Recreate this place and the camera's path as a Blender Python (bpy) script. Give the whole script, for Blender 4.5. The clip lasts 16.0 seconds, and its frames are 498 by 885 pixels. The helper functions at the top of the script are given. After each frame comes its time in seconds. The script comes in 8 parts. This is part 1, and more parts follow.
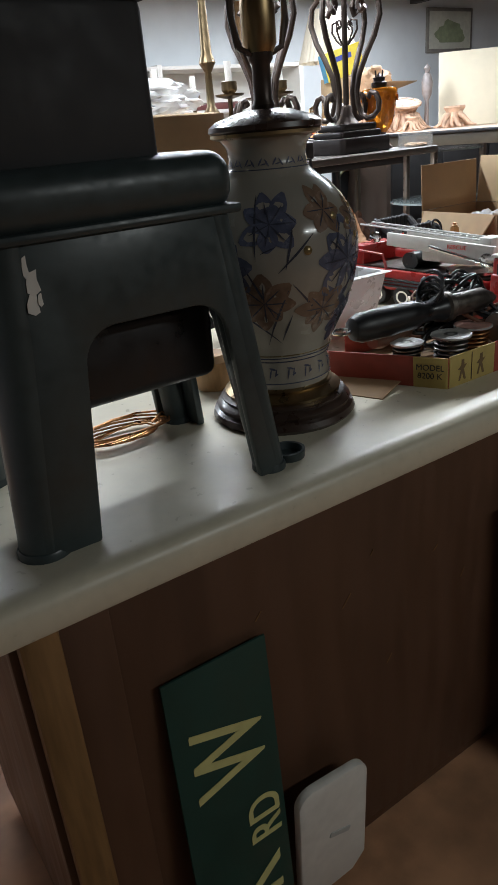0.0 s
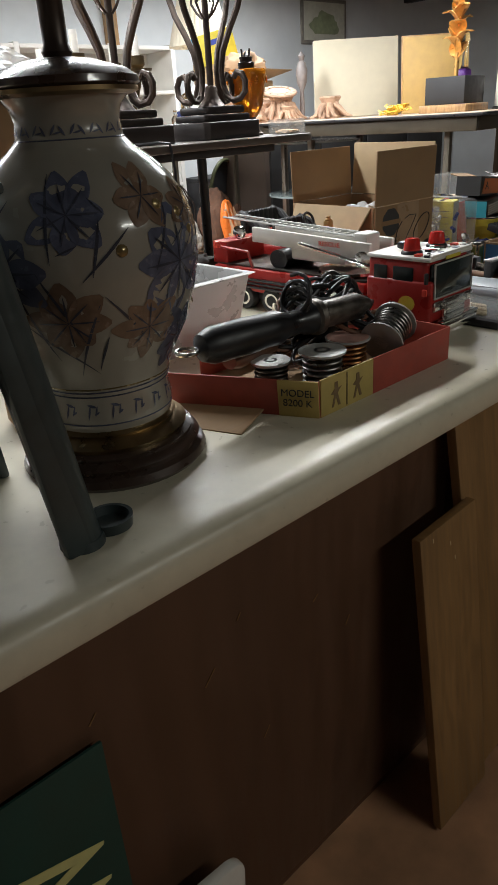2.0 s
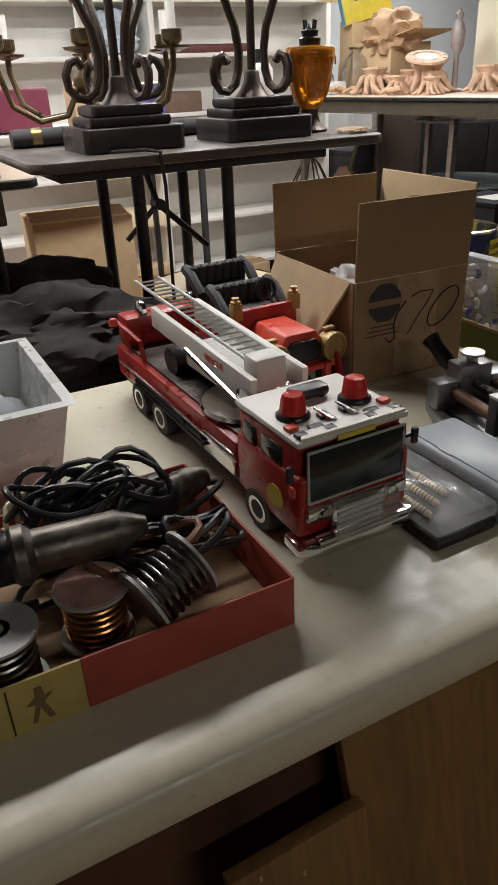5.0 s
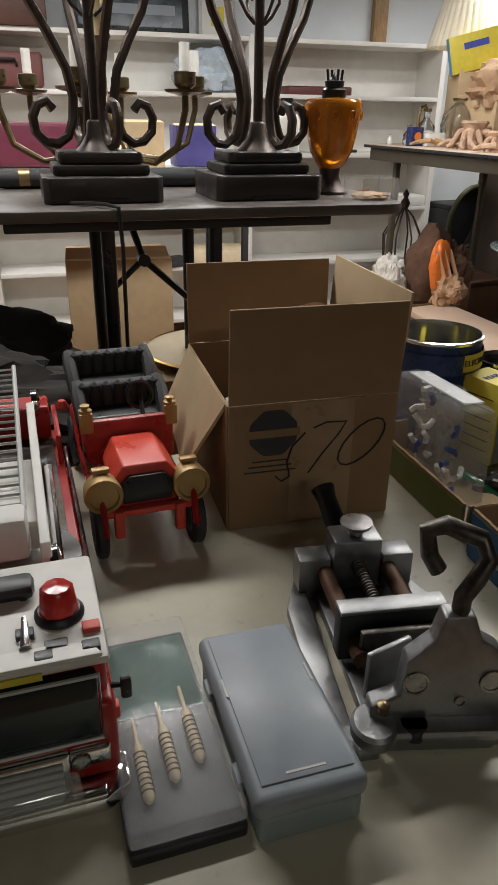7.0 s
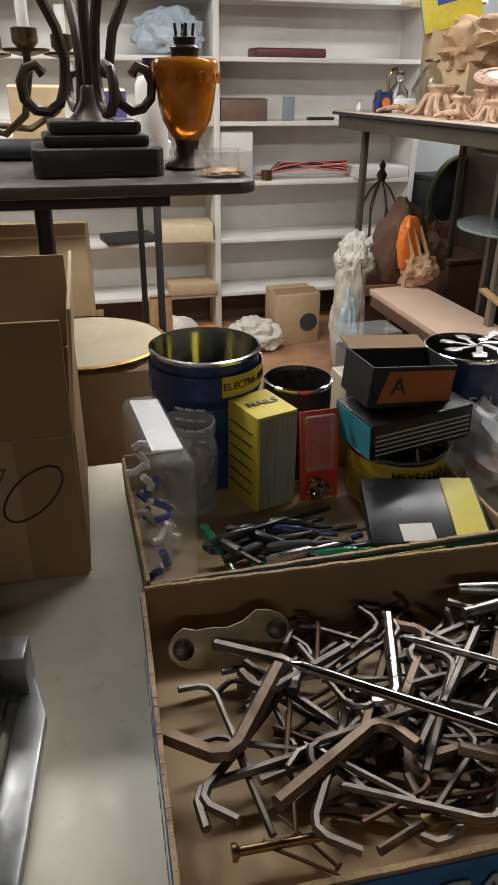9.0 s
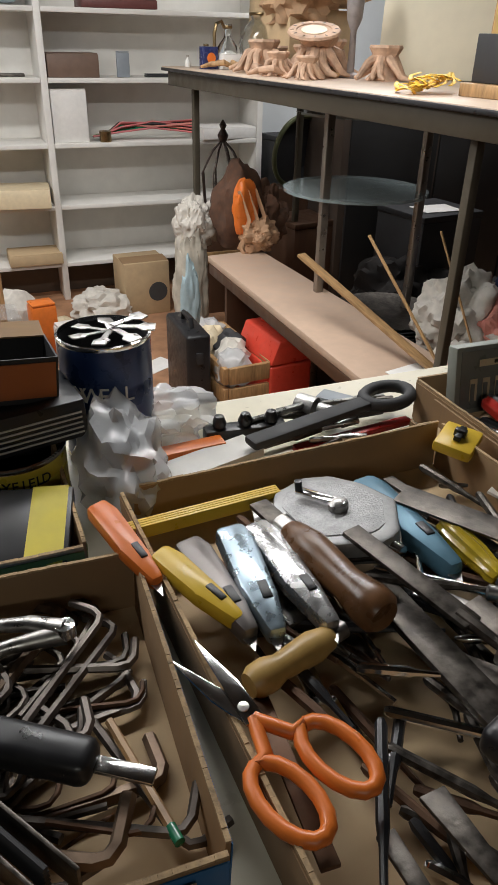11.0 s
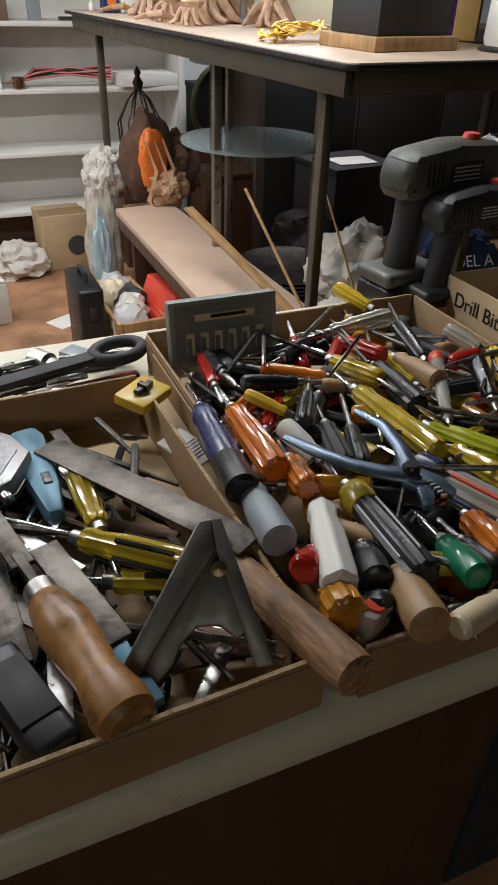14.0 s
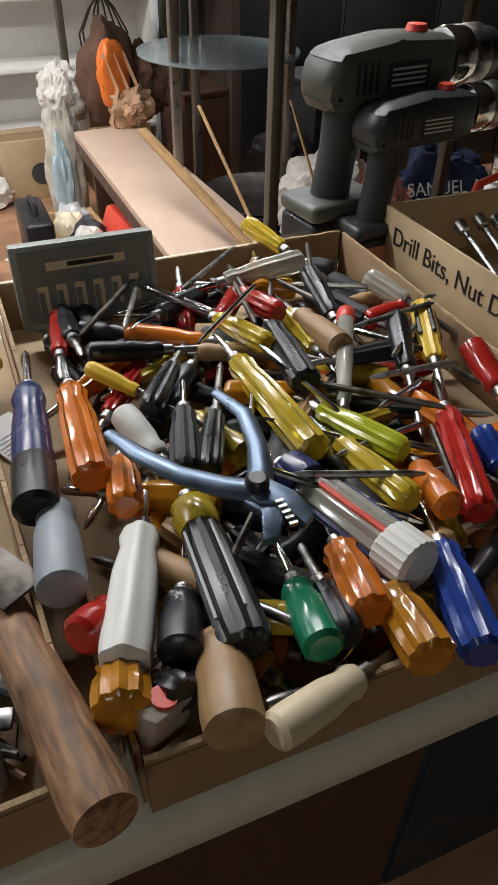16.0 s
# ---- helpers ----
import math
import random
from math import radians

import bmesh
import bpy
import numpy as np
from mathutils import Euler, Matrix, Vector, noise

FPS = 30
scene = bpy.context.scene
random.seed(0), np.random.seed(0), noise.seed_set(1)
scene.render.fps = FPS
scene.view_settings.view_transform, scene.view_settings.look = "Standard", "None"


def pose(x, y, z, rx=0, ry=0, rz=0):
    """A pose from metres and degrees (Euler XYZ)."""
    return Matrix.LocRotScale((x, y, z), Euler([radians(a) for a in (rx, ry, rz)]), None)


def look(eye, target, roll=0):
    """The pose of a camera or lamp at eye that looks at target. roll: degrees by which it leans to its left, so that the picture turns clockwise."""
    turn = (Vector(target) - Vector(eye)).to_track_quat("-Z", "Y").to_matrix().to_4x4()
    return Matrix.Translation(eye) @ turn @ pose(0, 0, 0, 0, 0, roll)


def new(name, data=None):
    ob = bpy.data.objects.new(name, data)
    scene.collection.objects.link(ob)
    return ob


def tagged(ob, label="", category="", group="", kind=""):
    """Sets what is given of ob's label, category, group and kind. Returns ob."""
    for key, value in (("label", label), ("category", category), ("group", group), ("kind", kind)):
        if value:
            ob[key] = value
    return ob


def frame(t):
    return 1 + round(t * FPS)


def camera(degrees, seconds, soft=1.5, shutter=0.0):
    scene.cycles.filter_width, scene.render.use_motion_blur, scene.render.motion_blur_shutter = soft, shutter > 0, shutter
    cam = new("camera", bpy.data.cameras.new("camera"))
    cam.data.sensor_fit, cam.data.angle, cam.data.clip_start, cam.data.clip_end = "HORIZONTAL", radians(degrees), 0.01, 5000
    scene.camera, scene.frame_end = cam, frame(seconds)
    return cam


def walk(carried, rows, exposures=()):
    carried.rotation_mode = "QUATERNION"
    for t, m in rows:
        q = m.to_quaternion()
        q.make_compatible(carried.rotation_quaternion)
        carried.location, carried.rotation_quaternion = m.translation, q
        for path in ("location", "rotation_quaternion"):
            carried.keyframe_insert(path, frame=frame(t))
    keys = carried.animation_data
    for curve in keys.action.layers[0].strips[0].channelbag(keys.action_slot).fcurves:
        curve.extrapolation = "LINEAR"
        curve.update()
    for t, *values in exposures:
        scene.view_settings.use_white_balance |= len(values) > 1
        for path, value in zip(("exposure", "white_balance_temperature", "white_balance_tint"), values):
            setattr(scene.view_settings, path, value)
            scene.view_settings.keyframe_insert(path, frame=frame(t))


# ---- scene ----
cam = camera(39.0, 16.0)

PATH = [
    (0, (-0.772, -0.596, 0.397), (0.23, 0.937, -0.408), -5.2),
    (0.5, (-0.73, -0.559, 0.4), (0.382, 0.901, -0.395), -4.3),
    (1, (-0.687, -0.525, 0.392), (0.501, 0.869, -0.41), -3.8),
    (1.5, (-0.643, -0.471, 0.382), (0.587, 0.872, -0.444), -3.4),
    (2, (-0.57, -0.459, 0.362), (0.652, 0.882, -0.479), -3.6),
    (2.5, (-0.479, -0.481, 0.379), (0.715, 0.886, -0.46), -4.0),
    (3, (-0.398, -0.509, 0.399), (0.748, 0.896, -0.446), -4.4),
    (3.5, (-0.315, -0.513, 0.394), (0.785, 0.908, -0.484), -3.9),
    (4, (-0.152, -0.426, 0.407), (0.875, 1.007, -0.538), -3.4),
    (4.2, (-0.089, -0.379, 0.415), (0.909, 1.064, -0.544), -3.2),
    (6.5, (0.426, -0.277, 0.479), (0.878, 1.488, -0.348), -1.0),
    (7, (0.531, -0.205, 0.472), (1.069, 1.522, -0.380), 0.9),
    (7.5, (0.605, -0.109, 0.458), (1.200, 1.580, -0.432), 2.0),
    (8, (0.685, -0.078, 0.449), (1.258, 1.607, -0.464), 1.8),
    (8.5, (0.807, -0.090, 0.453), (1.308, 1.613, -0.468), 0.7),
    (9, (0.952, -0.114, 0.469), (1.403, 1.602, -0.454), 0.6),
    (9.5, (1.063, -0.136, 0.476), (1.518, 1.569, -0.467), 0.8),
    (10, (1.175, -0.147, 0.454), (1.695, 1.530, -0.503), 0.7),
    (12.5, (1.491, -0.071, 0.477), (2.234, 1.457, -0.578), 3.1),
    (13, (1.581, -0.135, 0.479), (2.28, 1.413, -0.577), 2.5),
    (13.5, (1.617, -0.214, 0.5), (2.305, 1.33, -0.569), 2.5),
    (14, (1.629, -0.277, 0.482), (2.31, 1.242, -0.626), 2.0),
    (14.5, (1.664, -0.321, 0.455), (2.352, 1.156, -0.704), 1.3),
    (15, (1.779, -0.273, 0.422), (2.446, 1.177, -0.782), 0.2),
    (15.5, (1.801, -0.236, 0.442), (2.444, 1.206, -0.787), -0.4),
    (16, (1.837, -0.176, 0.428), (2.457, 1.247, -0.832), 1.2),
]
walk(cam, [(t, look(eye, target, roll)) for t, eye, target, roll in PATH],
     [(0, 0.75, 5650, 8), (1.5, 0.65, 5950, 8), (3.5, 0.55, 6300, 10), (6.5, -0.2, 6350, 10), (8.5, -0.2, 6300, 10), (10, -0.1, 6300, 10), (12.5, -0.36, 6100, 10), (14, -0.14, 6100, 10), (15, 0.22, 6100, 10), (15.5, 0.42, 6100, 10), (16, 0.3, 6050, 10)])

# ---- light ----
world = bpy.data.worlds.new("world")
scene.world = world
world.use_nodes = True
world.node_tree.nodes["Background"].inputs[0].default_value = (0.55, 0.62, 0.7, 1)
world.node_tree.nodes["Background"].inputs[1].default_value = 0.012


def area(name, loc, target, sx, sy, watts, col):
    d = bpy.data.lights.new(name, "AREA")
    d.shape, d.size, d.size_y, d.energy, d.color = "RECTANGLE", sx, sy, watts, col
    o = new(name, d)
    o.matrix_world = look(loc, target)
    return o


area("strip_light_lamp", (1.5, 2.75, 1.30), (1.5, 2.75, 0), 1.2, 0.12, 30, (1.0, 0.97, 0.93))
area("strip_light_lamp", (0.45, 1.40, 1.30), (0.45, 1.40, 0), 1.2, 0.12, 22, (1.0, 0.97, 0.92))
area("strip_light_lamp", (2.05, 1.45, 1.30), (2.05, 1.45, 0), 1.2, 0.12, 26, (1.0, 0.97, 0.92))
area("strip_light_lamp", (3.4, 3.3, 1.30), (3.4, 3.3, 0), 1.2, 0.12, 26, (1.0, 0.97, 0.94))
area("strip_light_lamp", (-0.2, 3.2, 1.30), (-0.2, 3.2, 0), 1.2, 0.12, 34, (1.0, 0.98, 0.96))
area("strip_light_lamp", (0.8, -2.2, 1.30), (0.8, -2.2, 0), 1.2, 0.12, 15, (1.0, 0.97, 0.84))
scene.view_settings.exposure = 0.0


# ---- materials ----
MATS = {}


def mat(name, col, rough=0.5, metal=0.0, vary=0.12, scale=30.0, bump=0.0, trans=0.0, dirt=0.0, emit=0.0, coat=0.0, stretch=None, alpha=1.0):
    if name in MATS:
        return MATS[name]
    m = bpy.data.materials.new(name)
    m.use_nodes = True
    nt = m.node_tree
    b = nt.nodes["Principled BSDF"]
    tc = nt.nodes.new("ShaderNodeTexCoord")
    src = tc.outputs["Object"]
    if stretch:
        mp = nt.nodes.new("ShaderNodeMapping")
        mp.inputs["Scale"].default_value = stretch
        nt.links.new(src, mp.inputs[0])
        src = mp.outputs[0]
    n1 = nt.nodes.new("ShaderNodeTexNoise")
    n1.inputs["Scale"].default_value, n1.inputs["Detail"].default_value = scale, 5
    n2 = nt.nodes.new("ShaderNodeTexNoise")
    n2.inputs["Scale"].default_value, n2.inputs["Detail"].default_value = scale * 0.17, 3
    for n in (n1, n2):
        nt.links.new(src, n.inputs["Vector"])
    add = nt.nodes.new("ShaderNodeMath")
    add.operation = "ADD"
    nt.links.new(n1.outputs["Fac"], add.inputs[0])
    nt.links.new(n2.outputs["Fac"], add.inputs[1])
    info = nt.nodes.new("ShaderNodeObjectInfo")
    add2 = nt.nodes.new("ShaderNodeMath")
    add2.operation = "MULTIPLY_ADD"
    nt.links.new(info.outputs["Random"], add2.inputs[0])
    add2.inputs[1].default_value = 0.25
    nt.links.new(add.outputs[0], add2.inputs[2])
    ramp = nt.nodes.new("ShaderNodeMapRange")
    ramp.inputs[1].default_value, ramp.inputs[2].default_value = 0.7, 1.5
    ramp.inputs[3].default_value, ramp.inputs[4].default_value = 1 - vary * 1.6, 1 + vary
    nt.links.new(add2.outputs[0], ramp.inputs[0])
    mul = nt.nodes.new("ShaderNodeMix")
    mul.data_type, mul.blend_type = "RGBA", "MULTIPLY"
    mul.inputs[0].default_value = 1
    mul.inputs[6].default_value = (*col, 1)
    nt.links.new(ramp.outputs[0], mul.inputs[7])
    out = mul.outputs[2]
    if dirt:
        n3 = nt.nodes.new("ShaderNodeTexNoise")
        n3.inputs["Scale"].default_value, n3.inputs["Detail"].default_value = scale * 0.45, 7
        nt.links.new(src, n3.inputs["Vector"])
        r3 = nt.nodes.new("ShaderNodeMapRange")
        r3.inputs[1].default_value, r3.inputs[2].default_value = 0.52, 0.72
        r3.inputs[4].default_value = dirt
        nt.links.new(n3.outputs["Fac"], r3.inputs[0])
        mx = nt.nodes.new("ShaderNodeMix")
        mx.data_type = "RGBA"
        nt.links.new(r3.outputs[0], mx.inputs[0])
        nt.links.new(out, mx.inputs[6])
        mx.inputs[7].default_value = (col[0] * 0.3, col[1] * 0.26, col[2] * 0.22, 1)
        out = mx.outputs[2]
    nt.links.new(out, b.inputs["Base Color"])
    rr = nt.nodes.new("ShaderNodeMapRange")
    rr.inputs[1].default_value, rr.inputs[2].default_value = 0.3, 0.7
    rr.inputs[3].default_value, rr.inputs[4].default_value = max(0.03, rough - 0.1), min(1, rough + 0.12)
    nt.links.new(n1.outputs["Fac"], rr.inputs[0])
    nt.links.new(rr.outputs[0], b.inputs["Roughness"])
    b.inputs["Metallic"].default_value = metal
    b.inputs["Transmission Weight"].default_value = trans
    b.inputs["Coat Weight"].default_value = coat
    b.inputs["Alpha"].default_value = alpha
    if emit:
        nt.links.new(out, b.inputs["Emission Color"])
        b.inputs["Emission Strength"].default_value = emit
    if bump:
        bp = nt.nodes.new("ShaderNodeBump")
        bp.inputs["Strength"].default_value, bp.inputs["Distance"].default_value = bump, 0.002
        nt.links.new(n1.outputs["Fac"], bp.inputs["Height"])
        nt.links.new(bp.outputs[0], b.inputs["Normal"])
    MATS[name] = m
    return m


LAMINATE = mat("cream_laminate", (0.68, 0.63, 0.49), 0.36, 0, 0.05, 60, 0.02, dirt=0.06)
BROWN = mat("brown_panel", (0.105, 0.052, 0.028), 0.5, 0, 0.18, 9, 0.1, stretch=(3, 3, 0.5), dirt=0.3)
OAK = mat("oak_board", (0.24, 0.135, 0.05), 0.5, 0, 0.28, 25, 0.1, stretch=(4, 4, 0.4))
TANWOOD = mat("tan_wood", (0.45, 0.27, 0.12), 0.45, 0, 0.3, 40, 0.08, stretch=(3, 3, 0.6), dirt=0.3)
DARKTOP = mat("dark_table_top", (0.10, 0.085, 0.075), 0.4, 0, 0.2, 20, 0.05)
TABLETOP = mat("beige_table_top", (0.55, 0.43, 0.33), 0.45, 0, 0.12, 25, 0.03, dirt=0.1)
OLIVE = mat("olive_metal_skirt", (0.10, 0.085, 0.06), 0.45, 0.3, 0.15, 20)
WHITE = mat("white_paint", (0.78, 0.76, 0.71), 0.5, 0, 0.06, 12, 0.04, dirt=0.08)
WALLP = mat("wall_paint", (0.72, 0.75, 0.76), 0.7, 0, 0.06, 6, 0.05, dirt=0.05)
DARKWALL = mat("dark_panel_wall", (0.12, 0.09, 0.07), 0.7, 0, 0.2, 6, 0.05)
CEIL = mat("dark_ceiling", (0.05, 0.045, 0.04), 0.8, 0, 0.3, 6, 0.1)
FLOOR = mat("worn_brown_floor", (0.36, 0.19, 0.10), 0.7, 0, 0.45, 9, 0.15, dirt=0.75)
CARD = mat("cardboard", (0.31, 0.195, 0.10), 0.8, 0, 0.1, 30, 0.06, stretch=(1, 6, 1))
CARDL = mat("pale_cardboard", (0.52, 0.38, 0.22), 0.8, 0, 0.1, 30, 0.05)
CARDE = mat("cardboard_edge", (0.45, 0.31, 0.17), 0.85, 0, 0.35, 220, 0.4)
BLACK = mat("black_plastic", (0.018, 0.018, 0.02), 0.35, 0, 0.3, 40, 0.04)
BLACKM = mat("matt_black", (0.03, 0.03, 0.032), 0.65, 0, 0.3, 30, 0.1)
GREENP = mat("dark_green_grey_plastic", (0.045, 0.06, 0.062), 0.38, 0, 0.15, 60, 0.08)
STEEL = mat("worn_steel", (0.47, 0.46, 0.44), 0.34, 1, 0.4, 90, 0.15, dirt=0.65)
DARKSTEEL = mat("dark_steel", (0.13, 0.115, 0.10), 0.42, 0.85, 0.55, 110, 0.35, dirt=0.6)
RUST = mat("rusty_steel", (0.16, 0.09, 0.055), 0.6, 0.6, 0.4, 70, 0.2, dirt=0.5)
CHROME = mat("chrome", (0.75, 0.75, 0.74), 0.12, 1, 0.06, 20)
CASTAL = mat("cast_grey_metal", (0.33, 0.33, 0.33), 0.42, 0.9, 0.15, 120, 0.2)
BRASS = mat("aged_brass", (0.30, 0.215, 0.11), 0.34, 1, 0.25, 40, 0.05)
IRON = mat("bronze_iron", (0.075, 0.055, 0.045), 0.4, 0.5, 0.3, 40, 0.1)
RED = mat("red_plastic", (0.42, 0.025, 0.02), 0.32, 0, 0.15, 40)
REDL = mat("bright_red", (0.7, 0.07, 0.04), 0.35, 0, 0.1, 40)
ORANGE = mat("orange_plastic", (0.8, 0.2, 0.03), 0.35, 0, 0.1, 40)
YELLOW = mat("yellow_plastic", (0.75, 0.5, 0.04), 0.35, 0, 0.12, 40, dirt=0.15)
YELLP = mat("yellow_print", (0.72, 0.6, 0.06), 0.5, 0, 0.1, 40)
BLUE = mat("blue_print", (0.03, 0.14, 0.34), 0.5, 0, 0.1, 40)
NAVY = mat("navy_plastic", (0.025, 0.035, 0.12), 0.25, 0, 0.15, 40)
TEAL = mat("teal_blue_paint", (0.11, 0.24, 0.33), 0.4, 0.3, 0.15, 50, dirt=0.3)
GREY = mat("grey_plastic", (0.28, 0.31, 0.34), 0.4, 0, 0.08, 50, 0.06)
LGREY = mat("light_grey", (0.5, 0.5, 0.48), 0.4, 0, 0.1, 60, 0.03)
WHITEP = mat("white_plastic", (0.75, 0.73, 0.68), 0.4, 0, 0.08, 40, dirt=0.1)
PAPER = mat("white_paper", (0.8, 0.78, 0.74), 0.8, 0, 0.06, 40)
CREAM = mat("cream_plastic", (0.72, 0.6, 0.4), 0.4, 0, 0.1, 40)
OLIVEG = mat("olive_green_print", (0.16, 0.18, 0.03), 0.5, 0, 0.12, 40)
DKGREEN = mat("dark_green_paint", (0.01, 0.05, 0.04), 0.4, 0, 0.15, 20)
PALEY = mat("pale_yellow_letter", (0.62, 0.6, 0.25), 0.5, 0, 0.1, 40)
GLASS = mat("clear_glass", (0.95, 0.97, 0.96), 0.05, 0, 0.02, 20, trans=1.0)
CLEARP = mat("clear_plastic", (0.85, 0.87, 0.87), 0.08, 0, 0.03, 30, 0.3, alpha=0.16)
FILM = mat("crumpled_film", (0.85, 0.86, 0.87), 0.2, 0, 0.05, 30, 0.6, alpha=0.5)
AMBERG = mat("amber_glass", (0.72, 0.25, 0.012), 0.16, 0, 0.25, 40, 0.2, trans=0.35)
AMBER = mat("amber_acetate", (0.8, 0.34, 0.02), 0.14, 0, 0.2, 50, 0.05, trans=0.45, coat=0.3)
YELA = mat("yellow_acetate", (0.8, 0.58, 0.04), 0.14, 0, 0.2, 50, 0.05, trans=0.45, coat=0.3)
ORAA = mat("orange_acetate", (0.85, 0.24, 0.02), 0.14, 0, 0.15, 50, 0.05, trans=0.35, coat=0.3)
CLEARA = mat("clear_acetate", (0.8, 0.78, 0.68), 0.12, 0, 0.1, 50, 0.05, trans=0.6, coat=0.3)
REDA = mat("red_acetate", (0.55, 0.03, 0.02), 0.16, 0, 0.2, 50, 0.05, trans=0.3, coat=0.3)
GREENA = mat("green_acetate", (0.03, 0.28, 0.14), 0.16, 0, 0.2, 50, 0.05, trans=0.3)
BLUEA = mat("blue_acetate", (0.03, 0.07, 0.35), 0.16, 0, 0.2, 50, 0.05, trans=0.2)
LIME = mat("lime_acetate", (0.62, 0.66, 0.04), 0.14, 0, 0.2, 50, 0.05, trans=0.4)
CERAM = mat("vase_ceramic", (0.33, 0.31, 0.265), 0.16, 0, 0.1, 14, coat=0.4)
VBLUE = mat("vase_blue_glaze", (0.10, 0.11, 0.165), 0.2, 0, 0.4, 60)
VRUST = mat("vase_rust_glaze", (0.20, 0.135, 0.095), 0.2, 0, 0.35, 60)
GOLD = mat("gold_leaf", (0.75, 0.42, 0.13), 0.35, 0.8, 0.25, 60, 0.2)
DRIFT = mat("driftwood", (0.55, 0.36, 0.24), 0.7, 0, 0.3, 40, 0.3)
CLOTHW = mat("white_cloth", (0.66, 0.62, 0.55), 0.9, 0, 0.15, 40, 0.3)
CLOTHP = mat("pink_cloth", (0.6, 0.25, 0.2), 0.9, 0, 0.2, 40, 0.3)
CLOTHG = mat("dark_cloth", (0.022, 0.018, 0.016), 0.95, 0, 0.3, 40, 0.4)
SHADE = mat("lamp_shade", (0.85, 0.78, 0.62), 0.8, 0, 0.05, 40)
COPPER = mat("copper_wire", (0.6, 0.3, 0.12), 0.3, 0.9, 0.2, 40)
SKIN = mat("pink_trim", (0.62, 0.2, 0.2), 0.6, 0, 0.2, 30)
LEATHER = mat("burgundy_leather", (0.14, 0.045, 0.04), 0.5, 0, 0.2, 40, 0.15)


# ---- mesh helpers ----
def T(x=0, y=0, z=0, rx=0, ry=0, rz=0):
    return pose(x, y, z, rx, ry, rz)


def box(sx, sy, sz, m=None, bevel=0.002, seg=2, bm=None):
    """A box that stands on z = 0, centred in x and y."""
    b = bmesh.new()
    bmesh.ops.create_cube(b, size=1)
    bmesh.ops.scale(b, vec=(sx, sy, sz), verts=b.verts)
    bmesh.ops.translate(b, vec=(0, 0, sz / 2), verts=b.verts)
    if bevel:
        bmesh.ops.bevel(b, geom=b.edges[:], offset=min(bevel, min(sx, sy, sz) * 0.45), segments=seg, affect="EDGES", profile=0.5)
    return fuse(b, m, bm)


def fuse(b, m, into):
    if m is not None:
        b.transform(m)
    if into is None:
        return b
    tmp = bpy.data.meshes.new("tmp")
    b.to_mesh(tmp)
    b.free()
    into.from_mesh(tmp)
    bpy.data.meshes.remove(tmp)
    return into


def lathe(profile, n=28, m=None, bm=None, ribs=0, depth=0.0, closed=True):
    """Turns rows of (radius, height) about z; ribs cut flutes into it."""
    b = bmesh.new()
    rings = []
    for r, z in profile:
        ring = []
        for i in range(n):
            a = 2 * math.pi * i / n
            rr = max(r, 0.0002) * (1 - depth * (0.5 + 0.5 * math.cos(a * ribs)) if ribs else 1)
            ring.append(b.verts.new((rr * math.cos(a), rr * math.sin(a), z)))
        rings.append(ring)
    for p, q in zip(rings, rings[1:]):
        for i in range(n):
            b.faces.new((p[i], p[(i + 1) % n], q[(i + 1) % n], q[i]))
    if closed and profile[0][0] > 0.0005:
        b.faces.new(rings[0][::-1])
    if closed and profile[-1][0] > 0.0005:
        b.faces.new(rings[-1])
    return fuse(b, m, bm)


def tube(pts, r, n=8, m=None, bm=None, flat=1.0):
    """A round bar along points; r may be a number or one radius a point."""
    pts = [Vector(p) for p in pts]
    b = bmesh.new()
    rings, up = [], None
    for i, p in enumerate(pts):
        d = (pts[min(i + 1, len(pts) - 1)] - pts[max(i - 1, 0)]).normalized()
        if up is None:
            up = Vector((0, 0, 1)) if abs(d.z) < 0.9 else Vector((1, 0, 0))
        s = d.cross(up).normalized()
        up = s.cross(d).normalized()
        rr = r[i] if isinstance(r, (list, tuple)) else r
        rings.append([b.verts.new(p + s * rr * math.cos(2 * math.pi * k / n) + up * rr * flat * math.sin(2 * math.pi * k / n)) for k in range(n)])
    for p, q in zip(rings, rings[1:]):
        for i in range(n):
            b.faces.new((p[i], p[(i + 1) % n], q[(i + 1) % n], q[i]))
    b.faces.new(rings[0][::-1])
    b.faces.new(rings[-1])
    bmesh.ops.recalc_face_normals(b, faces=b.faces)
    return fuse(b, m, bm)


def prism(outline, h, m=None, bevel=0.0, bm=None):
    """A flat outline of (x, y) given the thickness h upward from z = 0."""
    b = bmesh.new()
    lo = [b.verts.new((x, y, 0)) for x, y in outline]
    hi = [b.verts.new((x, y, h)) for x, y in outline]
    b.faces.new(lo[::-1])
    b.faces.new(hi)
    n = len(lo)
    for i in range(n):
        b.faces.new((lo[i], lo[(i + 1) % n], hi[(i + 1) % n], hi[i]))
    bmesh.ops.recalc_face_normals(b, faces=b.faces)
    if bevel:
        bmesh.ops.bevel(b, geom=b.edges[:], offset=bevel, segments=2, affect="EDGES", profile=0.5)
    return fuse(b, m, bm)


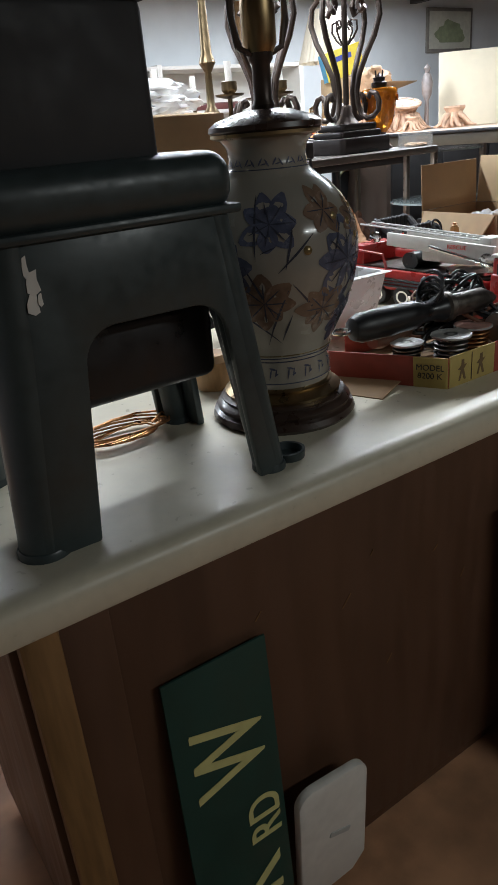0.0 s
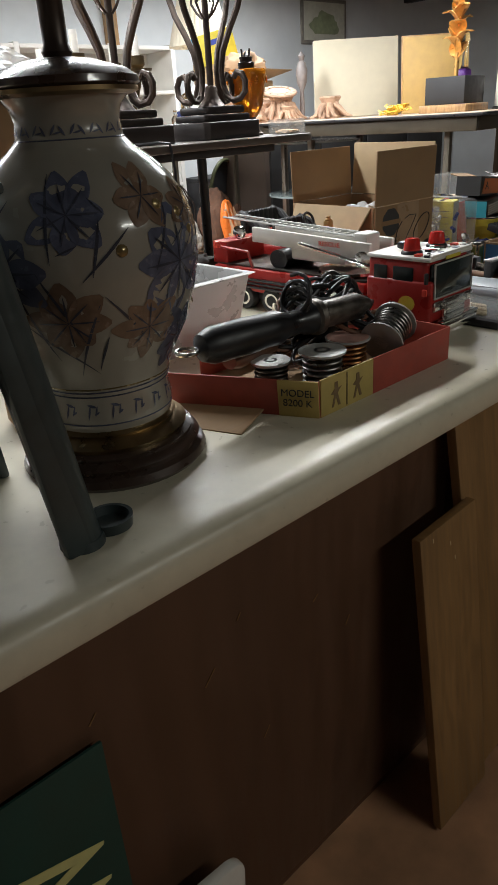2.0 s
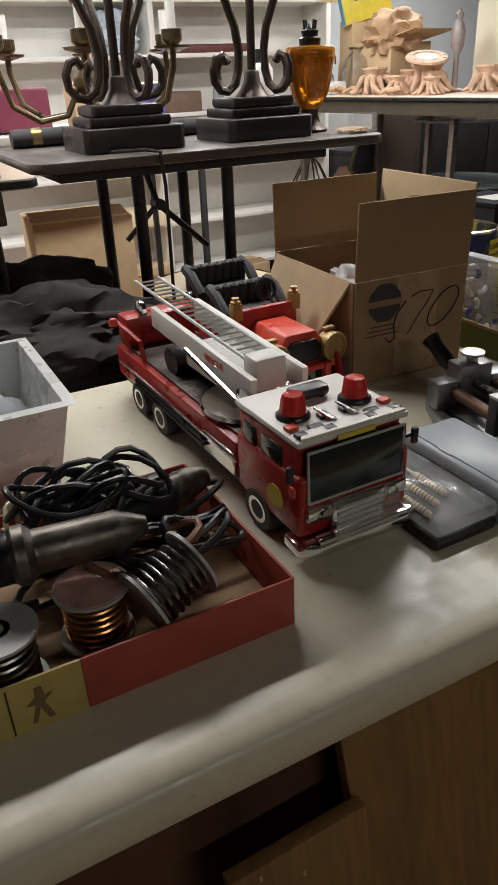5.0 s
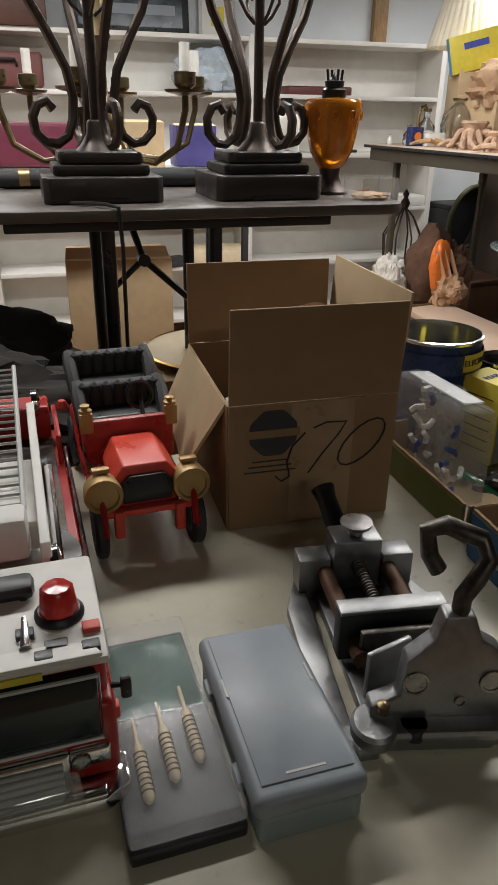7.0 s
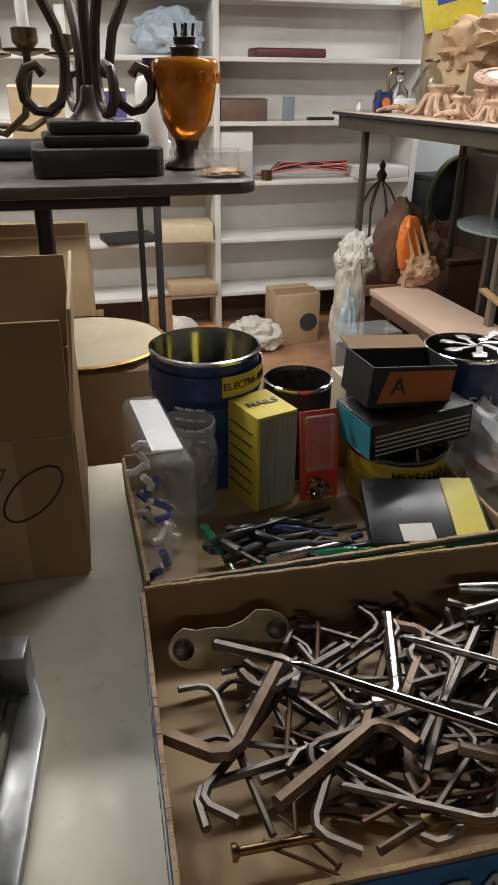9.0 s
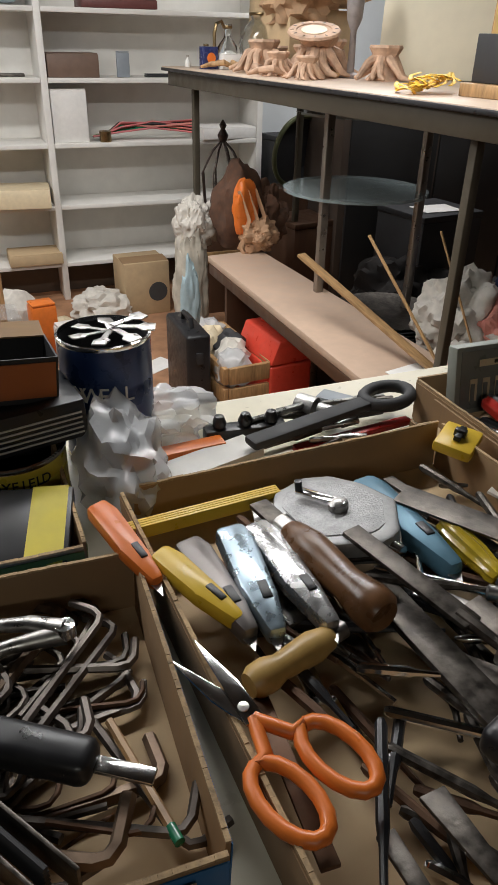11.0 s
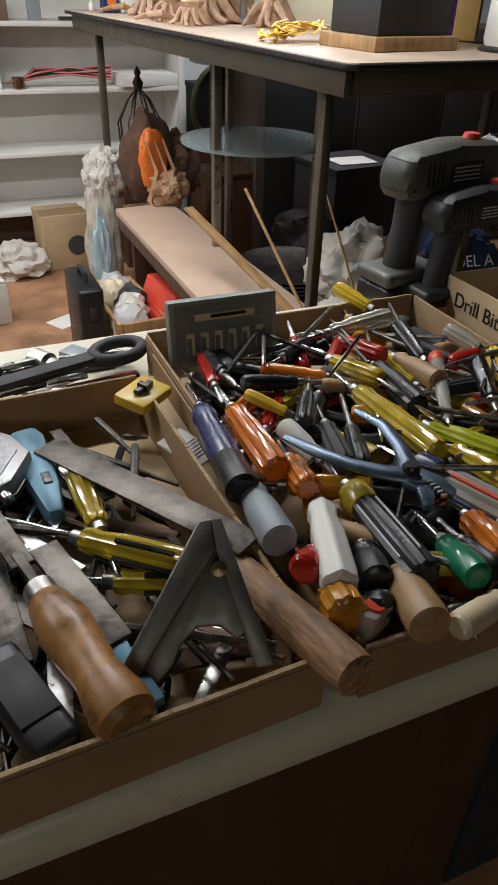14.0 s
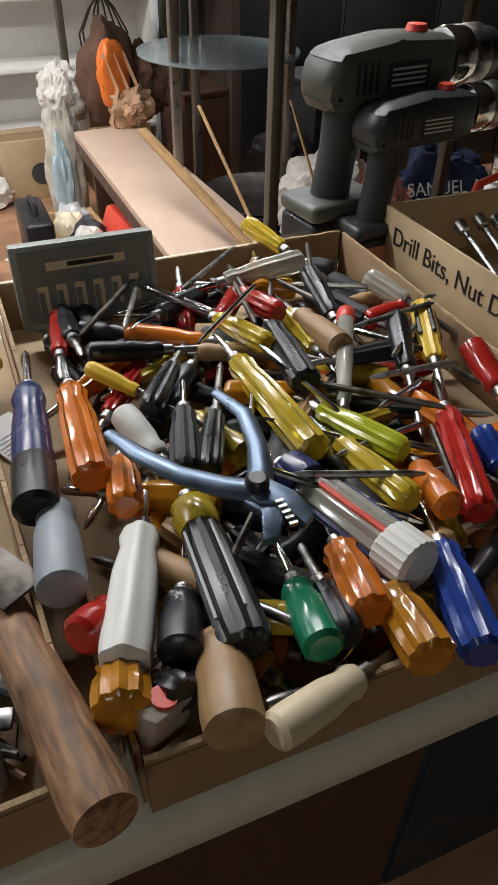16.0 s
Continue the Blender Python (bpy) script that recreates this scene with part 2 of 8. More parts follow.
def blob(sx, sy, sz, rough=0.3, freq=6.0, seed=0, sub=4, m=None, bm=None):
    """A crumpled lump that rests on z = 0."""
    b = bmesh.new()
    bmesh.ops.create_icosphere(b, subdivisions=sub, radius=1)
    for v in b.verts:
        p = v.co.copy()
        k = 1 + rough * noise.noise(p * freq * 0.4 + Vector((seed, seed * 2.3, 0))) + rough * 0.6 * abs(noise.noise(p * freq + Vector((0, seed, seed))))
        v.co = Vector((p.x * k * sx / 2, p.y * k * sy / 2, max(p.z * k * 0.6 + 0.45, 0) * sz))
    return fuse(b, m, bm)


def arc(cx, cz, r, a0, a1, n=10, y=0.0):
    return [(cx + r * math.cos(radians(a0 + (a1 - a0) * i / n)), y, cz + r * math.sin(radians(a0 + (a1 - a0) * i / n))) for i in range(n + 1)]


SMOOTH = 40


def mesh_of(name, bm, material):
    me = bpy.data.meshes.new(name)
    bm.to_mesh(me)
    bm.free()
    me.materials.append(material)
    me.shade_smooth()
    me.set_sharp_from_angle(angle=radians(SMOOTH))
    return me


def part(name, bm, material, parent, label=""):
    o = new(name, mesh_of(name, bm, material))
    o.parent = parent
    return tagged(o, label)


def thing(name, label, category, m=None, group="", kind=""):
    o = new(name)
    o.empty_display_size = 0.02
    if m is not None:
        o.matrix_world = m
    return tagged(o, label, category, group, kind)


def solid(name, bm, material, label, category, m=None, group="", kind=""):
    o = new(name, mesh_of(name, bm, material))
    if m is not None:
        o.matrix_world = m
    return tagged(o, label, category, group, kind)


def lettering(body, size, m, material, parent, name="lettering", depth=0.0004):
    c = bpy.data.curves.new(name, "FONT")
    c.body, c.size, c.extrude, c.align_x, c.align_y = body, size, depth, "CENTER", "CENTER"
    o = bpy.data.objects.new(name, c)
    me = bpy.data.meshes.new_from_object(o)
    bpy.data.objects.remove(o)
    me.materials.append(material)
    me.transform(m)
    t = new(name, me)
    t.parent = parent
    return t


# ---- structure ----
FZ = -0.95
solid("floor", box(12, 9, 0.1, T(2, 1.2, FZ - 0.1), 0), FLOOR, "worn brown floor with stains and scuffs", "floor", kind="structure")
solid("ceiling", box(12, 9, 0.1, T(2, 1.2, 1.42), 0), CEIL, "dark low ceiling", "ceiling", kind="structure")
solid("wall_north", box(12, 0.12, 2.37, T(2, 4.47, FZ), 0), WALLP, "pale blue-white painted wall", "wall", kind="structure")
solid("wall_south", box(12, 0.12, 2.37, T(2, -3.0, FZ), 0), DARKWALL, "dark panelled wall", "wall", kind="structure")
solid("wall_east", box(0.12, 7.35, 2.37, T(7.5, 0.735, FZ), 0), WALLP, "pale blue-white painted wall", "wall", kind="structure")
solid("wall_west", box(0.12, 7.35, 2.37, T(-3.5, 0.735, FZ), 0), WALLP, "pale blue-white painted wall", "wall", kind="structure")
for i in range(6):
    solid("ceiling_beam", box(0.07, 7.3, 0.12, T(-2.4 + 1.75 * i, 0.735, 1.298), 0.004), CEIL, "dark timber ceiling beam", "beam", group="ceiling beams", kind="structure")


def strip_light(x, y):
    o = thing("strip_light", "white fluorescent strip light under the ceiling", "ceiling light", T(x, y, 1.33), "strip lights")
    part("housing", box(1.24, 0.15, 0.088, T(), 0.008), WHITE, o)
    for s in (-1, 1):
        part("end_cap", box(0.02, 0.14, 0.03, T(0.61 * s, 0, -0.03), 0.003), WHITEP, o)


for p in ((1.5, 2.75), (3.4, 3.3), (-0.2, 3.2), (0.8, -2.2), (0.45, 1.4), (2.05, 1.45)):
    strip_light(*p)

# ---- counter ----
CL, CR = -0.70, 3.3
counter = thing("counter", "long cream laminate counter with a dark brown wooden front", "counter", T(0, 0, 0))
prof = [(0.74, -0.03), (0.74, 0.0), (0.03, 0.0), (0.018, 0.0005), (0.009, -0.003), (0.003, -0.009), (0.0, -0.018), (0.0, -0.040), (0.003, -0.045), (0.045, -0.045), (0.045, -0.03)]
part("worktop", prism([(y, z) for y, z in prof], CR - CL, Matrix(((0, 0, 1, CL), (1, 0, 0, 0), (0, 1, 0, 0), (0, 0, 0, 1)))), LAMINATE, counter, "cream laminate top with a rounded front edge")
part("end_strip", box(0.004, 0.03, 0.044, T(CL - 0.001, 0.02, -0.045), 0.001), YELLOW, counter, "chipped yellow edge strip")
part("front_panel", box(1.13, 0.02, 0.86, T(-0.095, 0.155, FZ + 0.045), 0.002), BROWN, counter)
part("front_panel", box(1.78, 0.02, 0.86, T(1.345, 0.158, FZ + 0.045), 0.002), BROWN, counter)
part("front_panel", box(1.04, 0.02, 0.86, T(2.765, 0.155, FZ + 0.045), 0.002), mat("dark_blue_panel", (0.02, 0.035, 0.045), 0.5, 0, 0.2, 20), counter, "dark blue-grey panel")
part("side_panel", box(0.02, 0.55, 0.86, T(CL + 0.06, 0.44, FZ + 0.045), 0.002), BROWN, counter)
part("side_panel", box(0.02, 0.55, 0.86, T(CR - 0.06, 0.44, FZ + 0.045), 0.002), BROWN, counter)
part("plinth", box(CR - CL - 0.14, 0.54, 0.05, T((CL + CR) / 2, 0.43, FZ), 0.002), BROWN, counter)
part("rail", box(CR - CL - 0.1, 0.02, 0.05, T((CL + CR) / 2, 0.70, -0.08), 0.002), BROWN, counter)

part("stile", box(0.10, 0.012, 0.86, T(CL + 0.12, 0.142, FZ + 0.045), 0.003), BROWN, counter)
part("end_stile", box(0.05, 0.02, 0.86, T(CL + 0.075, 0.134, FZ + 0.045), 0.003), OAK, counter, "paler corner stile")
for x, z, l, a in ((-0.30, -0.28, 0.018, 50), (-0.12, -0.34, 0.03, 48), (-0.06, -0.27, 0.012, 55), (0.10, -0.33, 0.014, 40), (0.18, -0.42, 0.02, 60), (-0.02, -0.52, 0.022, 52), (1.1, -0.4, 0.02, 60), (1.5, -0.3, 0.015, 45)):
    part("scratch", box(l, 0.0006, 0.0018, T(x, 0.1438, z, 0, -a, 0), 0), OAK, counter)

o = thing("street_sign", "dark green street sign with pale yellow letters leaning on the counter", "street sign", T(-0.392, 0.132, -0.303, -4, 1, 0))
part("plate", box(0.182, 0.005, 0.645, T(0, 0, -0.645), 0.001), DKGREEN, o)
for body, s, wide, z, x in (("W", 0.185, 0.68, -0.172, 0.008), ("RD", 0.088, 0.80, -0.337, 0.052), ("K", 0.185, 0.75, -0.47, 0.012)):
    lettering(body, s, T(x, -0.0035, z, 90, 0, 0) @ T(0, 0, 0, 0, 0, 90) @ Matrix.Diagonal((wide, 1, 1, 1)), PALEY, o)
    lettering(body, s, T(x + 0.0012, -0.0034, z + 0.0025, 90, 0, 0) @ T(0, 0, 0, 0, 0, 90) @ Matrix.Diagonal((wide, 1, 1, 1)), PALEY, o)
o = thing("leaning_board", "wide upright oak board leaning against the counter front", "board", T(0.582, 0.122, -0.075, -5.5, -6, 0))
part("plank", box(0.33, 0.02, 0.865, T(0, 0, -0.865), 0.003), OAK, o)
o = thing("leaning_board", "narrow oak board leaning against the counter front", "board", T(0.357, 0.078, -0.276, -5.5, -2.5, 0))
part("plank", box(0.17, 0.018, 0.665, T(0, 0, -0.665), 0.002), OAK, o)
for x, z in ((0.0, -0.05), (0.012, -0.085), (-0.05, -0.02)):
    part("nick", box(0.003, 0.0006, 0.008, T(x, -0.0093, z), 0), CARDL, o)
o = thing("storage_lid", "white rounded plastic lid propped on the counter front", "storage lid", T(-0.215, 0.11, -0.93, 3, 0, 0))
lid_shape = []
for cx, cz, a0 in ((0.05, 0.255, 0), (-0.045, 0.265, 90)):
    lid_shape += [(cx + 0.032 * math.cos(radians(a0 + 15 * i)), cz + 0.032 * math.sin(radians(a0 + 15 * i))) for i in range(7)]
part("panel", prism(lid_shape + [(-0.077, 0.03), (-0.045, 0.0), (0.05, 0.0), (0.082, 0.03)], 0.02, T(0, 0.01, 0, 90, 0, 0), 0.006), WHITEP, o)
part("finger_recess", box(0.05, 0.003, 0.012, T(0.012, -0.0105, 0.14, 0, 20, 0), 0.001), LGREY, o)

# ---- things on the counter ----
# step stool with a black case on it
o = thing("step_stool", "dark green-grey plastic step stool standing on the counter", "step stool", T(0, 0, 0))
step_stool = o
part("top", box(0.285, 0.255, 0.062, T(-0.4625, 0.195, 0.322), 0.026, 5), GREENP, o)
part("top_rim", box(0.287, 0.257, 0.010, T(-0.4625, 0.195, 0.319), 0.004), GREENP, o)


def stool_side(pts, m, lean):
    """A moulded panel with an arch between its legs, leaning inward with height."""
    b = prism(pts, 0.012, T(0, 0.012, 0, 90, 0, 0), 0.004)
    for v in b.verts:
        v.co.y += lean * v.co.z
    b.transform(m)
    return b


def arch(x0, x1, x2, x3, z0, z1, r=0.038):
    """Outline of such a panel: outer feet x0, x3, inner feet x1, x2, arch height z0, top z1."""
    lc, rc = (x1 + 0.022, z0 - r), (x2 - 0.022, z0 - r)
    left = [(lc[0] + r - r * math.cos(radians(15 * i)), lc[1] + r * math.sin(radians(15 * i))) for i in range(7)]
    right = [(rc[0] - r + r * math.sin(radians(15 * i)), rc[1] + r * math.cos(radians(15 * i))) for i in range(7)]
    return [(x1, 0.0)] + left + right + [(x2, 0.0), (x3, 0.0), (x3 - 0.045, z1), (x0 + 0.03, z1), (x0, 0.0)]


part("front_panel", stool_side(arch(-0.612, -0.546, -0.330, -0.296, 0.228, 0.325), T(0, 0.058, 0), 0.05), GREENP, o)
part("back_panel", stool_side(arch(-0.612, -0.546, -0.330, -0.296, 0.228, 0.325), T(0, 0.322, 0), -0.05), GREENP, o)
SIDE = [(x + 0.455, z) for x, z in arch(-0.555, -0.515, -0.385, -0.345, 0.228, 0.325)]
part("end_panel", stool_side(SIDE, T(-0.622, 0.195, 0, 0, 0, -90), 0.085), GREENP, o)
part("end_panel", stool_side(SIDE, T(-0.284, 0.195, 0, 0, 0, 90), 0.13), GREENP, o)
for x, y, r, dx, dy in ((-0.602, 0.086, 0.028, 0.028, 0.015), (-0.304, 0.078, 0.020, -0.044, 0.015), (-0.602, 0.306, 0.028, 0.028, -0.015), (-0.304, 0.312, 0.020, -0.044, -0.015)):
    leg = part("leg", tube([(x, y, 0.001), (x + dx * 0.5, y + dy * 0.5, 0.165), (x + dx, y + dy, 0.326)], r, 24), GREENP, o)
    part("foot_rim", lathe([(r * 1.0, 0), (r * 1.1, 0.0), (r * 1.1, 0.005), (r * 1.02, 0.009)], 24, T(x, y, 0)), GREENP, leg)
part("foot_cup", lathe([(0.020, 0), (0.023, 0.001), (0.024, 0.012), (0.020, 0.012), (0.018, 0.003), (0, 0.003)], 24, T(-0.268, 0.085, 0)), GREENP, o)
for k, (x, z, w, h) in enumerate(((-0.566, 0.296, 0.006, 0.02), (-0.562, 0.28, 0.014, 0.022), (-0.564, 0.262, 0.018, 0.02), (-0.558, 0.268, 0.006, 0.012))):
    part("scuff", prism([(-w / 2, 0.002), (-w * 0.1, -h * 0.1), (w / 2, h * 0.1), (w * 0.35, h * 0.6), (w * 0.45, h), (-w * 0.2, h * 0.9), (-w * 0.45, h * 0.5)], 0.0006, T(x, 0.0575 + 0.05 * z, z - 0.006, 87, 0, 6 * k)), WHITEP, o, "white scuffed label remains")
o = thing("black_case", "black plastic storage case standing on a step stool", "storage case", T(-0.54, 0.22, 0.371))
part("body", box(0.29, 0.25, 0.155, T(), 0.012, 3), BLACKM, o)
part("lid", box(0.30, 0.26, 0.07, T(0, 0, 0.157), 0.012, 3), BLACKM, o)
part("rim", box(0.305, 0.265, 0.012, T(0, 0, 0.15), 0.004), BLACK, o)
part("latch", box(0.05, 0.008, 0.05, T(-0.05, -0.13, 0.11), 0.002), BLACK, o)
solid("paint_stick", box(0.014, 0.02, 0.16, T(), 0.003), CREAM, "pale wooden paint stick standing behind a case", "paint stick", T(-0.36, 0.24, 0.371))
part("drawer", box(0.235, 0.14, 0.10, T(-0.455, 0.19, 0.125), 0.015, 3), BLACK, step_stool, "black plastic drawer under the top")
for k in range(7):
    r = 0.035 + 0.003 * k
    if k == 0:
        coil = thing("wire_coil", "loose coil of orange copper wire lying on the counter", "wire", T(-0.40, 0.31, 0.002))
    part("loop", tube([(r * 1.5 * math.cos(a / 12 * 2 * math.pi), r * 0.7 * math.sin(a / 12 * 2 * math.pi), 0.002 + 0.002 * k + 0.003 * math.sin(a + k)) for a in range(13)], 0.0016, 6), COPPER, coil)
part("lead", tube([(0.05, 0, 0.008), (0.09, 0.02, 0.02), (0.11, 0.05, 0.06), (0.13, 0.09, 0.05)], 0.0016, 6), COPPER, coil)

# vase lamp
VX, VY = -0.165, 0.225
o = thing("table_lamp", "ceramic jar table lamp painted with blue and rust flowers, no shade", "lamp", T(VX, VY, 0))
vase_prof = [(0.070, 0.055), (0.073, 0.06), (0.074, 0.075), (0.071, 0.095), (0.077, 0.115), (0.086, 0.135), (0.102, 0.165), (0.112, 0.197), (0.118, 0.228), (0.119, 0.255), (0.116, 0.275), (0.108, 0.294), (0.098, 0.312), (0.083, 0.328), (0.064, 0.342), (0.054, 0.352), (0.052, 0.368), (0.055, 0.38), (0.067, 0.394)]
body = part("jar", lathe(vase_prof, 48), CERAM, o)
part("base", lathe([(0.104, 0), (0.109, 0.006), (0.106, 0.014), (0.100, 0.017), (0.102, 0.023), (0.098, 0.028), (0.093, 0.03), (0.094, 0.034), (0.084, 0.038), (0.0, 0.038)], 48), mat("dark_walnut", (0.05, 0.03, 0.022), 0.3, 0, 0.3, 30, coat=0.3), o, "dark turned wooden base")
part("brass_ring", lathe([(0.086, 0.036), (0.088, 0.042), (0.080, 0.048), (0.074, 0.051), (0.076, 0.054), (0.071, 0.058), (0.0, 0.058)], 48), BRASS, o)
part("lid", lathe([(0.0, 0.392), (0.070, 0.394), (0.076, 0.399), (0.075, 0.405), (0.065, 0.412), (0.035, 0.421), (0.02, 0.423), (0.0, 0.423)], 40), MATS["dark_walnut"], o, "dark wooden lid")
part("lid_trim", lathe([(0.0, 0.389), (0.066, 0.389), (0.074, 0.392), (0.074, 0.396), (0.0, 0.396)], 40), BRASS, o)
part("stem", lathe([(0.012, 0.42), (0.015, 0.428), (0.012, 0.435), (0.012, 0.475), (0.016, 0.48), (0.016, 0.49), (0.0, 0.49)], 20), IRON, o)
part("socket", lathe([(0.017, 0.488), (0.022, 0.498), (0.022, 0.54), (0.019, 0.56), (0.019, 0.60), (0.0, 0.60)], 24), BRASS, o, "bright brass bulb socket")
for s in (-1, 1):
    part("harp_holder", tube([(s * 0.012, 0, 0.485), (s * 0.035, 0, 0.495), (s * 0.042, 0, 0.53), (s * 0.042, 0, 0.61), (s * 0.05, 0, 0.75)], 0.004, 8), IRON, o)


def on_vase(a, z, off=0.0006):
    r = 0.06
    for (r0, z0), (r1, z1) in zip(vase_prof, vase_prof[1:]):
        if z0 <= z <= z1:
            r = r0 + (r1 - r0) * (z - z0) / max(z1 - z0, 1e-6)
    r += off
    return Vector((r * math.cos(a), r * math.sin(a), z))


def petal(b, a, z, length, width, turn, n=6):
    """A leaf-shaped glaze stroke that follows the jar."""
    up, dn, R = [], [], 0.1
    for i in range(n + 1):
        u = i / n
        w = width * math.sin(math.pi * min(u * 0.9 + 0.05, 1)) * (0.75 + 0.25 * u)
        for side, row in ((1, up), (-1, dn)):
            du, dv = u * length, side * w / 2
            row.append(b.verts.new(on_vase(a + (du * math.cos(turn) - dv * math.sin(turn)) / R, z + du * math.sin(turn) + dv * math.cos(turn))))
    for i in range(n):
        b.faces.new((up[i], dn[i], dn[i + 1], up[i + 1]))


rng = random.Random(4)
VRIM = mat("vase_gilt_line", (0.32, 0.24, 0.11), 0.22, 0.5, 0.25, 60)


def flower(deg, z, size, material, petals):
    """A glaze flower of broad pointed petals with a small gilt eye."""
    b = bmesh.new()
    for i in range(petals):
        petal(b, radians(deg), z, size * rng.uniform(0.85, 1.15), size * rng.uniform(0.62, 0.78), i * 2 * math.pi / petals + rng.uniform(-0.12, 0.12), 8)
    f = part("flower", b, material, body)
    b = bmesh.new()
    for i in range(petals):
        petal(b, radians(deg), z, size * 0.75, size * 0.06, i * 2 * math.pi / petals, 5)
    for v in b.verts:
        v.co.x *= 1.004
        v.co.y *= 1.004
    part("vein", b, VLINE, f)


VLINE = mat("vase_dark_line", (0.06, 0.064, 0.09), 0.2, 0, 0.3, 60)
for deg, z, size, m, n in ((-72, 0.235, 0.05, VBLUE, 8), (-35, 0.228, 0.04, VBLUE, 7), (-62, 0.15, 0.036, VBLUE, 9), (-88, 0.30, 0.03, VRUST, 6), (-92, 0.175, 0.034, VRUST, 8), (-55, 0.285, 0.03, VRUST, 7), (-128, 0.29, 0.036, VBLUE, 7), (-135, 0.19, 0.036, VRUST, 8), (-20, 0.16, 0.034, VRUST, 7), (-165, 0.24, 0.045, VBLUE, 8), (5, 0.25, 0.045, VBLUE, 8), (50, 0.22, 0.045, VRUST, 8), (100, 0.24, 0.045, VBLUE, 8), (150, 0.2, 0.04, VRUST, 8)):
    flower(deg, z, size, m, n)
b = bmesh.new()
for i in range(46):
    petal(b, radians(rng.uniform(-180, 180)), rng.uniform(0.12, 0.25), rng.uniform(0.04, 0.085), 0.0032, rng.uniform(0.7, 2.4))
for i in range(22):
    petal(b, radians(rng.uniform(-180, 180)), rng.uniform(0.25, 0.31), rng.uniform(0.015, 0.03), 0.002, rng.uniform(0, 6.2))
tagged(part("stems", b, VLINE, body), kind="stuff")
b = bmesh.new()
for i in range(18):
    a = 2 * math.pi * i / 18
    petal(b, a, 0.073, 0.017, 0.0035, 1.3)
    petal(b, a, 0.09, 0.014, 0.0035, -0.2)
    petal(b, a + 0.15, 0.089, 0.012, 0.003, -1.9)
    petal(b, a + 0.10, 0.079, 0.008, 0.003, 0.4)
    petal(b, a, 0.356, 0.014, 0.004, 0.7)
    petal(b, a + 0.16, 0.364, 0.014, 0.004, -0.7)
    petal(b, a + 0.05, 0.357, 0.016, 0.002, 0.1)
tagged(part("border", b, VBLUE, body), kind="stuff")
for z, m in ((0.0665, VBLUE), (0.104, VBLUE), (0.108, VRIM), (0.0985, VBLUE), (0.3515, VBLUE)):
    p = on_vase(0, z, 0.0004).x
    part("ring_line", lathe([(p, z - 0.0008), (p + 0.0005, z), (p, z + 0.0008)], 48, closed=False), m, body)
for deg, z in ((-80, 0.29), (-66, 0.28), (-48, 0.297), (-58, 0.262), (-105, 0.255), (-36, 0.18)):
    p = on_vase(radians(deg), z, 0.0)
    part("gilt_dot", lathe([(0.006, 0), (0.004, 0.0014), (0, 0.0018)], 12, Matrix.Translation(p) @ Vector((p.x, p.y, 0.02)).to_track_quat("Z", "Y").to_matrix().to_4x4()), VRIM, body)
tube_small = thing("brown_jar", "small brown jar with a brass rim beside the lamp", "jar", T(-0.18, 0.40, 0))
part("body", lathe([(0.03, 0), (0.035, 0.01), (0.035, 0.05), (0.025, 0.06), (0, 0.06)], 20), TANWOOD, tube_small)

# soldering kit in an open red box
SX0, SX1, SY0, SY1 = 0.068, 0.37, 0.10, 0.34
o = thing("soldering_kit_box", "open red and yellow cardboard soldering kit box full of solder", "kit box", T((SX0 + SX1) / 2, (SY0 + SY1) / 2, 0))
W, D, HH = SX1 - SX0, SY1 - SY0, 0.052
REDC = mat("faded_red_card", (0.40, 0.075, 0.05), 0.6, 0, 0.18, 40, 0.05, dirt=0.25)
YELC = mat("yellowed_card", (0.55, 0.42, 0.13), 0.6, 0, 0.15, 40, 0.05, dirt=0.2)
part("bottom", box(W, D, 0.003, T(0, 0, 0), 0), CARD, o)
part("front_side", box(W - 0.11, 0.003, HH, T(0.055, -D / 2, 0), 0.001), REDC, o)
lab = part("front_label", box(0.11, 0.003, HH, T(-W / 2 + 0.055, -D / 2, 0), 0.001), YELC, o)
part("back_side", box(W, 0.003, HH, T(0, D / 2, 0), 0.001), REDC, o)
part("right_side", box(0.003, D, HH, T(W / 2, 0, 0), 0.001), REDC, o)
SKEW = T(-W / 2, -D / 2, 0, 0, 0, 27)
part("left_side", box(0.003, D * 0.9, HH, SKEW @ T(0, D * 0.45, 0, 0, -6, 0), 0.001), REDC, o)
part("flap", box(0.10, 0.13, 0.002, T(-W / 2 - 0.08, 0.0, 0.004, 0, -5, 21), 0.0005), CARD, o)
part("corner_label", box(0.0036, 0.055, HH, SKEW @ T(-0.001, 0.028, 0, 0, -6, 0), 0.001), YELC, o)
lettering("MODEL\n8200 K", 0.0135, SKEW @ T(-0.0085, 0.028, 0.028, 90, 0, -90), BLACK, o)
for k in range(2):
    part("printed_figure", prism([(-0.009, 0), (-0.005, 0.0), (-0.001, 0.014), (0.004, 0.0), (0.009, 0.0), (0.003, 0.018), (0.011, 0.026), (0.004, 0.024), (0.003, 0.034), (-0.003, 0.034), (-0.003, 0.025), (-0.011, 0.019), (-0.004, 0.017)], 0.0004, T(-W / 2 + 0.03 + 0.045 * k, -D / 2 - 0.0017, 0.008, 90, 0, 0)), mat("faded_print", (0.2, 0.13, 0.06), 0.7), lab)
part("printed_line", box(0.0015, 0.0006, 0.046, T(-W / 2 + 0.052, -D / 2 - 0.002, 0.003), 0), IRON, lab)


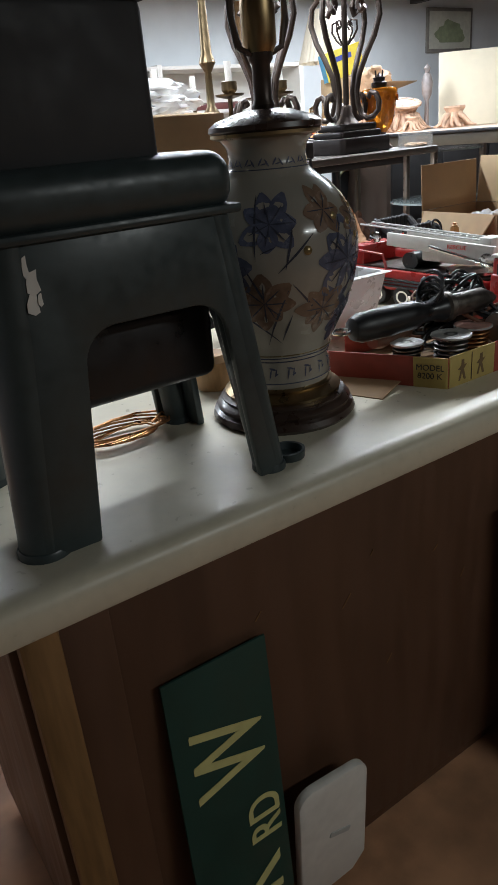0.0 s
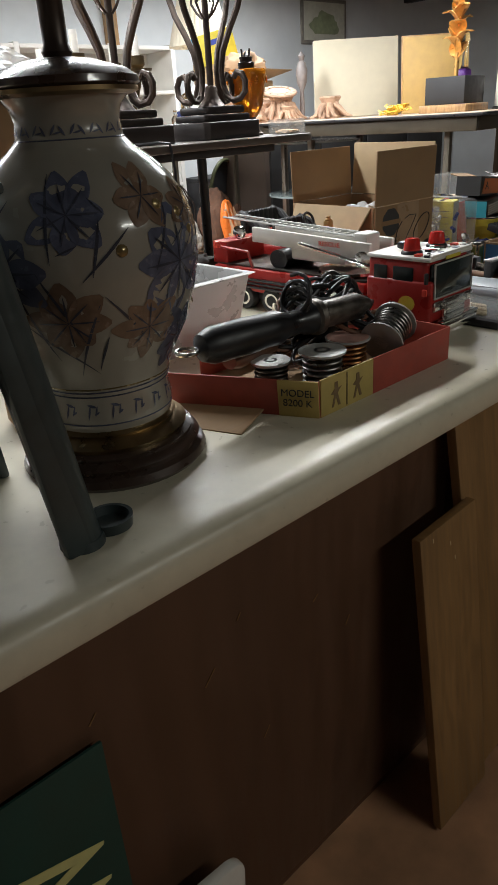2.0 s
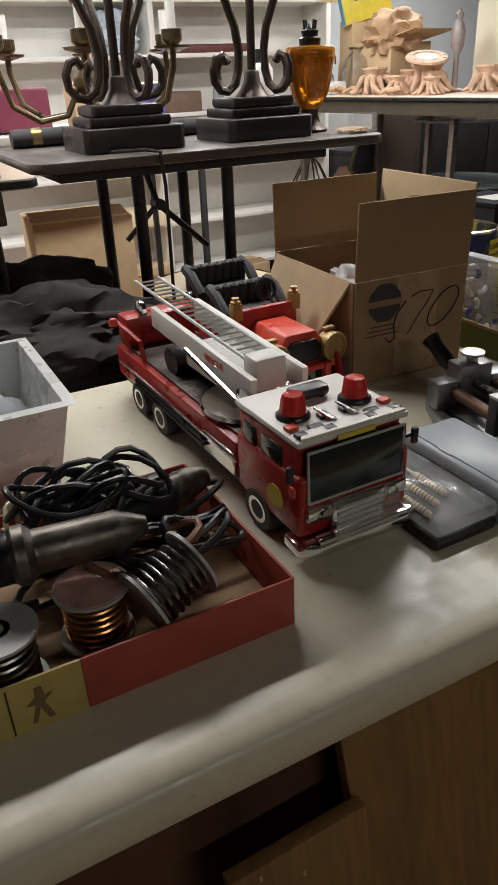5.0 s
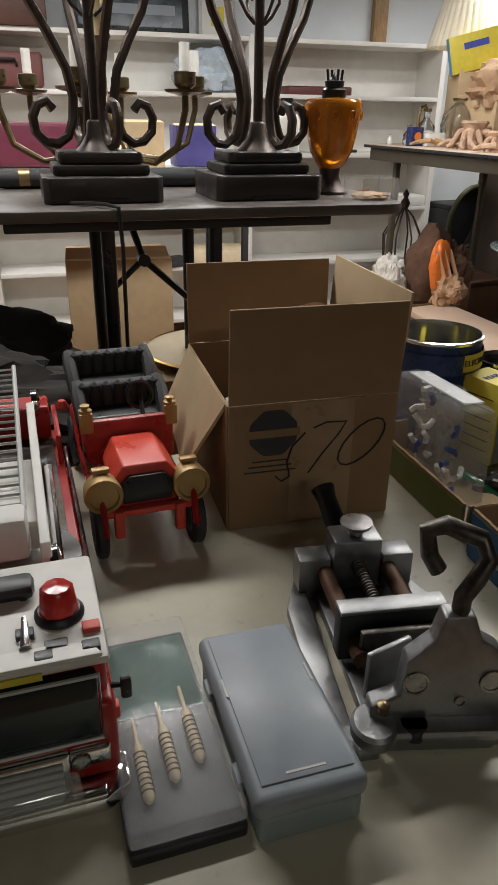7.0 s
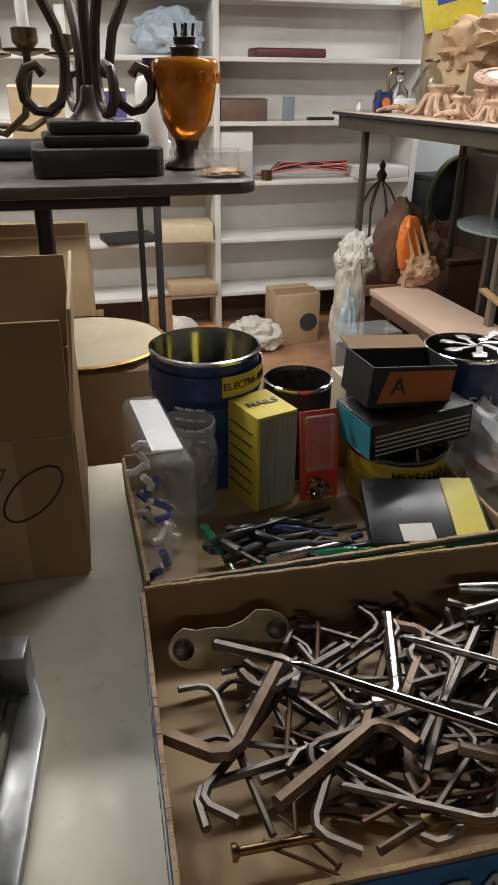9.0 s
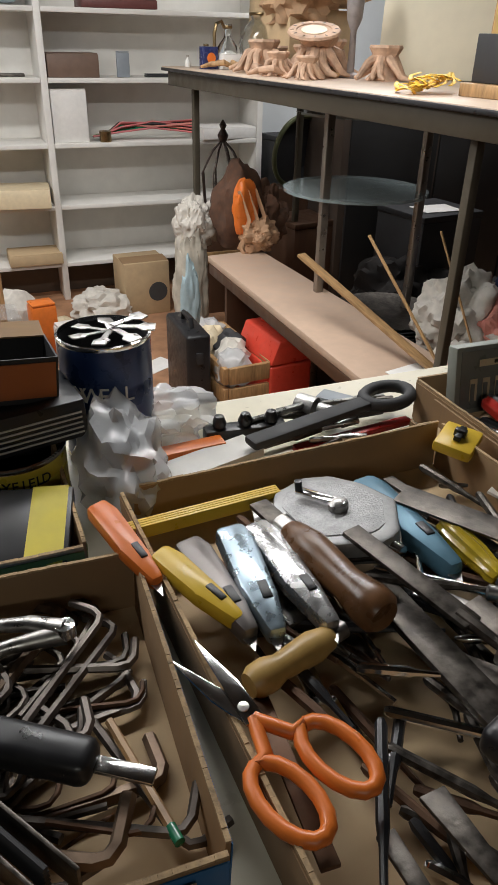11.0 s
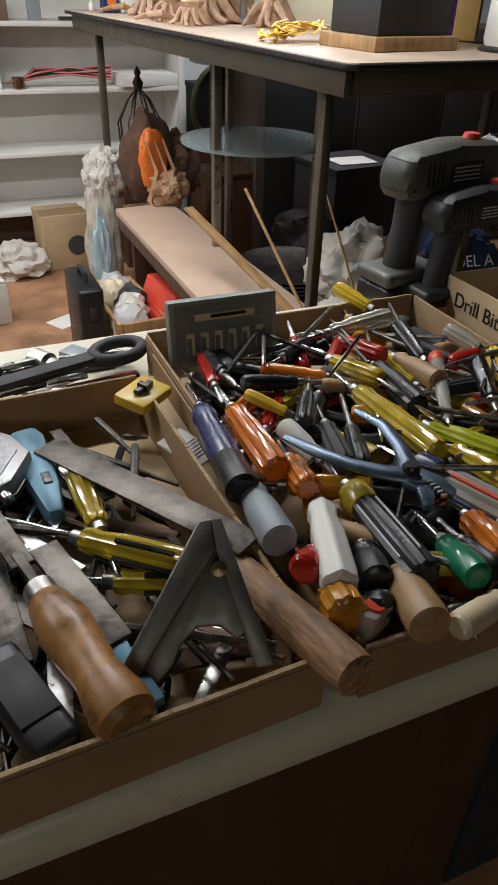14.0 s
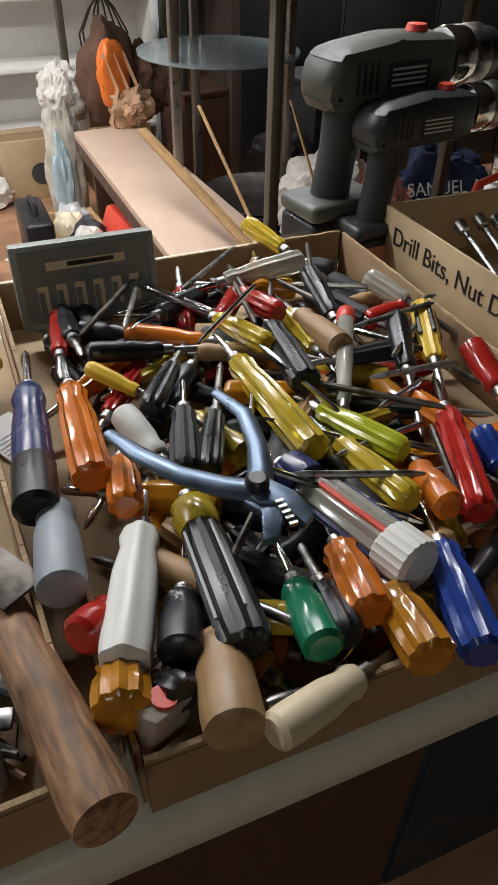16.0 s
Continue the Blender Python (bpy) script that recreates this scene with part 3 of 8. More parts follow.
def spool(x, y, z, r, h, rx, rz, wire, label):
    s = thing("solder_spool", label, "spool", T(x, y, z, rx, 0, rz), "solder spools")
    for zz in (0, h):
        part("flange", lathe([(r * 0.35, zz), (r, zz), (r, zz + 0.003), (r * 0.35, zz + 0.003)], 24), LGREY, s)
    part("core", lathe([(r * 0.35, 0), (r * 0.35, h + 0.003), (r * 0.2, h + 0.003), (r * 0.2, 0)], 16), WHITEP, s)
    for i in range(7):
        zz = 0.004 + (h - 0.005) * i / 6.5
        part("wire", lathe([(r * 0.6, zz), (r * 0.82, zz + 0.0008), (r * 0.85, zz + 0.0025), (r * 0.82, zz + 0.004), (r * 0.6, zz + 0.0045)], 20), wire, s)


spool(0.126, 0.146, 0.010, 0.033, 0.056, 0, 0, STEEL, "small spool of grey solder wire standing upright")
spool(0.209, 0.169, 0.010, 0.033, 0.05, 0, 20, COPPER, "solder spool with a red and white paper end")
part("paper_end", lathe([(0.012, 0), (0.031, 0), (0.031, 0.0006), (0.012, 0.0006)], 24, T(0.209, 0.169, 0.0632)), mat("pink_paper", (0.62, 0.36, 0.3), 0.6, 0, 0.3, 60, dirt=0.4), bpy.data.objects["solder_spool.001"]).matrix_parent_inverse = T(0.209, 0.169, 0.010, 0, 0, 20).inverted()
spool(0.243, 0.134, 0.052, 0.033, 0.054, 72, 104, STEEL, "spool of solder lying on its side")
spool(0.085, 0.205, 0.006, 0.028, 0.045, 0, 0, DARKSTEEL, "dark solder spool standing upright")
o = thing("soldering_iron", "black soldering iron with a fat rounded grip lying on a box", "soldering iron", T(-0.038, 0.210, 0.100, 0, 0, -6) @ Matrix.Scale(1.28, 4))
part("handle", lathe([(0.006, 0), (0.014, 0.004), (0.019, 0.016), (0.0195, 0.06), (0.018, 0.085), (0.0185, 0.1), (0.014, 0.112), (0.013, 0.134), (0.017, 0.14), (0.017, 0.15), (0, 0.151)], 28, T(0, 0, 0, 0, 90, 0)), BLACK, o)
part("hook", tube([(-0.012 + 0.011 * math.cos(a), 0.011 * math.sin(a), 0) for a in [i * 0.5 for i in range(13)]], 0.0022, 6), CHROME, o)
part("ferrule", lathe([(0.016, 0.149), (0.02, 0.153), (0.02, 0.16), (0.015, 0.165), (0.015, 0.22), (0.006, 0.24), (0, 0.24)], 20, T(0, 0, 0, 0, 90, 0)), DARKSTEEL, o)
o = thing("soldering_gun", "black soldering gun body lying under its coiled cord", "soldering gun", T(0.27, 0.255, 0.045, 0, 0, 14))
part("body", box(0.12, 0.05, 0.045, T(0, 0, 0), 0.018, 4), BLACK, o)
part("barrel", lathe([(0.016, 0), (0.017, 0.03), (0.012, 0.05), (0, 0.052)], 20, T(0.05, 0, 0.022, 0, 90, 0)), DARKSTEEL, o)
o = thing("power_lead", "hank of glossy black rubber lead draped over a soldering kit", "cable", T(0.245, 0.235, 0.095))
rng = random.Random(8)
for k in range(11):
    la, lb, tw, ph = rng.uniform(0.04, 0.065), rng.uniform(0.016, 0.03), rng.uniform(-0.5, 0.5), rng.uniform(0, 6)
    cx, cy = rng.uniform(-0.03, 0.03), rng.uniform(-0.02, 0.02)
    pts = []
    for i in range(21):
        a = i * math.pi / 10
        u, v = la * math.cos(a), lb * math.sin(a)
        pts.append((cx + u * math.cos(tw) - v * math.sin(tw), cy + u * math.sin(tw) + v * math.cos(tw), 0.014 * math.sin(a * 2 + ph) + 0.003 * k - 0.01 + 0.012 * math.cos(u * 22)))
    part("loop", tube(pts, 0.0032, 8), BLACK, o)
part("wrap", tube([(0.02 * math.cos(a) * 0.5 - 0.105, 0.026 * math.sin(a) - 0.03, 0.012 + 0.024 * math.cos(a) + 0.0008 * i) for i, a in enumerate([j * 0.5 for j in range(40)])], 0.003, 7), BLACK, o)
o = thing("wooden_handle_iron", "old soldering iron with a worn brown wooden handle", "soldering iron", T(0.03, 0.23, 0.062, 0, 0, 12))
part("handle", lathe([(0.012, 0), (0.017, 0.02), (0.015, 0.06), (0.018, 0.1), (0.01, 0.12), (0, 0.12)], 20, T(0, 0, 0, 0, 90, 0)), mat("dark_handle_wood", (0.14, 0.07, 0.04), 0.45, 0, 0.3, 40), o)
part("rod", lathe([(0.007, 0.11), (0.007, 0.24), (0, 0.25)], 14, T(0, 0, 0, 0, 90, 0)), DARKSTEEL, o)
o = thing("flex_bundle", "tangle of cream and brown flex on a soldering kit", "cable", T(0.19, 0.26, 0.075))
for k in range(5):
    part("loop", tube([(0.06 * math.cos(a) + 0.01 * k, (0.025 + 0.004 * k) * math.sin(a), 0.014 * math.sin(a * 2 + k) + 0.004 * k) for a in [i * 2 * math.pi / 16 for i in range(17)]], 0.0025, 6), CREAM if k % 2 else mat("brown_flex", (0.2, 0.09, 0.05), 0.5), o)

# white tub
o = thing("plastic_tub", "translucent white plastic tub holding grey cloth", "tub", T(0.138, 0.565, 0))
b = bmesh.new()
for (w0, d0, z0, w1, d1, z1) in ((0.11, 0.11, 0, 0.132, 0.128, 0.112), (0.132, 0.128, 0.112, 0.142, 0.138, 0.117), (0.142, 0.138, 0.117, 0.128, 0.124, 0.118), (0.128, 0.124, 0.118, 0.107, 0.107, 0.004)):
    lo = [b.verts.new((sx * w0, sy * d0, z0)) for sx, sy in ((-1, -1), (1, -1), (1, 1), (-1, 1))]
    hi = [b.verts.new((sx * w1, sy * d1, z1)) for sx, sy in ((-1, -1), (1, -1), (1, 1), (-1, 1))]
    for i in range(4):
        b.faces.new((lo[i], lo[(i + 1) % 4], hi[(i + 1) % 4], hi[i]))
bmesh.ops.remove_doubles(b, verts=b.verts, dist=0.0005)
box(0.21, 0.21, 0.004, T(0, 0, 0.001), 0.0, 1, b)
part("shell", b, mat("milky_plastic", (0.86, 0.87, 0.86), 0.3, 0, 0.04, 20, 0.1, trans=0.3), o)
solid("grey_cloth", blob(0.19, 0.19, 0.09, 0.3, 5, 3), mat("grey_cloth", (0.25, 0.26, 0.28), 0.9, 0, 0.2, 40, 0.3), "crumpled grey cloth lying in a tub", "cloth", T(0.15, 0.56, 0.008))


# fire engine toy
def wheel(parent, x, y, z, r, w, hub=CHROME):
    t = part("wheel", lathe([(r * 0.4, -w / 2), (r * 0.9, -w / 2), (r, -w * 0.3), (r, w * 0.3), (r * 0.9, w / 2), (r * 0.4, w / 2)], 24, T(x, y, z, 0, 90, 0)), BLACKM, parent)
    part("rim", lathe([(0, -w * 0.45), (r * 0.6, -w * 0.52), (r * 0.6, w * 0.52), (0, w * 0.45)], 20, T(x, y, z, 0, 90, 0)), hub, t)


o = thing("toy_fire_engine", "red toy ladder fire engine with white roof and red beacons", "toy truck", T(0.486, 0.156, 0, 0, 0, 1) @ Matrix.Diagonal((1.12, 1.12, 0.92, 1)))
# x across, y from the bumper backwards
part("cab", box(0.122, 0.115, 0.075, T(0, 0.068, 0.035), 0.006, 3), RED, o)
part("cab_upper", box(0.116, 0.105, 0.045, T(0, 0.072, 0.1), 0.008, 3), RED, o)
part("roof", box(0.12, 0.112, 0.008, T(0, 0.07, 0.143), 0.003), WHITEP, o)
part("windscreen", box(0.102, 0.012, 0.060, T(0, 0.0145, 0.079), 0.003), mat("dark_glass", (0.02, 0.03, 0.03), 0.08), o, "dark tinted windscreen")
part("windscreen_frame", tube([(-0.052, 0.009, 0.079), (0.052, 0.009, 0.079), (0.052, 0.010, 0.139), (-0.052, 0.010, 0.139), (-0.052, 0.009, 0.079)], 0.0018, 6), LGREY, o)
for s in (-1, 1):
    part("side_window", box(0.003, 0.035, 0.028, T(s * 0.058, 0.06, 0.104), 0.002), MATS["dark_glass"], o)
    part("side_window", box(0.003, 0.024, 0.028, T(s * 0.058, 0.1, 0.104), 0.002), MATS["dark_glass"], o)
    bc = part("beacon", lathe([(0.0125, 0.152), (0.013, 0.155), (0.011, 0.173), (0.009, 0.176), (0, 0.177)], 20, T(s * 0.034, 0.062, 0.002), None, 10, 0.06), mat("red_lens", (0.75, 0.04, 0.03), 0.15, 0, 0.1, 40, trans=0.3), o, "clear red beacon")
    part("beacon_base", lathe([(0.016, 0.15), (0.016, 0.154), (0.0135, 0.157), (0, 0.157)], 20, T(s * 0.034, 0.062, 0)), BLACK, bc)
    part("roof_vent", box(0.014, 0.01, 0.004, T(s * 0.03, 0.03, 0.151), 0.001), BLACK, o)
    part("roof_horn", tube([(s * 0.012, 0.03, 0.155), (s * 0.012, 0.06, 0.155)], [0.004, 0.002], 8), CHROME, o)
    mr = part("mirror_arm", tube([(s * 0.06, 0.02, 0.115), (s * 0.07, 0.014, 0.12)], 0.002, 6), BLACK, o)
    part("mirror", box(0.007, 0.005, 0.02, T(s * 0.068, 0.014, 0.108), 0.002), BLACK, mr)
    part("headlight", box(0.026, 0.006, 0.018, T(s * 0.042, 0.008, 0.056), 0.003), CHROME, o)
    part("lamp_lens", lathe([(0.006, 0), (0.006, 0.003), (0, 0.004)], 14, T(s * 0.036, 0.005, 0.065, 90, 0, 0)), GLASS, o)
    part("handrail", tube([(s * 0.063, 0.12, 0.07), (s * 0.063, 0.46, 0.07)], 0.0022, 6), CHROME, o)
    part("side_panel", box(0.003, 0.07, 0.03, T(s * 0.0605, 0.165, 0.045), 0.001), CHROME, o, "chrome gauge panel")
    for k in range(3):
        part("ladder_rack", tube([(s * 0.063, 0.2, 0.052 + 0.008 * k), (s * 0.063, 0.4, 0.052 + 0.008 * k)], 0.0028, 6), BLACK, o)
    for y in (0.085, 0.33, 0.4):
        wheel(o, s * 0.052, y, 0.027, 0.027, 0.02)
for sx, y, m in ((-0.05, 0.024, BLACK), (-0.022, 0.022, BLACK), (0.022, 0.022, BLACK), (0.05, 0.024, BLACK), (-0.05, 0.04, REDL), (0.052, 0.042, REDL), (-0.012, 0.046, BLACK), (0.012, 0.046, BLACK)):
    part("roof_marker", box(0.011, 0.009, 0.005, T(sx, y, 0.1505), 0.001), m, o)
part("roof_brow", prism([(-0.056, 0.0), (0.056, 0.0), (0.05, 0.012), (0.02, 0.016), (-0.02, 0.016), (-0.05, 0.012)], 0.004, T(0, 0.014, 0.151), 0.001), WHITEP, o)
part("brow_sticker", box(0.04, 0.001, 0.006, T(0, 0.0125, 0.1425), 0), YELLP, o)
part("bumper_guard", prism([(-0.036, 0.0), (0.036, 0.0), (0.034, 0.034), (0.022, 0.042), (-0.022, 0.042), (-0.034, 0.034)], 0.004, T(0, -0.007, 0.036, 90, 0, 0), 0.001), CLEARP, o, "clear plastic grille guard")
for s in (-1, 1):
    part("light_bar_post", box(0.005, 0.005, 0.012, T(s * 0.012, 0.085, 0.149), 0.001), BLACK, o)
    part("side_marker", box(0.004, 0.008, 0.012, T(s * 0.0615, 0.02, 0.085), 0.001), REDL, o)
    part("tail_rail", tube([(s * 0.055, 0.38, 0.092), (s * 0.055, 0.39, 0.125), (s * 0.055, 0.47, 0.13)], 0.003, 6), RED, o)
part("badge", lathe([(0.014, 0), (0.014, 0.001), (0, 0.001)], 20, T(-0.0612, 0.05, 0.068, 0, -90, 0)), YELLP, o, "round yellow sticker")
part("light_bar", box(0.04, 0.02, 0.014, T(0, 0.09, 0.152), 0.005), BLACK, o)
part("grille", box(0.06, 0.008, 0.04, T(0, 0.008, 0.035), 0.006), CHROME, o)
for k in range(4):
    part("grille_bar", box(0.05, 0.002, 0.004, T(0, 0.003, 0.04 + 0.008 * k), 0.001), LGREY, o)
bmp = part("bumper", prism([(-0.066, 0.03), (-0.066, 0.004), (-0.05, -0.006), (0.05, -0.006), (0.066, 0.004), (0.066, 0.03)], 0.016, T(0, 0, 0.018), 0.003), CHROME, o)
part("bumper_step", box(0.1, 0.012, 0.006, T(0, -0.002, 0.036), 0.002), CHROME, bmp)
part("chassis", box(0.1, 0.46, 0.02, T(0, 0.25, 0.022), 0.003), BLACK, o)
part("rear_body", box(0.118, 0.35, 0.05, T(0, 0.305, 0.04), 0.004), RED, o)
part("deck", box(0.1, 0.34, 0.004, T(0, 0.305, 0.09), 0.001), DARKSTEEL, o)
part("turntable", lathe([(0.058, 0.094), (0.06, 0.098), (0.058, 0.103), (0.02, 0.106), (0, 0.106)], 36, T(0, 0.195, 0)), CHROME, o)
lad = part("ladder_frame", box(0.06, 0.12, 0.035, T(0, 0.25, 0.112), 0.006), WHITEP, o, "white ladder cradle lettered RESCUE")
part("ladder_head", box(0.038, 0.03, 0.045, T(0, 0.17, 0.13), 0.006), WHITEP, lad)
for s in (-1, 1):
    part("ladder_rail", tube([(s * 0.017, 0.18, 0.168), (s * 0.017, 0.49, 0.186)], 0.0024, 6), LGREY, lad)
    part("side_box", box(0.008, 0.26, 0.032, T(s * 0.03, 0.27, 0.135, 3), 0.002), WHITEP, lad)
    part("piston", tube([(s * 0.038, 0.13, 0.12), (s * 0.04, 0.28, 0.15)], 0.004, 8), CHROME, lad)
    part("gear", lathe([(0.016, 0), (0.016, 0.006), (0.006, 0.009), (0, 0.009)], 18, T(s * 0.032, 0.15, 0.13, 0, 90 * s, 0)), CHROME, lad)
    part("gear", lathe([(0.014, 0), (0.014, 0.006), (0.006, 0.009), (0, 0.009)], 18, T(s * 0.032, 0.43, 0.16, 0, 90 * s, 0)), CHROME, lad)
    part("tail_lamp", lathe([(0.006, 0), (0.007, 0.006), (0.004, 0.012), (0, 0.013)], 12, T(s * 0.065, 0.46, 0.13)), REDL, o)
for k in range(20):
    part("rung", tube([(-0.017, 0.19 + 0.0152 * k, 0.1685 + 0.0009 * k), (0.017, 0.19 + 0.0152 * k, 0.1685 + 0.0009 * k)], 0.0016, 5), LGREY, lad)
lettering("RESCUE", 0.013, T(-0.0346, 0.22, 0.152, 90, 0, -90), REDL, lad)
part("hose_reel", lathe([(0.02, -0.04), (0.02, 0.04)], 18, T(0, 0.33, 0.112, 0, 90, 0)), BLACK, o)
part("control_box", box(0.1, 0.04, 0.05, T(0, 0.47, 0.09), 0.004), RED, o)

# vintage toy car
o = thing("toy_car", "red vintage toy car with tan headlamps and black seats", "toy car", T(0.630, 0.486, 0, 0, 0, 2))
part("chassis", box(0.085, 0.28, 0.012, T(0, 0.17, 0.05), 0.003), RED, o)
part("hood", prism([(-0.035, 0), (0.035, 0), (0.04, 0.03), (0.025, 0.05), (-0.025, 0.05), (-0.04, 0.03)], 0.09, T(0, 0.105, 0.062, 90, 0, 0), 0.003), REDL, o)
part("radiator", prism([(-0.028, 0.002), (0.028, 0.002), (0.03, 0.026), (0.02, 0.036), (-0.02, 0.036), (-0.03, 0.026)], 0.006, T(0, 0.014, 0.066, 90, 0, 0), 0.001), BLACK, o)
part("front_bar", box(0.1, 0.01, 0.008, T(0, 0.005, 0.056), 0.002), REDL, o)
part("dash", box(0.11, 0.012, 0.06, T(0, 0.115, 0.07), 0.006), RED, o)
for s in (-1, 1):
    hl = part("headlamp", lathe([(0.012, 0), (0.02, 0.006), (0.022, 0.026), (0.021, 0.03), (0.017, 0.031), (0.016, 0.027), (0, 0.027)], 24, T(s * 0.05, 0.03, 0.085, 90, 0, 0)), mat("tan_brass_plastic", (0.42, 0.27, 0.1), 0.4, 0.3, 0.1, 40), o, "tan plastic headlamp")
    part("cap", box(0.02, 0.01, 0.006, T(s * 0.05, 0.02, 0.106), 0.002), MATS["tan_brass_plastic"], hl)
    sl = part("side_lamp", box(0.016, 0.016, 0.026, T(s * 0.052, 0.115, 0.115), 0.002), MATS["tan_brass_plastic"], o)
    part("finial", lathe([(0.008, 0), (0.008, 0.003), (0.004, 0.005), (0.006, 0.009), (0, 0.011)], 12, T(s * 0.052, 0.115, 0.141)), MATS["tan_brass_plastic"], sl)
    part("fender", tube([(s * 0.052, -0.01, 0.04), (s * 0.052, 0.0, 0.068), (s * 0.052, 0.03, 0.075), (s * 0.052, 0.07, 0.06), (s * 0.055, 0.12, 0.045), (s * 0.055, 0.2, 0.045), (s * 0.055, 0.24, 0.075), (s * 0.055, 0.29, 0.075)], 0.011, 8, None, None, 0.35), RED, o)
    part("bracket", box(0.012, 0.012, 0.035, T(s * 0.035, 0.002, 0.03), 0.003), REDL, o)
    for y in (0.02, 0.27):
        wheel(o, s * 0.056, y, 0.036, 0.036, 0.014, DARKSTEEL)
part("body", box(0.105, 0.16, 0.04, T(0, 0.22, 0.06), 0.01, 3), RED, o)
for y, z in ((0.185, 0.1), (0.27, 0.115)):
    part("seat", box(0.095, 0.05, 0.025, T(0, y - 0.02, z - 0.005), 0.008, 3), BLACK, o)
    bk = part("seat_back", box(0.105, 0.022, 0.05, T(0, y + 0.015, z, 8), 0.009, 3), BLACKM, o)
    for k in range(7):
        part("tuft", lathe([(0.004, 0), (0.0085, 0.008), (0.0085, 0.03), (0.006, 0.046), (0, 0.05)], 10, T(-0.046 + 0.0153 * k, y + 0.006, z + 0.004, 8)), BLACKM, bk)
    for s in (-1, 1):
        part("armrest", tube([(s * 0.052, y + 0.015, z + 0.045), (s * 0.054, y - 0.01, z + 0.038), (s * 0.052, y - 0.04, z + 0.012)], 0.009, 8), BLACKM, o)
sw = part("steering_wheel", tube([(0.02 + 0.016 * math.cos(a), 0.145 + 0.006 * math.sin(a), 0.145 + 0.015 * math.sin(a)) for a in [i * math.pi / 8 for i in range(17)]], 0.003, 6), BLACK, o)
part("column", tube([(0.02, 0.145, 0.145), (0.02, 0.115, 0.12)], 0.003, 6), BLACK, sw)

# tall open carton
BX, BW, BD = 0.840, 0.212, 0.25
o = thing("cardboard_carton", "tall open cardboard carton with a handwritten number and round print", "cardboard box", T(BX, 0.510 + BD / 2, 0, 0, 0, -2))
part("bottom", box(BW, BD, 0.003, T(), 0), CARD, o)
part("front_side", box(BW, 0.004, 0.165, T(0, -BD / 2, 0), 0.001), CARD, o)
part("back_side", box(BW, 0.004, 0.165, T(0, BD / 2, 0), 0.001), CARD, o)
part("left_side", box(0.004, BD - 0.005, 0.165, T(-BW / 2, 0, 0), 0.001), CARD, o)
part("right_side", box(0.004, BD - 0.005, 0.165, T(BW / 2, 0, 0), 0.001), CARD, o)
ff = part("front_flap", box(BW, 0.004, 0.113, T(0, -BD / 2, 0.166, 2), 0.001), CARD, o)
part("back_flap", box(BW, 0.004, 0.113, T(0, BD / 2, 0.166, -3), 0.001), CARD, o)
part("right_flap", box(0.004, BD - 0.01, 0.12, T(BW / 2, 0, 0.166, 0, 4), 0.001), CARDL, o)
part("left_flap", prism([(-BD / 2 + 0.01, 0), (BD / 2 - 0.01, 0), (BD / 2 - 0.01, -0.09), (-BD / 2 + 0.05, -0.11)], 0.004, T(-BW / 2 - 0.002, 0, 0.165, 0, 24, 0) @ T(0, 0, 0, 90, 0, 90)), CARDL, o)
part("tape", box(0.08, 0.0005, 0.16, T(0.01, -BD / 2 - 0.0024, 0.004), 0), mat("brown_tape", (0.42, 0.28, 0.16), 0.35), o)
pr = part("round_print", lathe([(0.031, 0), (0.031, 0.0004), (0, 0.0004)], 32, T(-0.052, -BD / 2 - 0.0026, 0.128, 90, 0, 0), None, 24, 0.06), mat("dark_ink", (0.05, 0.05, 0.05), 0.7), o, "dark round printed seal")
part("print_band", box(0.066, 0.0006, 0.010, T(-0.052, -BD / 2 - 0.0036, 0.123), 0), CARD, pr)
for k in range(3):
    part("print_line", box(0.065 - 0.01 * k, 0.0006, 0.0016, T(-0.055, -BD / 2 - 0.0028, 0.077 + 0.007 * k), 0), MATS["dark_ink"], o)
SEVEN = [(-0.002, 0.130), (0.014, 0.136), (0.040, 0.135), (0.030, 0.118), (0.012, 0.096), (-0.006, 0.070)]
ZERO = [(0.062 + 0.024 * math.cos(a) + 0.018 * math.sin(a), 0.105 + 0.030 * math.sin(a)) for a in [0.4 + i * math.pi / 8 for i in range(18)]]
TAIL = [(-0.012, 0.125), (-0.028, 0.108), (-0.034, 0.088), (-0.03, 0.068), (-0.04, 0.062), (-0.048, 0.07)]
for stroke in (SEVEN, ZERO, TAIL):
    part("pen_stroke", tube([(x, -BD / 2 - 0.003, z) for x, z in stroke], 0.0011, 5), BLACK, o)
part("crease", box(BW, 0.0006, 0.0012, T(0, -BD / 2 - 0.0024, 0.164), 0), CARDE, o)
part("torn_tape", prism([(-0.016, 0), (0.014, 0.002), (0.016, 0.010), (0.004, 0.012), (-0.014, 0.009)], 0.0006, T(-0.01, -BD / 2 + 0.006, 0.268, 90, 0, 0)), CARDL, ff)
solid("crumpled_bag", blob(0.16, 0.16, 0.14, 0.35, 7, 5), FILM, "crumpled clear bag stuffed in a carton", "plastic bag", T(BX, 0.63, 0.006))

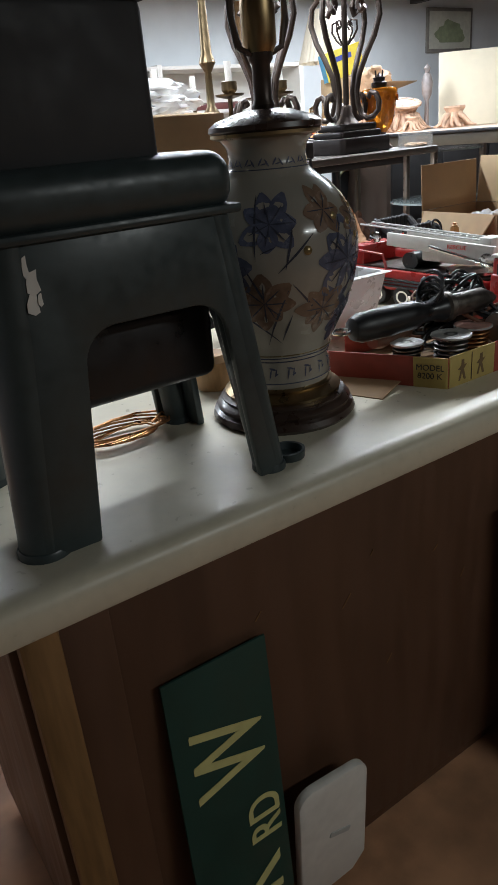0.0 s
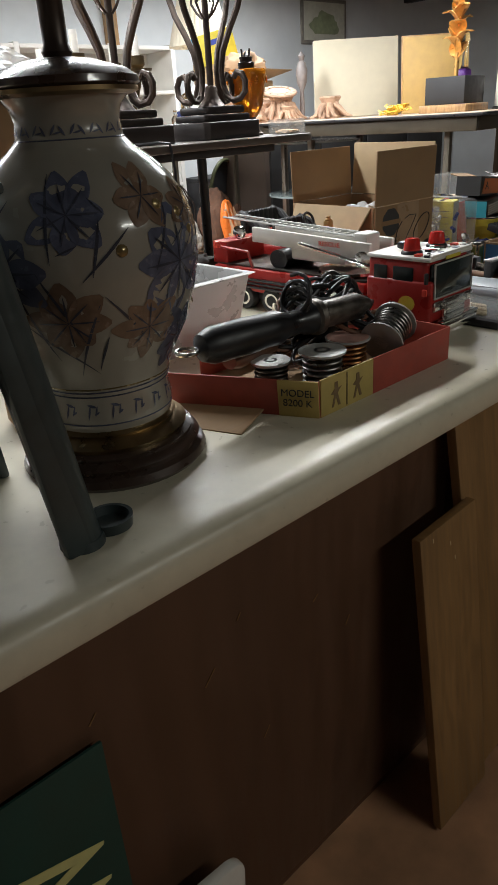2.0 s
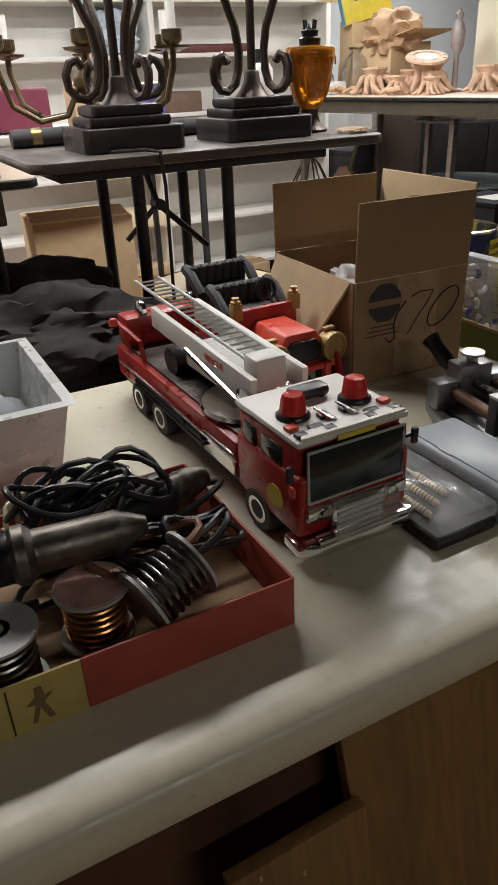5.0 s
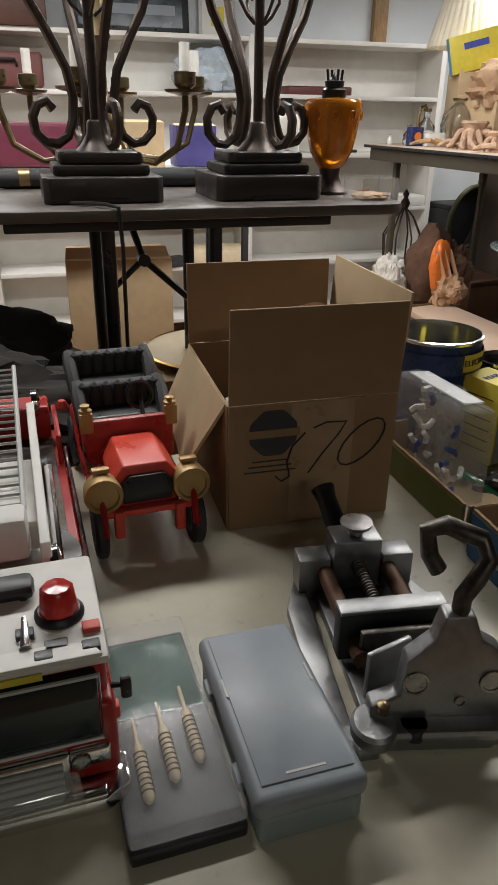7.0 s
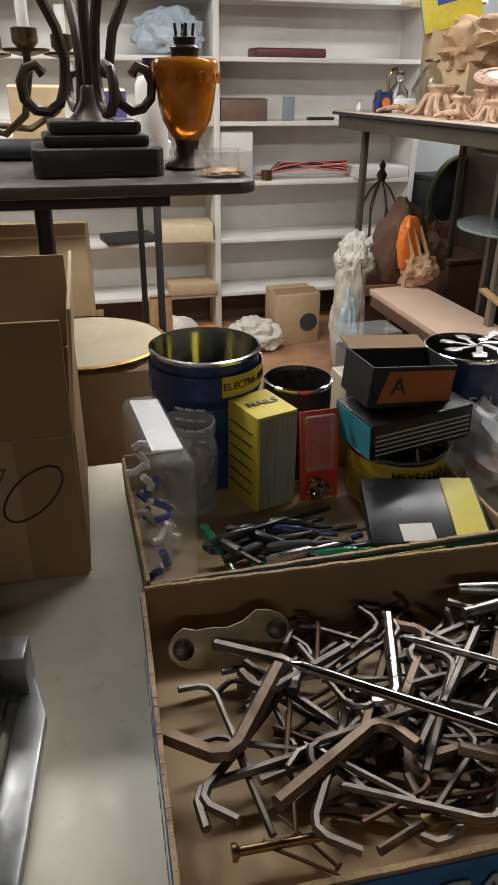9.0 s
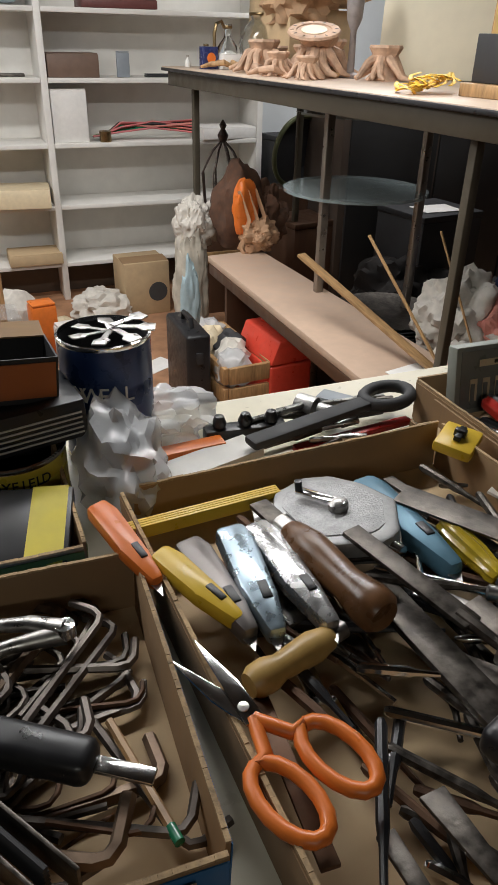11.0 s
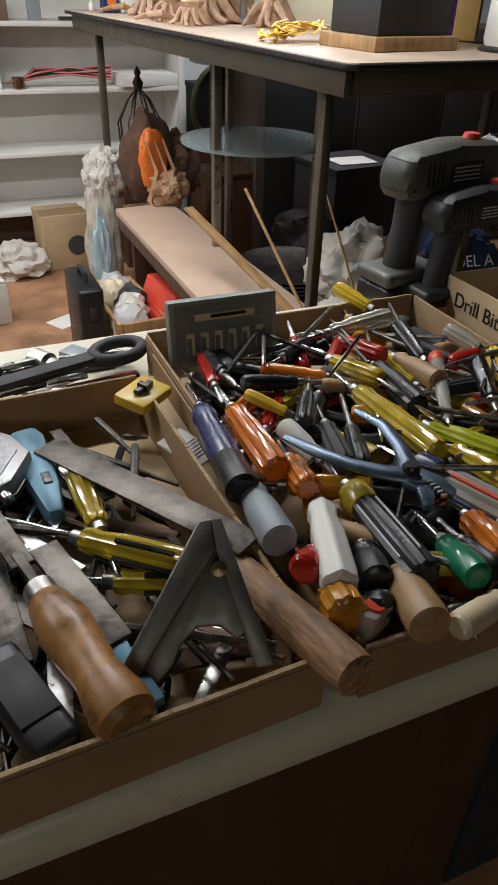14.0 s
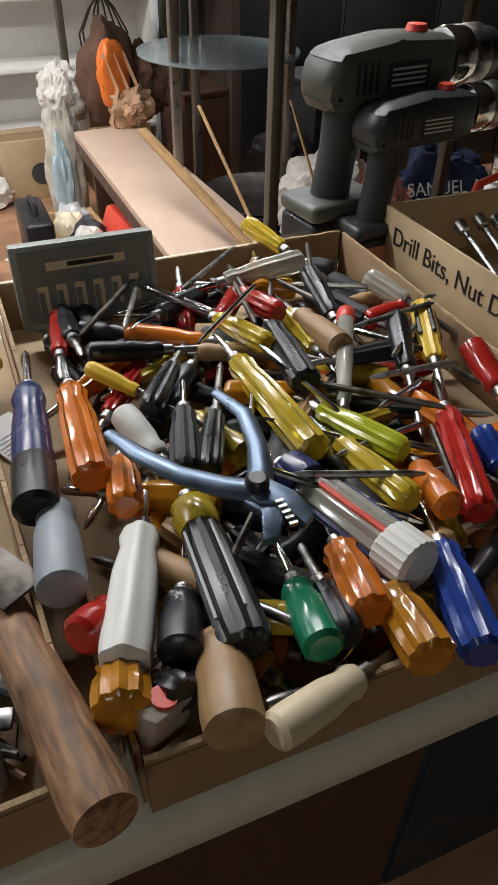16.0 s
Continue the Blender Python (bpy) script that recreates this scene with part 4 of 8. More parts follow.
# drill-bit case, grey box
o = thing("brush_case", "clear-lidded black case holding three small brass brushes", "plastic case", T(0.591, 0.222, 0, 0, 0, 1))
part("tray", box(0.085, 0.215, 0.014, T(), 0.003), BLACK, o)
part("foam", box(0.078, 0.09, 0.002, T(0, 0.055, 0.0145), 0.001), mat("green_foam", (0.08, 0.2, 0.15), 0.8, 0, 0.3, 60), o)
part("lid", box(0.085, 0.215, 0.018, T(0, 0, 0.0165), 0.004), CLEARP, o, "clear plastic lid")
for k in range(3):
    br = part("brush", lathe([(0.002, 0), (0.0045, 0.004), (0.0045, 0.05), (0.002, 0.056), (0.0016, 0.08), (0, 0.08)], 12, T(-0.022 + 0.022 * k, -0.075 + 0.012 * k, 0.02, -90, 0, 0)), CREAM, o)
    for j in range(8):
        part("coil", lathe([(0.0035, 0), (0.0056, 0.0012), (0.0035, 0.0024)], 10, T(-0.022 + 0.022 * k, -0.068 + 0.012 * k + 0.005 * j, 0.02, -90, 0, 0)), BRASS, br)
o = thing("grey_storage_box", "grey plastic storage box with a rounded lid and hinges", "storage box", T(0.679, 0.191, 0, 0, 0, 0))
part("base", box(0.08, 0.172, 0.026, T(), 0.005, 3), mat("grey_green_plastic", (0.24, 0.29, 0.28), 0.45, 0, 0.08, 50, 0.05), o)
ld = part("lid", box(0.086, 0.178, 0.021, T(0, 0, 0.0265), 0.008, 4), GREY, o)
part("lid_step", box(0.07, 0.155, 0.0015, T(0, 0.002, 0.0472), 0.0007), GREY, ld)
part("embossing", box(0.03, 0.002, 0.0006, T(0.0, -0.07, 0.0485), 0), LGREY, ld)
for s in (-1, 1):
    part("hinge", box(0.006, 0.02, 0.01, T(-0.043, s * 0.045, 0.02), 0.002), GREY, o)
    part("embossing", box(0.002, 0.02, 0.0006, T(s * 0.036, 0.02, 0.0483), 0), LGREY, ld)

# drill press vise
o = thing("bench_vise", "grey cast drill press vise with twin rods and a screw", "vise", T(0.814, 0.277, 0, 0, 0, -8))
basep = part("base_plate", prism([(-0.043, -0.10), (0.043, -0.10), (0.043, 0.105), (-0.043, 0.105)], 0.012, T(), 0.002), CASTAL, o)
for s in (-1, 1):
    part("outer_rail", prism([(s * 0.056, -0.135), (s * 0.074, -0.135), (s * 0.08, -0.12), (s * 0.078, 0.05), (s * 0.058, 0.105), (s * 0.052, 0.105)], 0.012, T(), 0.002), CASTAL, basep)
    part("rail_end", prism([(s * 0.04, -0.135), (s * 0.06, -0.135), (s * 0.06, -0.112), (s * 0.04, -0.105)], 0.0118, T(), 0.002), CASTAL, basep)
    part("rail_end", box(0.016, 0.03, 0.0118, T(s * 0.049, 0.088, 0), 0.002), CASTAL, basep)
    part("guide_rod", tube([(s * 0.034, -0.06, 0.036), (s * 0.034, 0.09, 0.036)], 0.0085, 14), RUST, o)
    part("jaw_end", box(0.034, 0.028, 0.04, T(s * 0.045, 0.085, 0.012), 0.002), CASTAL, o)
part("rear_block", box(0.052, 0.036, 0.06, T(0, 0.088, 0.012), 0.003), CASTAL, o)
part("screw", tube([(0.0, -0.03, 0.044), (0, 0.085, 0.044)], 0.006, 12), DARKSTEEL, o)
for k in range(22):
    part("thread", lathe([(0.005, 0), (0.0075, 0.001), (0.005, 0.002)], 12, T(0, 0.065 - 0.0044 * k, 0.044, -90, 0, 0)), DARKSTEEL, o)
part("knob", lathe([(0.008, 0), (0.008, 0.008), (0.016, 0.01), (0.017, 0.014), (0, 0.015)], 20, T(0.0, 0.085, 0.073)), STEEL, o)
cr = part("crank", tube([(0, 0.1, 0.044), (-0.005, 0.13, 0.05)], 0.008, 12), BLACK, o)
part("grip", lathe([(0.008, 0), (0.012, 0.01), (0.011, 0.04), (0.014, 0.055), (0, 0.06)], 16, T(-0.005, 0.125, 0.05, -55, 0, 12)), BLACK, cr, "black rubber crank grip")
part("moving_jaw", box(0.1, 0.018, 0.05, T(0, -0.03, 0.018), 0.002), BLACKM, o)
part("jaw_cap", box(0.1, 0.02, 0.004, T(0, -0.03, 0.0685), 0.001), CASTAL, o)
part("fixed_jaw", box(0.09, 0.008, 0.045, T(0.01, -0.052, 0.016), 0.002), DARKSTEEL, o)
# angle clamp in front of it
o = thing("corner_clamp", "grey cast metal clamp bracket with a bent steel hook handle", "clamp", T(0.808, 0.150, 0.028, 0, 0, -14) @ Matrix.Diagonal((0.88, 1, 0.95, 1)))
part("plate", prism([(-0.07, 0), (0.07, 0), (0.072, 0.02), (0.04, 0.075), (0.022, 0.085), (0.012, 0.11), (-0.014, 0.11), (-0.02, 0.085), (-0.042, 0.066), (-0.045, 0.03), (-0.07, 0.018)], 0.018, T(0, 0.01, 0.006, 90, 0, 0), 0.003), CASTAL, o)
part("web", box(0.12, 0.035, 0.012, T(0, -0.006, 0.0), 0.004), CASTAL, o)
part("shoe", box(0.105, 0.04, 0.029, T(0, 0.012, -0.0285), 0.004), CASTAL, o)
part("lug", tube([(0.056, 0.0, 0.02), (0.085, 0.01, 0.022)], 0.012, 14), CASTAL, o)
part("ear", lathe([(0.02, 0), (0.021, 0.003), (0.021, 0.011), (0.018, 0.014), (0, 0.014)], 20, T(-0.066, -0.012, 0)), CASTAL, o)
part("face", box(0.05, 0.006, 0.05, T(-0.045, 0.03, 0.005, 0, 0, 25), 0.002), CASTAL, o)
for x, z, r in ((-0.032, 0.05, 0.012), (0.036, 0.05, 0.011), (0.01, 0.03, 0.005)):
    part("bore", lathe([(r, 0), (r, 0.0012), (r * 0.8, 0.0014), (r * 0.75, 0.0005), (0, 0.0005)], 20, T(x, -0.0085, z, 90, 0, 0)), STEEL, o)
part("hook", tube([(0.0, 0.0, 0.098), (0.002, 0.002, 0.128), (0.012, 0.004, 0.142), (0.022, 0.008, 0.158), (0.016, 0.014, 0.172), (-0.012, 0.024, 0.179), (-0.026, 0.028, 0.172), (-0.022, 0.026, 0.15), (-0.014, 0.022, 0.138)], 0.0078, 12), DARKSTEEL, o)
part("bolt", lathe([(0.006, 0), (0.006, 0.008), (0.003, 0.01), (0, 0.01)], 8, T(-0.058, -0.008, 0.02)), BRASS, o)
part("rubber_foot", lathe([(0.012, 0), (0.013, 0.004), (0.012, 0.012), (0, 0.012)], 14, T(-0.03, -0.012, 0)), BLACK, o)
o = thing("paper_tag", "small white paper tag with a handwritten number", "tag", T(0.94, 0.13, 0.001, 0, 0, 12))
part("sheet", box(0.045, 0.028, 0.0006, T(), 0), PAPER, o)
lettering("52", 0.02, T(0, 0, 0.0009, 0, 0, 180), BLACK, o)


# ---- trays ----
def tray(name, label, x0, x1, y0, y1, h, inner, outer, turn=0.0, thick=0.004, lift=0.0):
    w, d = x1 - x0, y1 - y0
    o = thing(name, label, "tray", T((x0 + x1) / 2, (y0 + y1) / 2, lift, 0, 0, turn))
    part("bottom", box(w, d, 0.003, T(), 0), CARDL, o)
    for nm, sx, sy, m in (("front_side", w, thick, T(0, -d / 2, 0, 2)), ("back_side", w, thick, T(0, d / 2, 0, -2)), ("left_side", thick, d - 2 * thick, T(-w / 2, 0, 0, 0, -2)), ("right_side", thick, d - 2 * thick, T(w / 2, 0, 0, 0, 2))):
        s = part(nm, box(sx, sy, h, m, 0.0012), inner, o)
        if outer is not None:
            fx, fy = (0, -1) if nm == "front_side" else (0, 1) if nm == "back_side" else (-1, 0) if nm == "left_side" else (1, 0)
            part("printed_face", box(sx if fy else 0.0008, sy if fx else 0.0008, h - 0.003, m @ T(fx * (thick / 2 + 0.0006), fy * (thick / 2 + 0.0006), 0.001), 0), outer, s)
        # torn, wavy rim of the corrugated board
        n = int(max(sx, sy) / 0.008)
        b = bmesh.new()
        for i in range(n):
            u = (i + 0.5) / n - 0.5
            box(max(sx / n * 0.98, thick * 0.9) if sx > sy else thick * 0.9, max(sy / n * 0.98, thick * 0.9) if sy > sx else thick * 0.9, 0.002 + 0.0022 * abs(noise.noise(Vector((i * 0.3, sx * 9, sy * 7 + x0)))), m @ T(u * sx if sx > sy else 0, u * sy if sy > sx else 0, h), 0, 1, b)
        part("torn_rim", b, CARDE, s)
    return o


TOM = tray("tomato_tray", "shallow green and yellow printed cardboard tray full of hardware packets", 0.997, 1.372, 0.410, 0.66, 0.05, CARD, OLIVEG)
part("label_panel", box(0.16, 0.0008, 0.03, T(0.03, -0.1317, 0.018, 2), 0), YELLP, TOM)
lettering("TOMATO & BASIL", 0.0165, T(0.03, -0.1331, 0.034, 92, 0, 0), BLACK, TOM)
CASH = tray("cashew_tray", "shallow blue printed cardboard tray full of old hex keys", 0.983, 1.403, 0.102, 0.378, 0.062, CARD, BLUE, -2.5)
for body, s, m in (("CASHEWS", 0.042, T(0.03, -0.1442, 0.027, 92, 0, 0)), ("WHOLE CASHEWS", 0.026, T(-0.2158, -0.03, 0.03, 92, 0, -90))):
    lettering(body, s, m, LGREY, CASH)
part("price_label", box(0.05, 0.0006, 0.024, T(0.165, -0.1442, 0.03, 2), 0), CARDL, CASH)
TOOL = tray("tool_tray", "deep brown cardboard tray full of files, knives and hand tools", 1.432, 1.822, 0.012, 0.478, 0.06, CARD, CARD, 2.0)
SCREW = tray("screwdriver_tray", "large cardboard tray heaped with assorted screwdrivers", 1.862, 2.30, 0.014, 0.60, 0.06, CARD, CARD, 0)
part("inner_bottom", box(0.43, 0.575, 0.002, T(0, 0, 0.003), 0), CARDL, SCREW)
o = thing("drill_bit_box", "cardboard box with handwritten lettering holding drill bits", "cardboard box", T(2.375, 0.30, 0))
for nm, sx, sy, x, y in (("left_side", 0.004, 0.31, 0, 0.155), ("right_side", 0.004, 0.31, 0.3, 0.155), ("front_side", 0.296, 0.004, 0.15, 0), ("back_side", 0.296, 0.004, 0.15, 0.31)):
    part(nm, box(sx, sy, 0.085, T(x, y, 0), 0.001), CARDL, o)
part("bottom", box(0.296, 0.306, 0.003, T(0.15, 0.155, 0), 0), CARDL, o)
lettering("Drill Bits, Nut Drivers", 0.034, T(-0.0027, 0.13, 0.052, 90, 0, -90), BLACK, o)

rng = random.Random(77)
o = thing("cord_tangle", "tangle of black and grey cords lying in a kit box", "cable", T(0.27, 0.25, 0.02))
for k in range(22):
    a0, rr = rng.uniform(0, 6), rng.uniform(0.02, 0.045)
    cx, cy = rng.uniform(-0.09, 0.06), rng.uniform(-0.07, 0.05)
    part("cord", tube([(cx + rr * 1.4 * math.cos(a0 + i * 0.42), cy + rr * 0.7 * math.sin(a0 + i * 0.42), 0.008 + 0.0022 * k + 0.008 * math.sin(i * 0.9 + k)) for i in range(18)], 0.0036, 7), (BLACK, BLACK, DARKSTEEL, MATS["brown_flex"])[k % 4], o)


# ---- hand tools ----
def aim(a, b):
    """The pose whose z runs from a to b."""
    a, b = Vector(a), Vector(b)
    return Matrix.Translation(a) @ (b - a).to_track_quat("Z", "Y").to_matrix().to_4x4(), (b - a).length




def screwdriver(butt, neck, m, r, style, shaft):
    q, n = aim(butt, neck)
    colour = m.name.replace("_", " ")
    o = thing("screwdriver", f"worn screwdriver with a {colour} handle in a tray", "screwdriver", q, "screwdrivers in the tray")
    ribs, dep = (10, 0.13) if style in ("flute", "stripe", "flag", "dark") else (6, 0.1) if style == "flat" else (0, 0)
    h = part("handle", lathe([(r * 0.7, 0), (r * 0.95, 0.003), (r, 0.012), (r * 0.96, n * 0.6), (r * 0.78, n * 0.8), (r * 0.9, n * 0.88), (r * 0.75, n * 0.97), (r * 0.4, n), (0.0, n)], 40 if ribs else 20, None, None, ribs, dep), m, o)
    sr = min(0.0042, r * 0.32)
    sh = part("shaft", lathe([(sr, n - 0.01), (sr, n + shaft), (sr * 0.9, n + shaft + 0.008), (sr * 0.35, n + shaft + 0.016), (0, n + shaft + 0.016)], 10), CHROME if r > 0.0125 else STEEL, o)
    part("ferrule", lathe([(sr * 1.7, n - 0.002), (sr * 1.7, n + 0.008), (sr, n + 0.01)], 14), STEEL, sh)
    if style in ("stripe", "flag"):
        for k in range(5):
            a = 2 * math.pi * k / 5
            part("stripe", tube([(r * 0.93 * math.cos(a), r * 0.93 * math.sin(a), z) for z in (0.01, n * 0.3, n * 0.62)], 0.0026, 6), BLACK if style == "stripe" else (REDL if k % 2 else NAVY), h)
    if style == "flag":
        part("end_cap", lathe([(r * 0.9, -0.016), (r * 1.12, -0.013), (r * 1.12, 0.012), (r, 0.014)], 44, None, None, 22, 0.06), WHITEP, h, "white ribbed screw cap")
        part("collar", lathe([(r * 0.99, n * 0.78), (r * 1.03, n * 0.82), (r * 1.0, n * 0.97), (r * 0.5, n)], 24), NAVY, h)
    if style == "dark":
        part("collar", lathe([(r * 0.82, n * 0.76), (r * 0.96, n * 0.82), (r * 0.93, n * 0.94), (r * 0.5, n)], 28), YELA, h, "amber collar")
        for k in range(5):
            a = 2 * math.pi * (k + 0.5) / 5
            part("stripe", tube([(r * 0.95 * math.cos(a), r * 0.95 * math.sin(a), z) for z in (0.02, n * 0.35, n * 0.7)], 0.0012, 6), LGREY, h)
    if style == "cap":
        part("end_cap", lathe([(r * 0.75, -0.004), (r * 1.04, 0.0), (r * 1.04, 0.05), (r, 0.052)], 24), BLACK, h)
    if style == "tester":
        part("end_cap", lathe([(r * 0.9, -0.004), (r * 1.1, 0), (r * 1.1, 0.014), (r, 0.016)], 16), REDL, h)
    return o


screwdriver((1.842, 0.210, 0.075), (1.861, 0.379, 0.063), NAVY, 0.0165, "cap", 0.06)
screwdriver((1.886, 0.225, 0.075), (1.896, 0.366, 0.063), ORAA, 0.0165, "flute", 0.06)
screwdriver((1.866, 0.062, 0.075), (1.907, 0.173, 0.063), WHITEP, 0.017, "flat", 0.05)
screwdriver((1.936, 0.046, 0.075), (1.948, 0.188, 0.063), BLACK, 0.0175, "dark", 0.05)
screwdriver((2.060, 0.074, 0.075), (2.031, 0.196, 0.063), CLEARA, 0.018, "flag", 0.04)
screwdriver((1.844, 0.128, 0.075), (1.854, 0.219, 0.063), GREY, 0.017, "round", 0.05)
screwdriver((2.016, 0.040, 0.075), (2.030, 0.106, 0.063), ORAA, 0.016, "flute", 0.05)
screwdriver((2.033, -0.002, 0.075), (2.042, 0.058, 0.063), AMBER, 0.017, "flute", 0.05)
screwdriver((2.063, -0.010, 0.075), (2.096, 0.079, 0.063), BLUEA, 0.0155, "flute", 0.05)
screwdriver((2.133, 0.088, 0.075), (2.194, 0.212, 0.063), REDA, 0.014, "flute", 0.05)
screwdriver((2.120, 0.167, 0.075), (2.092, 0.256, 0.063), LIME, 0.012, "flute", 0.11)
screwdriver((2.055, 0.193, 0.075), (2.054, 0.355, 0.063), YELA, 0.0155, "flute", 0.05)
screwdriver((2.094, 0.116, 0.075), (2.085, 0.208, 0.063), YELA, 0.013, "flute", 0.07)
screwdriver((2.201, 0.514, 0.075), (2.102, 0.515, 0.063), CLEARA, 0.014, "flute", 0.11)
screwdriver((1.978, 0.029, 0.075), (1.987, 0.086, 0.063), GREENA, 0.014, "round", 0.05)
screwdriver((2.086, 0.354, 0.075), (2.065, 0.438, 0.063), YELA, 0.012, "flute", 0.06)
screwdriver((2.150, 0.324, 0.075), (2.149, 0.413, 0.063), TANWOOD, 0.014, "round", 0.06)
screwdriver((2.091, 0.280, 0.075), (2.111, 0.402, 0.063), BLACK, 0.0155, "flute", 0.06)
screwdriver((1.953, 0.208, 0.075), (1.980, 0.296, 0.063), BLACKM, 0.013, "flute", 0.07)
screwdriver((2.186, 0.381, 0.075), (2.116, 0.256, 0.063), CLEARA, 0.009, "tester", 0.04)
screwdriver((1.857, 0.033, 0.075), (1.866, 0.071, 0.063), AMBER, 0.018, "flute", 0.05)
screwdriver((1.928, -0.007, 0.075), (1.992, 0.012, 0.063), CREAM, 0.012, "round", 0.03)
screwdriver((1.910, 0.000, 0.075), (1.925, 0.068, 0.063), TANWOOD, 0.018, "round", 0.03)
screwdriver((1.922, 0.402, 0.075), (1.995, 0.400, 0.063), BLACK, 0.0105, "round", 0.1)
screwdriver((1.916, 0.378, 0.075), (1.952, 0.339, 0.063), YELLOW, 0.008, "flat", 0.06)
screwdriver((2.122, 0.406, 0.075), (2.109, 0.483, 0.063), REDA, 0.0125, "flute", 0.05)
screwdriver((2.181, 0.640, 0.075), (2.205, 0.576, 0.063), YELA, 0.012, "flute", 0.06)
screwdriver((2.194, 0.485, 0.075), (2.182, 0.400, 0.063), BLACK, 0.012, "flute", 0.07)
screwdriver((2.250, 0.448, 0.075), (2.273, 0.399, 0.063), CLEARA, 0.012, "flute", 0.06)
screwdriver((2.231, 0.358, 0.075), (2.199, 0.282, 0.063), BLACK, 0.012, "flat", 0.07)
screwdriver((2.269, 0.369, 0.075), (2.232, 0.285, 0.063), YELLOW, 0.012, "stripe", 0.12)
screwdriver((2.270, 0.283, 0.075), (2.260, 0.223, 0.063), REDA, 0.013, "round", 0.08)
screwdriver((2.194, 0.169, 0.075), (2.191, 0.132, 0.063), BLUEA, 0.011, "flute", 0.06)
screwdriver((1.927, 0.299, 0.075), (1.942, 0.246, 0.063), WHITEP, 0.0125, "round", 0.05)
screwdriver((1.901, 0.187, 0.075), (1.913, 0.250, 0.063), ORAA, 0.014, "flute", 0.05)
screwdriver((1.846, 0.091, 0.075), (1.871, 0.113, 0.063), REDA, 0.014, "round", 0.05)
screwdriver((1.893, 0.032, 0.075), (1.885, 0.049, 0.063), BLACK, 0.012, "flute", 0.05)
screwdriver((1.950, 0.295, 0.075), (1.993, 0.368, 0.063), BLACK, 0.011, "flute", 0.06)
screwdriver((1.969, 0.202, 0.075), (2.004, 0.282, 0.063), BLACK, 0.011, "flute", 0.09)
screwdriver((1.898, 0.057, 0.075), (1.915, 0.105, 0.063), BLACK, 0.0145, "round", 0.05)
screwdriver((1.995, 0.030, 0.075), (2.003, 0.079, 0.063), BLACK, 0.012, "flute", 0.05)
screwdriver((2.117, 0.100, 0.075), (2.128, 0.157, 0.063), ORAA, 0.013, "round", 0.04)
screwdriver((1.931, 0.009, 0.075), (1.978, 0.011, 0.063), STEEL, 0.005, "round", 0.03)
# the lower layer of the heap
rng = random.Random(11)
lower = [BLACK, AMBER, REDA, BLACKM, YELA, BLACKM, BLACK, TANWOOD, BLACK, ORAA]
for i in range(125):
    a = rng.uniform(0, 2 * math.pi)
    x, y, z = rng.uniform(1.90, 2.25), rng.uniform(0.06, 0.53), rng.uniform(0.016, 0.056)
    n = rng.uniform(0.07, 0.1)
    c, s = math.cos(a), math.sin(a)
    x2, y2 = min(max(x + c * n, 1.90), 2.27), min(max(y + s * n, 0.05), 0.56)
    screwdriver((x, y, z), (x2, y2, z + rng.uniform(-0.012, 0.012)), lower[i % 10], rng.uniform(0.01, 0.015), ("flute", "round", "flat")[i % 3], 0.03)
# loose blades and bits lying over the handles
for i in range(34):
    a = rng.uniform(-0.9, 0.9) + (1.6 if i % 3 else 0.3)
    x, y, z = rng.uniform(1.95, 2.24), rng.uniform(0.12, 0.53), rng.uniform(0.055, 0.085)
    n = rng.uniform(0.07, 0.14)
    q, n = aim((x - math.cos(a) * n / 2, max(y - math.sin(a) * n / 2, 0.04), z), (x + math.cos(a) * n / 2, min(y + math.sin(a) * n / 2, 0.57), z + rng.uniform(-0.015, 0.015)))
    o = thing("driver_bit", "slim steel driver blade lying among screwdrivers", "driver bit", q, "driver blades")
    part("blade", lathe([(0.0015, 0), (0.003, 0.01), (0.003, n * 0.9), (0.0012, n), (0, n)], 8), (STEEL, DARKSTEEL, CHROME)[i % 3], o)

o = thing("slip_joint_pliers", "blue-black steel slip joint pliers lying open on screwdrivers", "pliers", T(1.984, 0.146, 0.098))
PLI = mat("blued_steel", (0.13, 0.17, 0.23), 0.35, 0.75, 0.2, 60, 0.05)
part("handle", tube([(0.004, -0.004, 0), (-0.02, 0.012, 0), (-0.045, 0.035, 0.001), (-0.066, 0.07, 0), (-0.078, 0.105, -0.004)], [0.011, 0.010, 0.008, 0.0075, 0.005], 12, None, None, 0.6), PLI, o)
part("handle", tube([(-0.002, 0.0, -0.004), (0.012, 0.02, -0.004), (0.022, 0.05, -0.004), (0.028, 0.09, -0.004), (0.018, 0.128, -0.006)], [0.011, 0.010, 0.008, 0.0075, 0.005], 12, None, None, 0.6), PLI, o)
part("pivot", lathe([(0.0085, 0), (0.0085, 0.006), (0.006, 0.009), (0, 0.009)], 18, T(0, 0, 0.004)), BLACK, o)
for s, j in ((1, 0.0), (-1, -0.003)):
    jw = part("jaw", prism([(-0.01, 0.0), (0.012, 0.004), (0.02, -0.018), (0.016, -0.042), (0.006, -0.046), (0.004, -0.02), (-0.008, -0.012)], 0.007, T(0, 0, j - 0.003, 0, 0, 12 if s > 0 else -26), 0.0012), PLI, o)
    for k in range(5):
        part("tooth", box(0.006, 0.0025, 0.008, T(0.0085, -0.018 - 0.0055 * k, j - 0.0035, 0, 0, 0), 0), STEEL, jw)

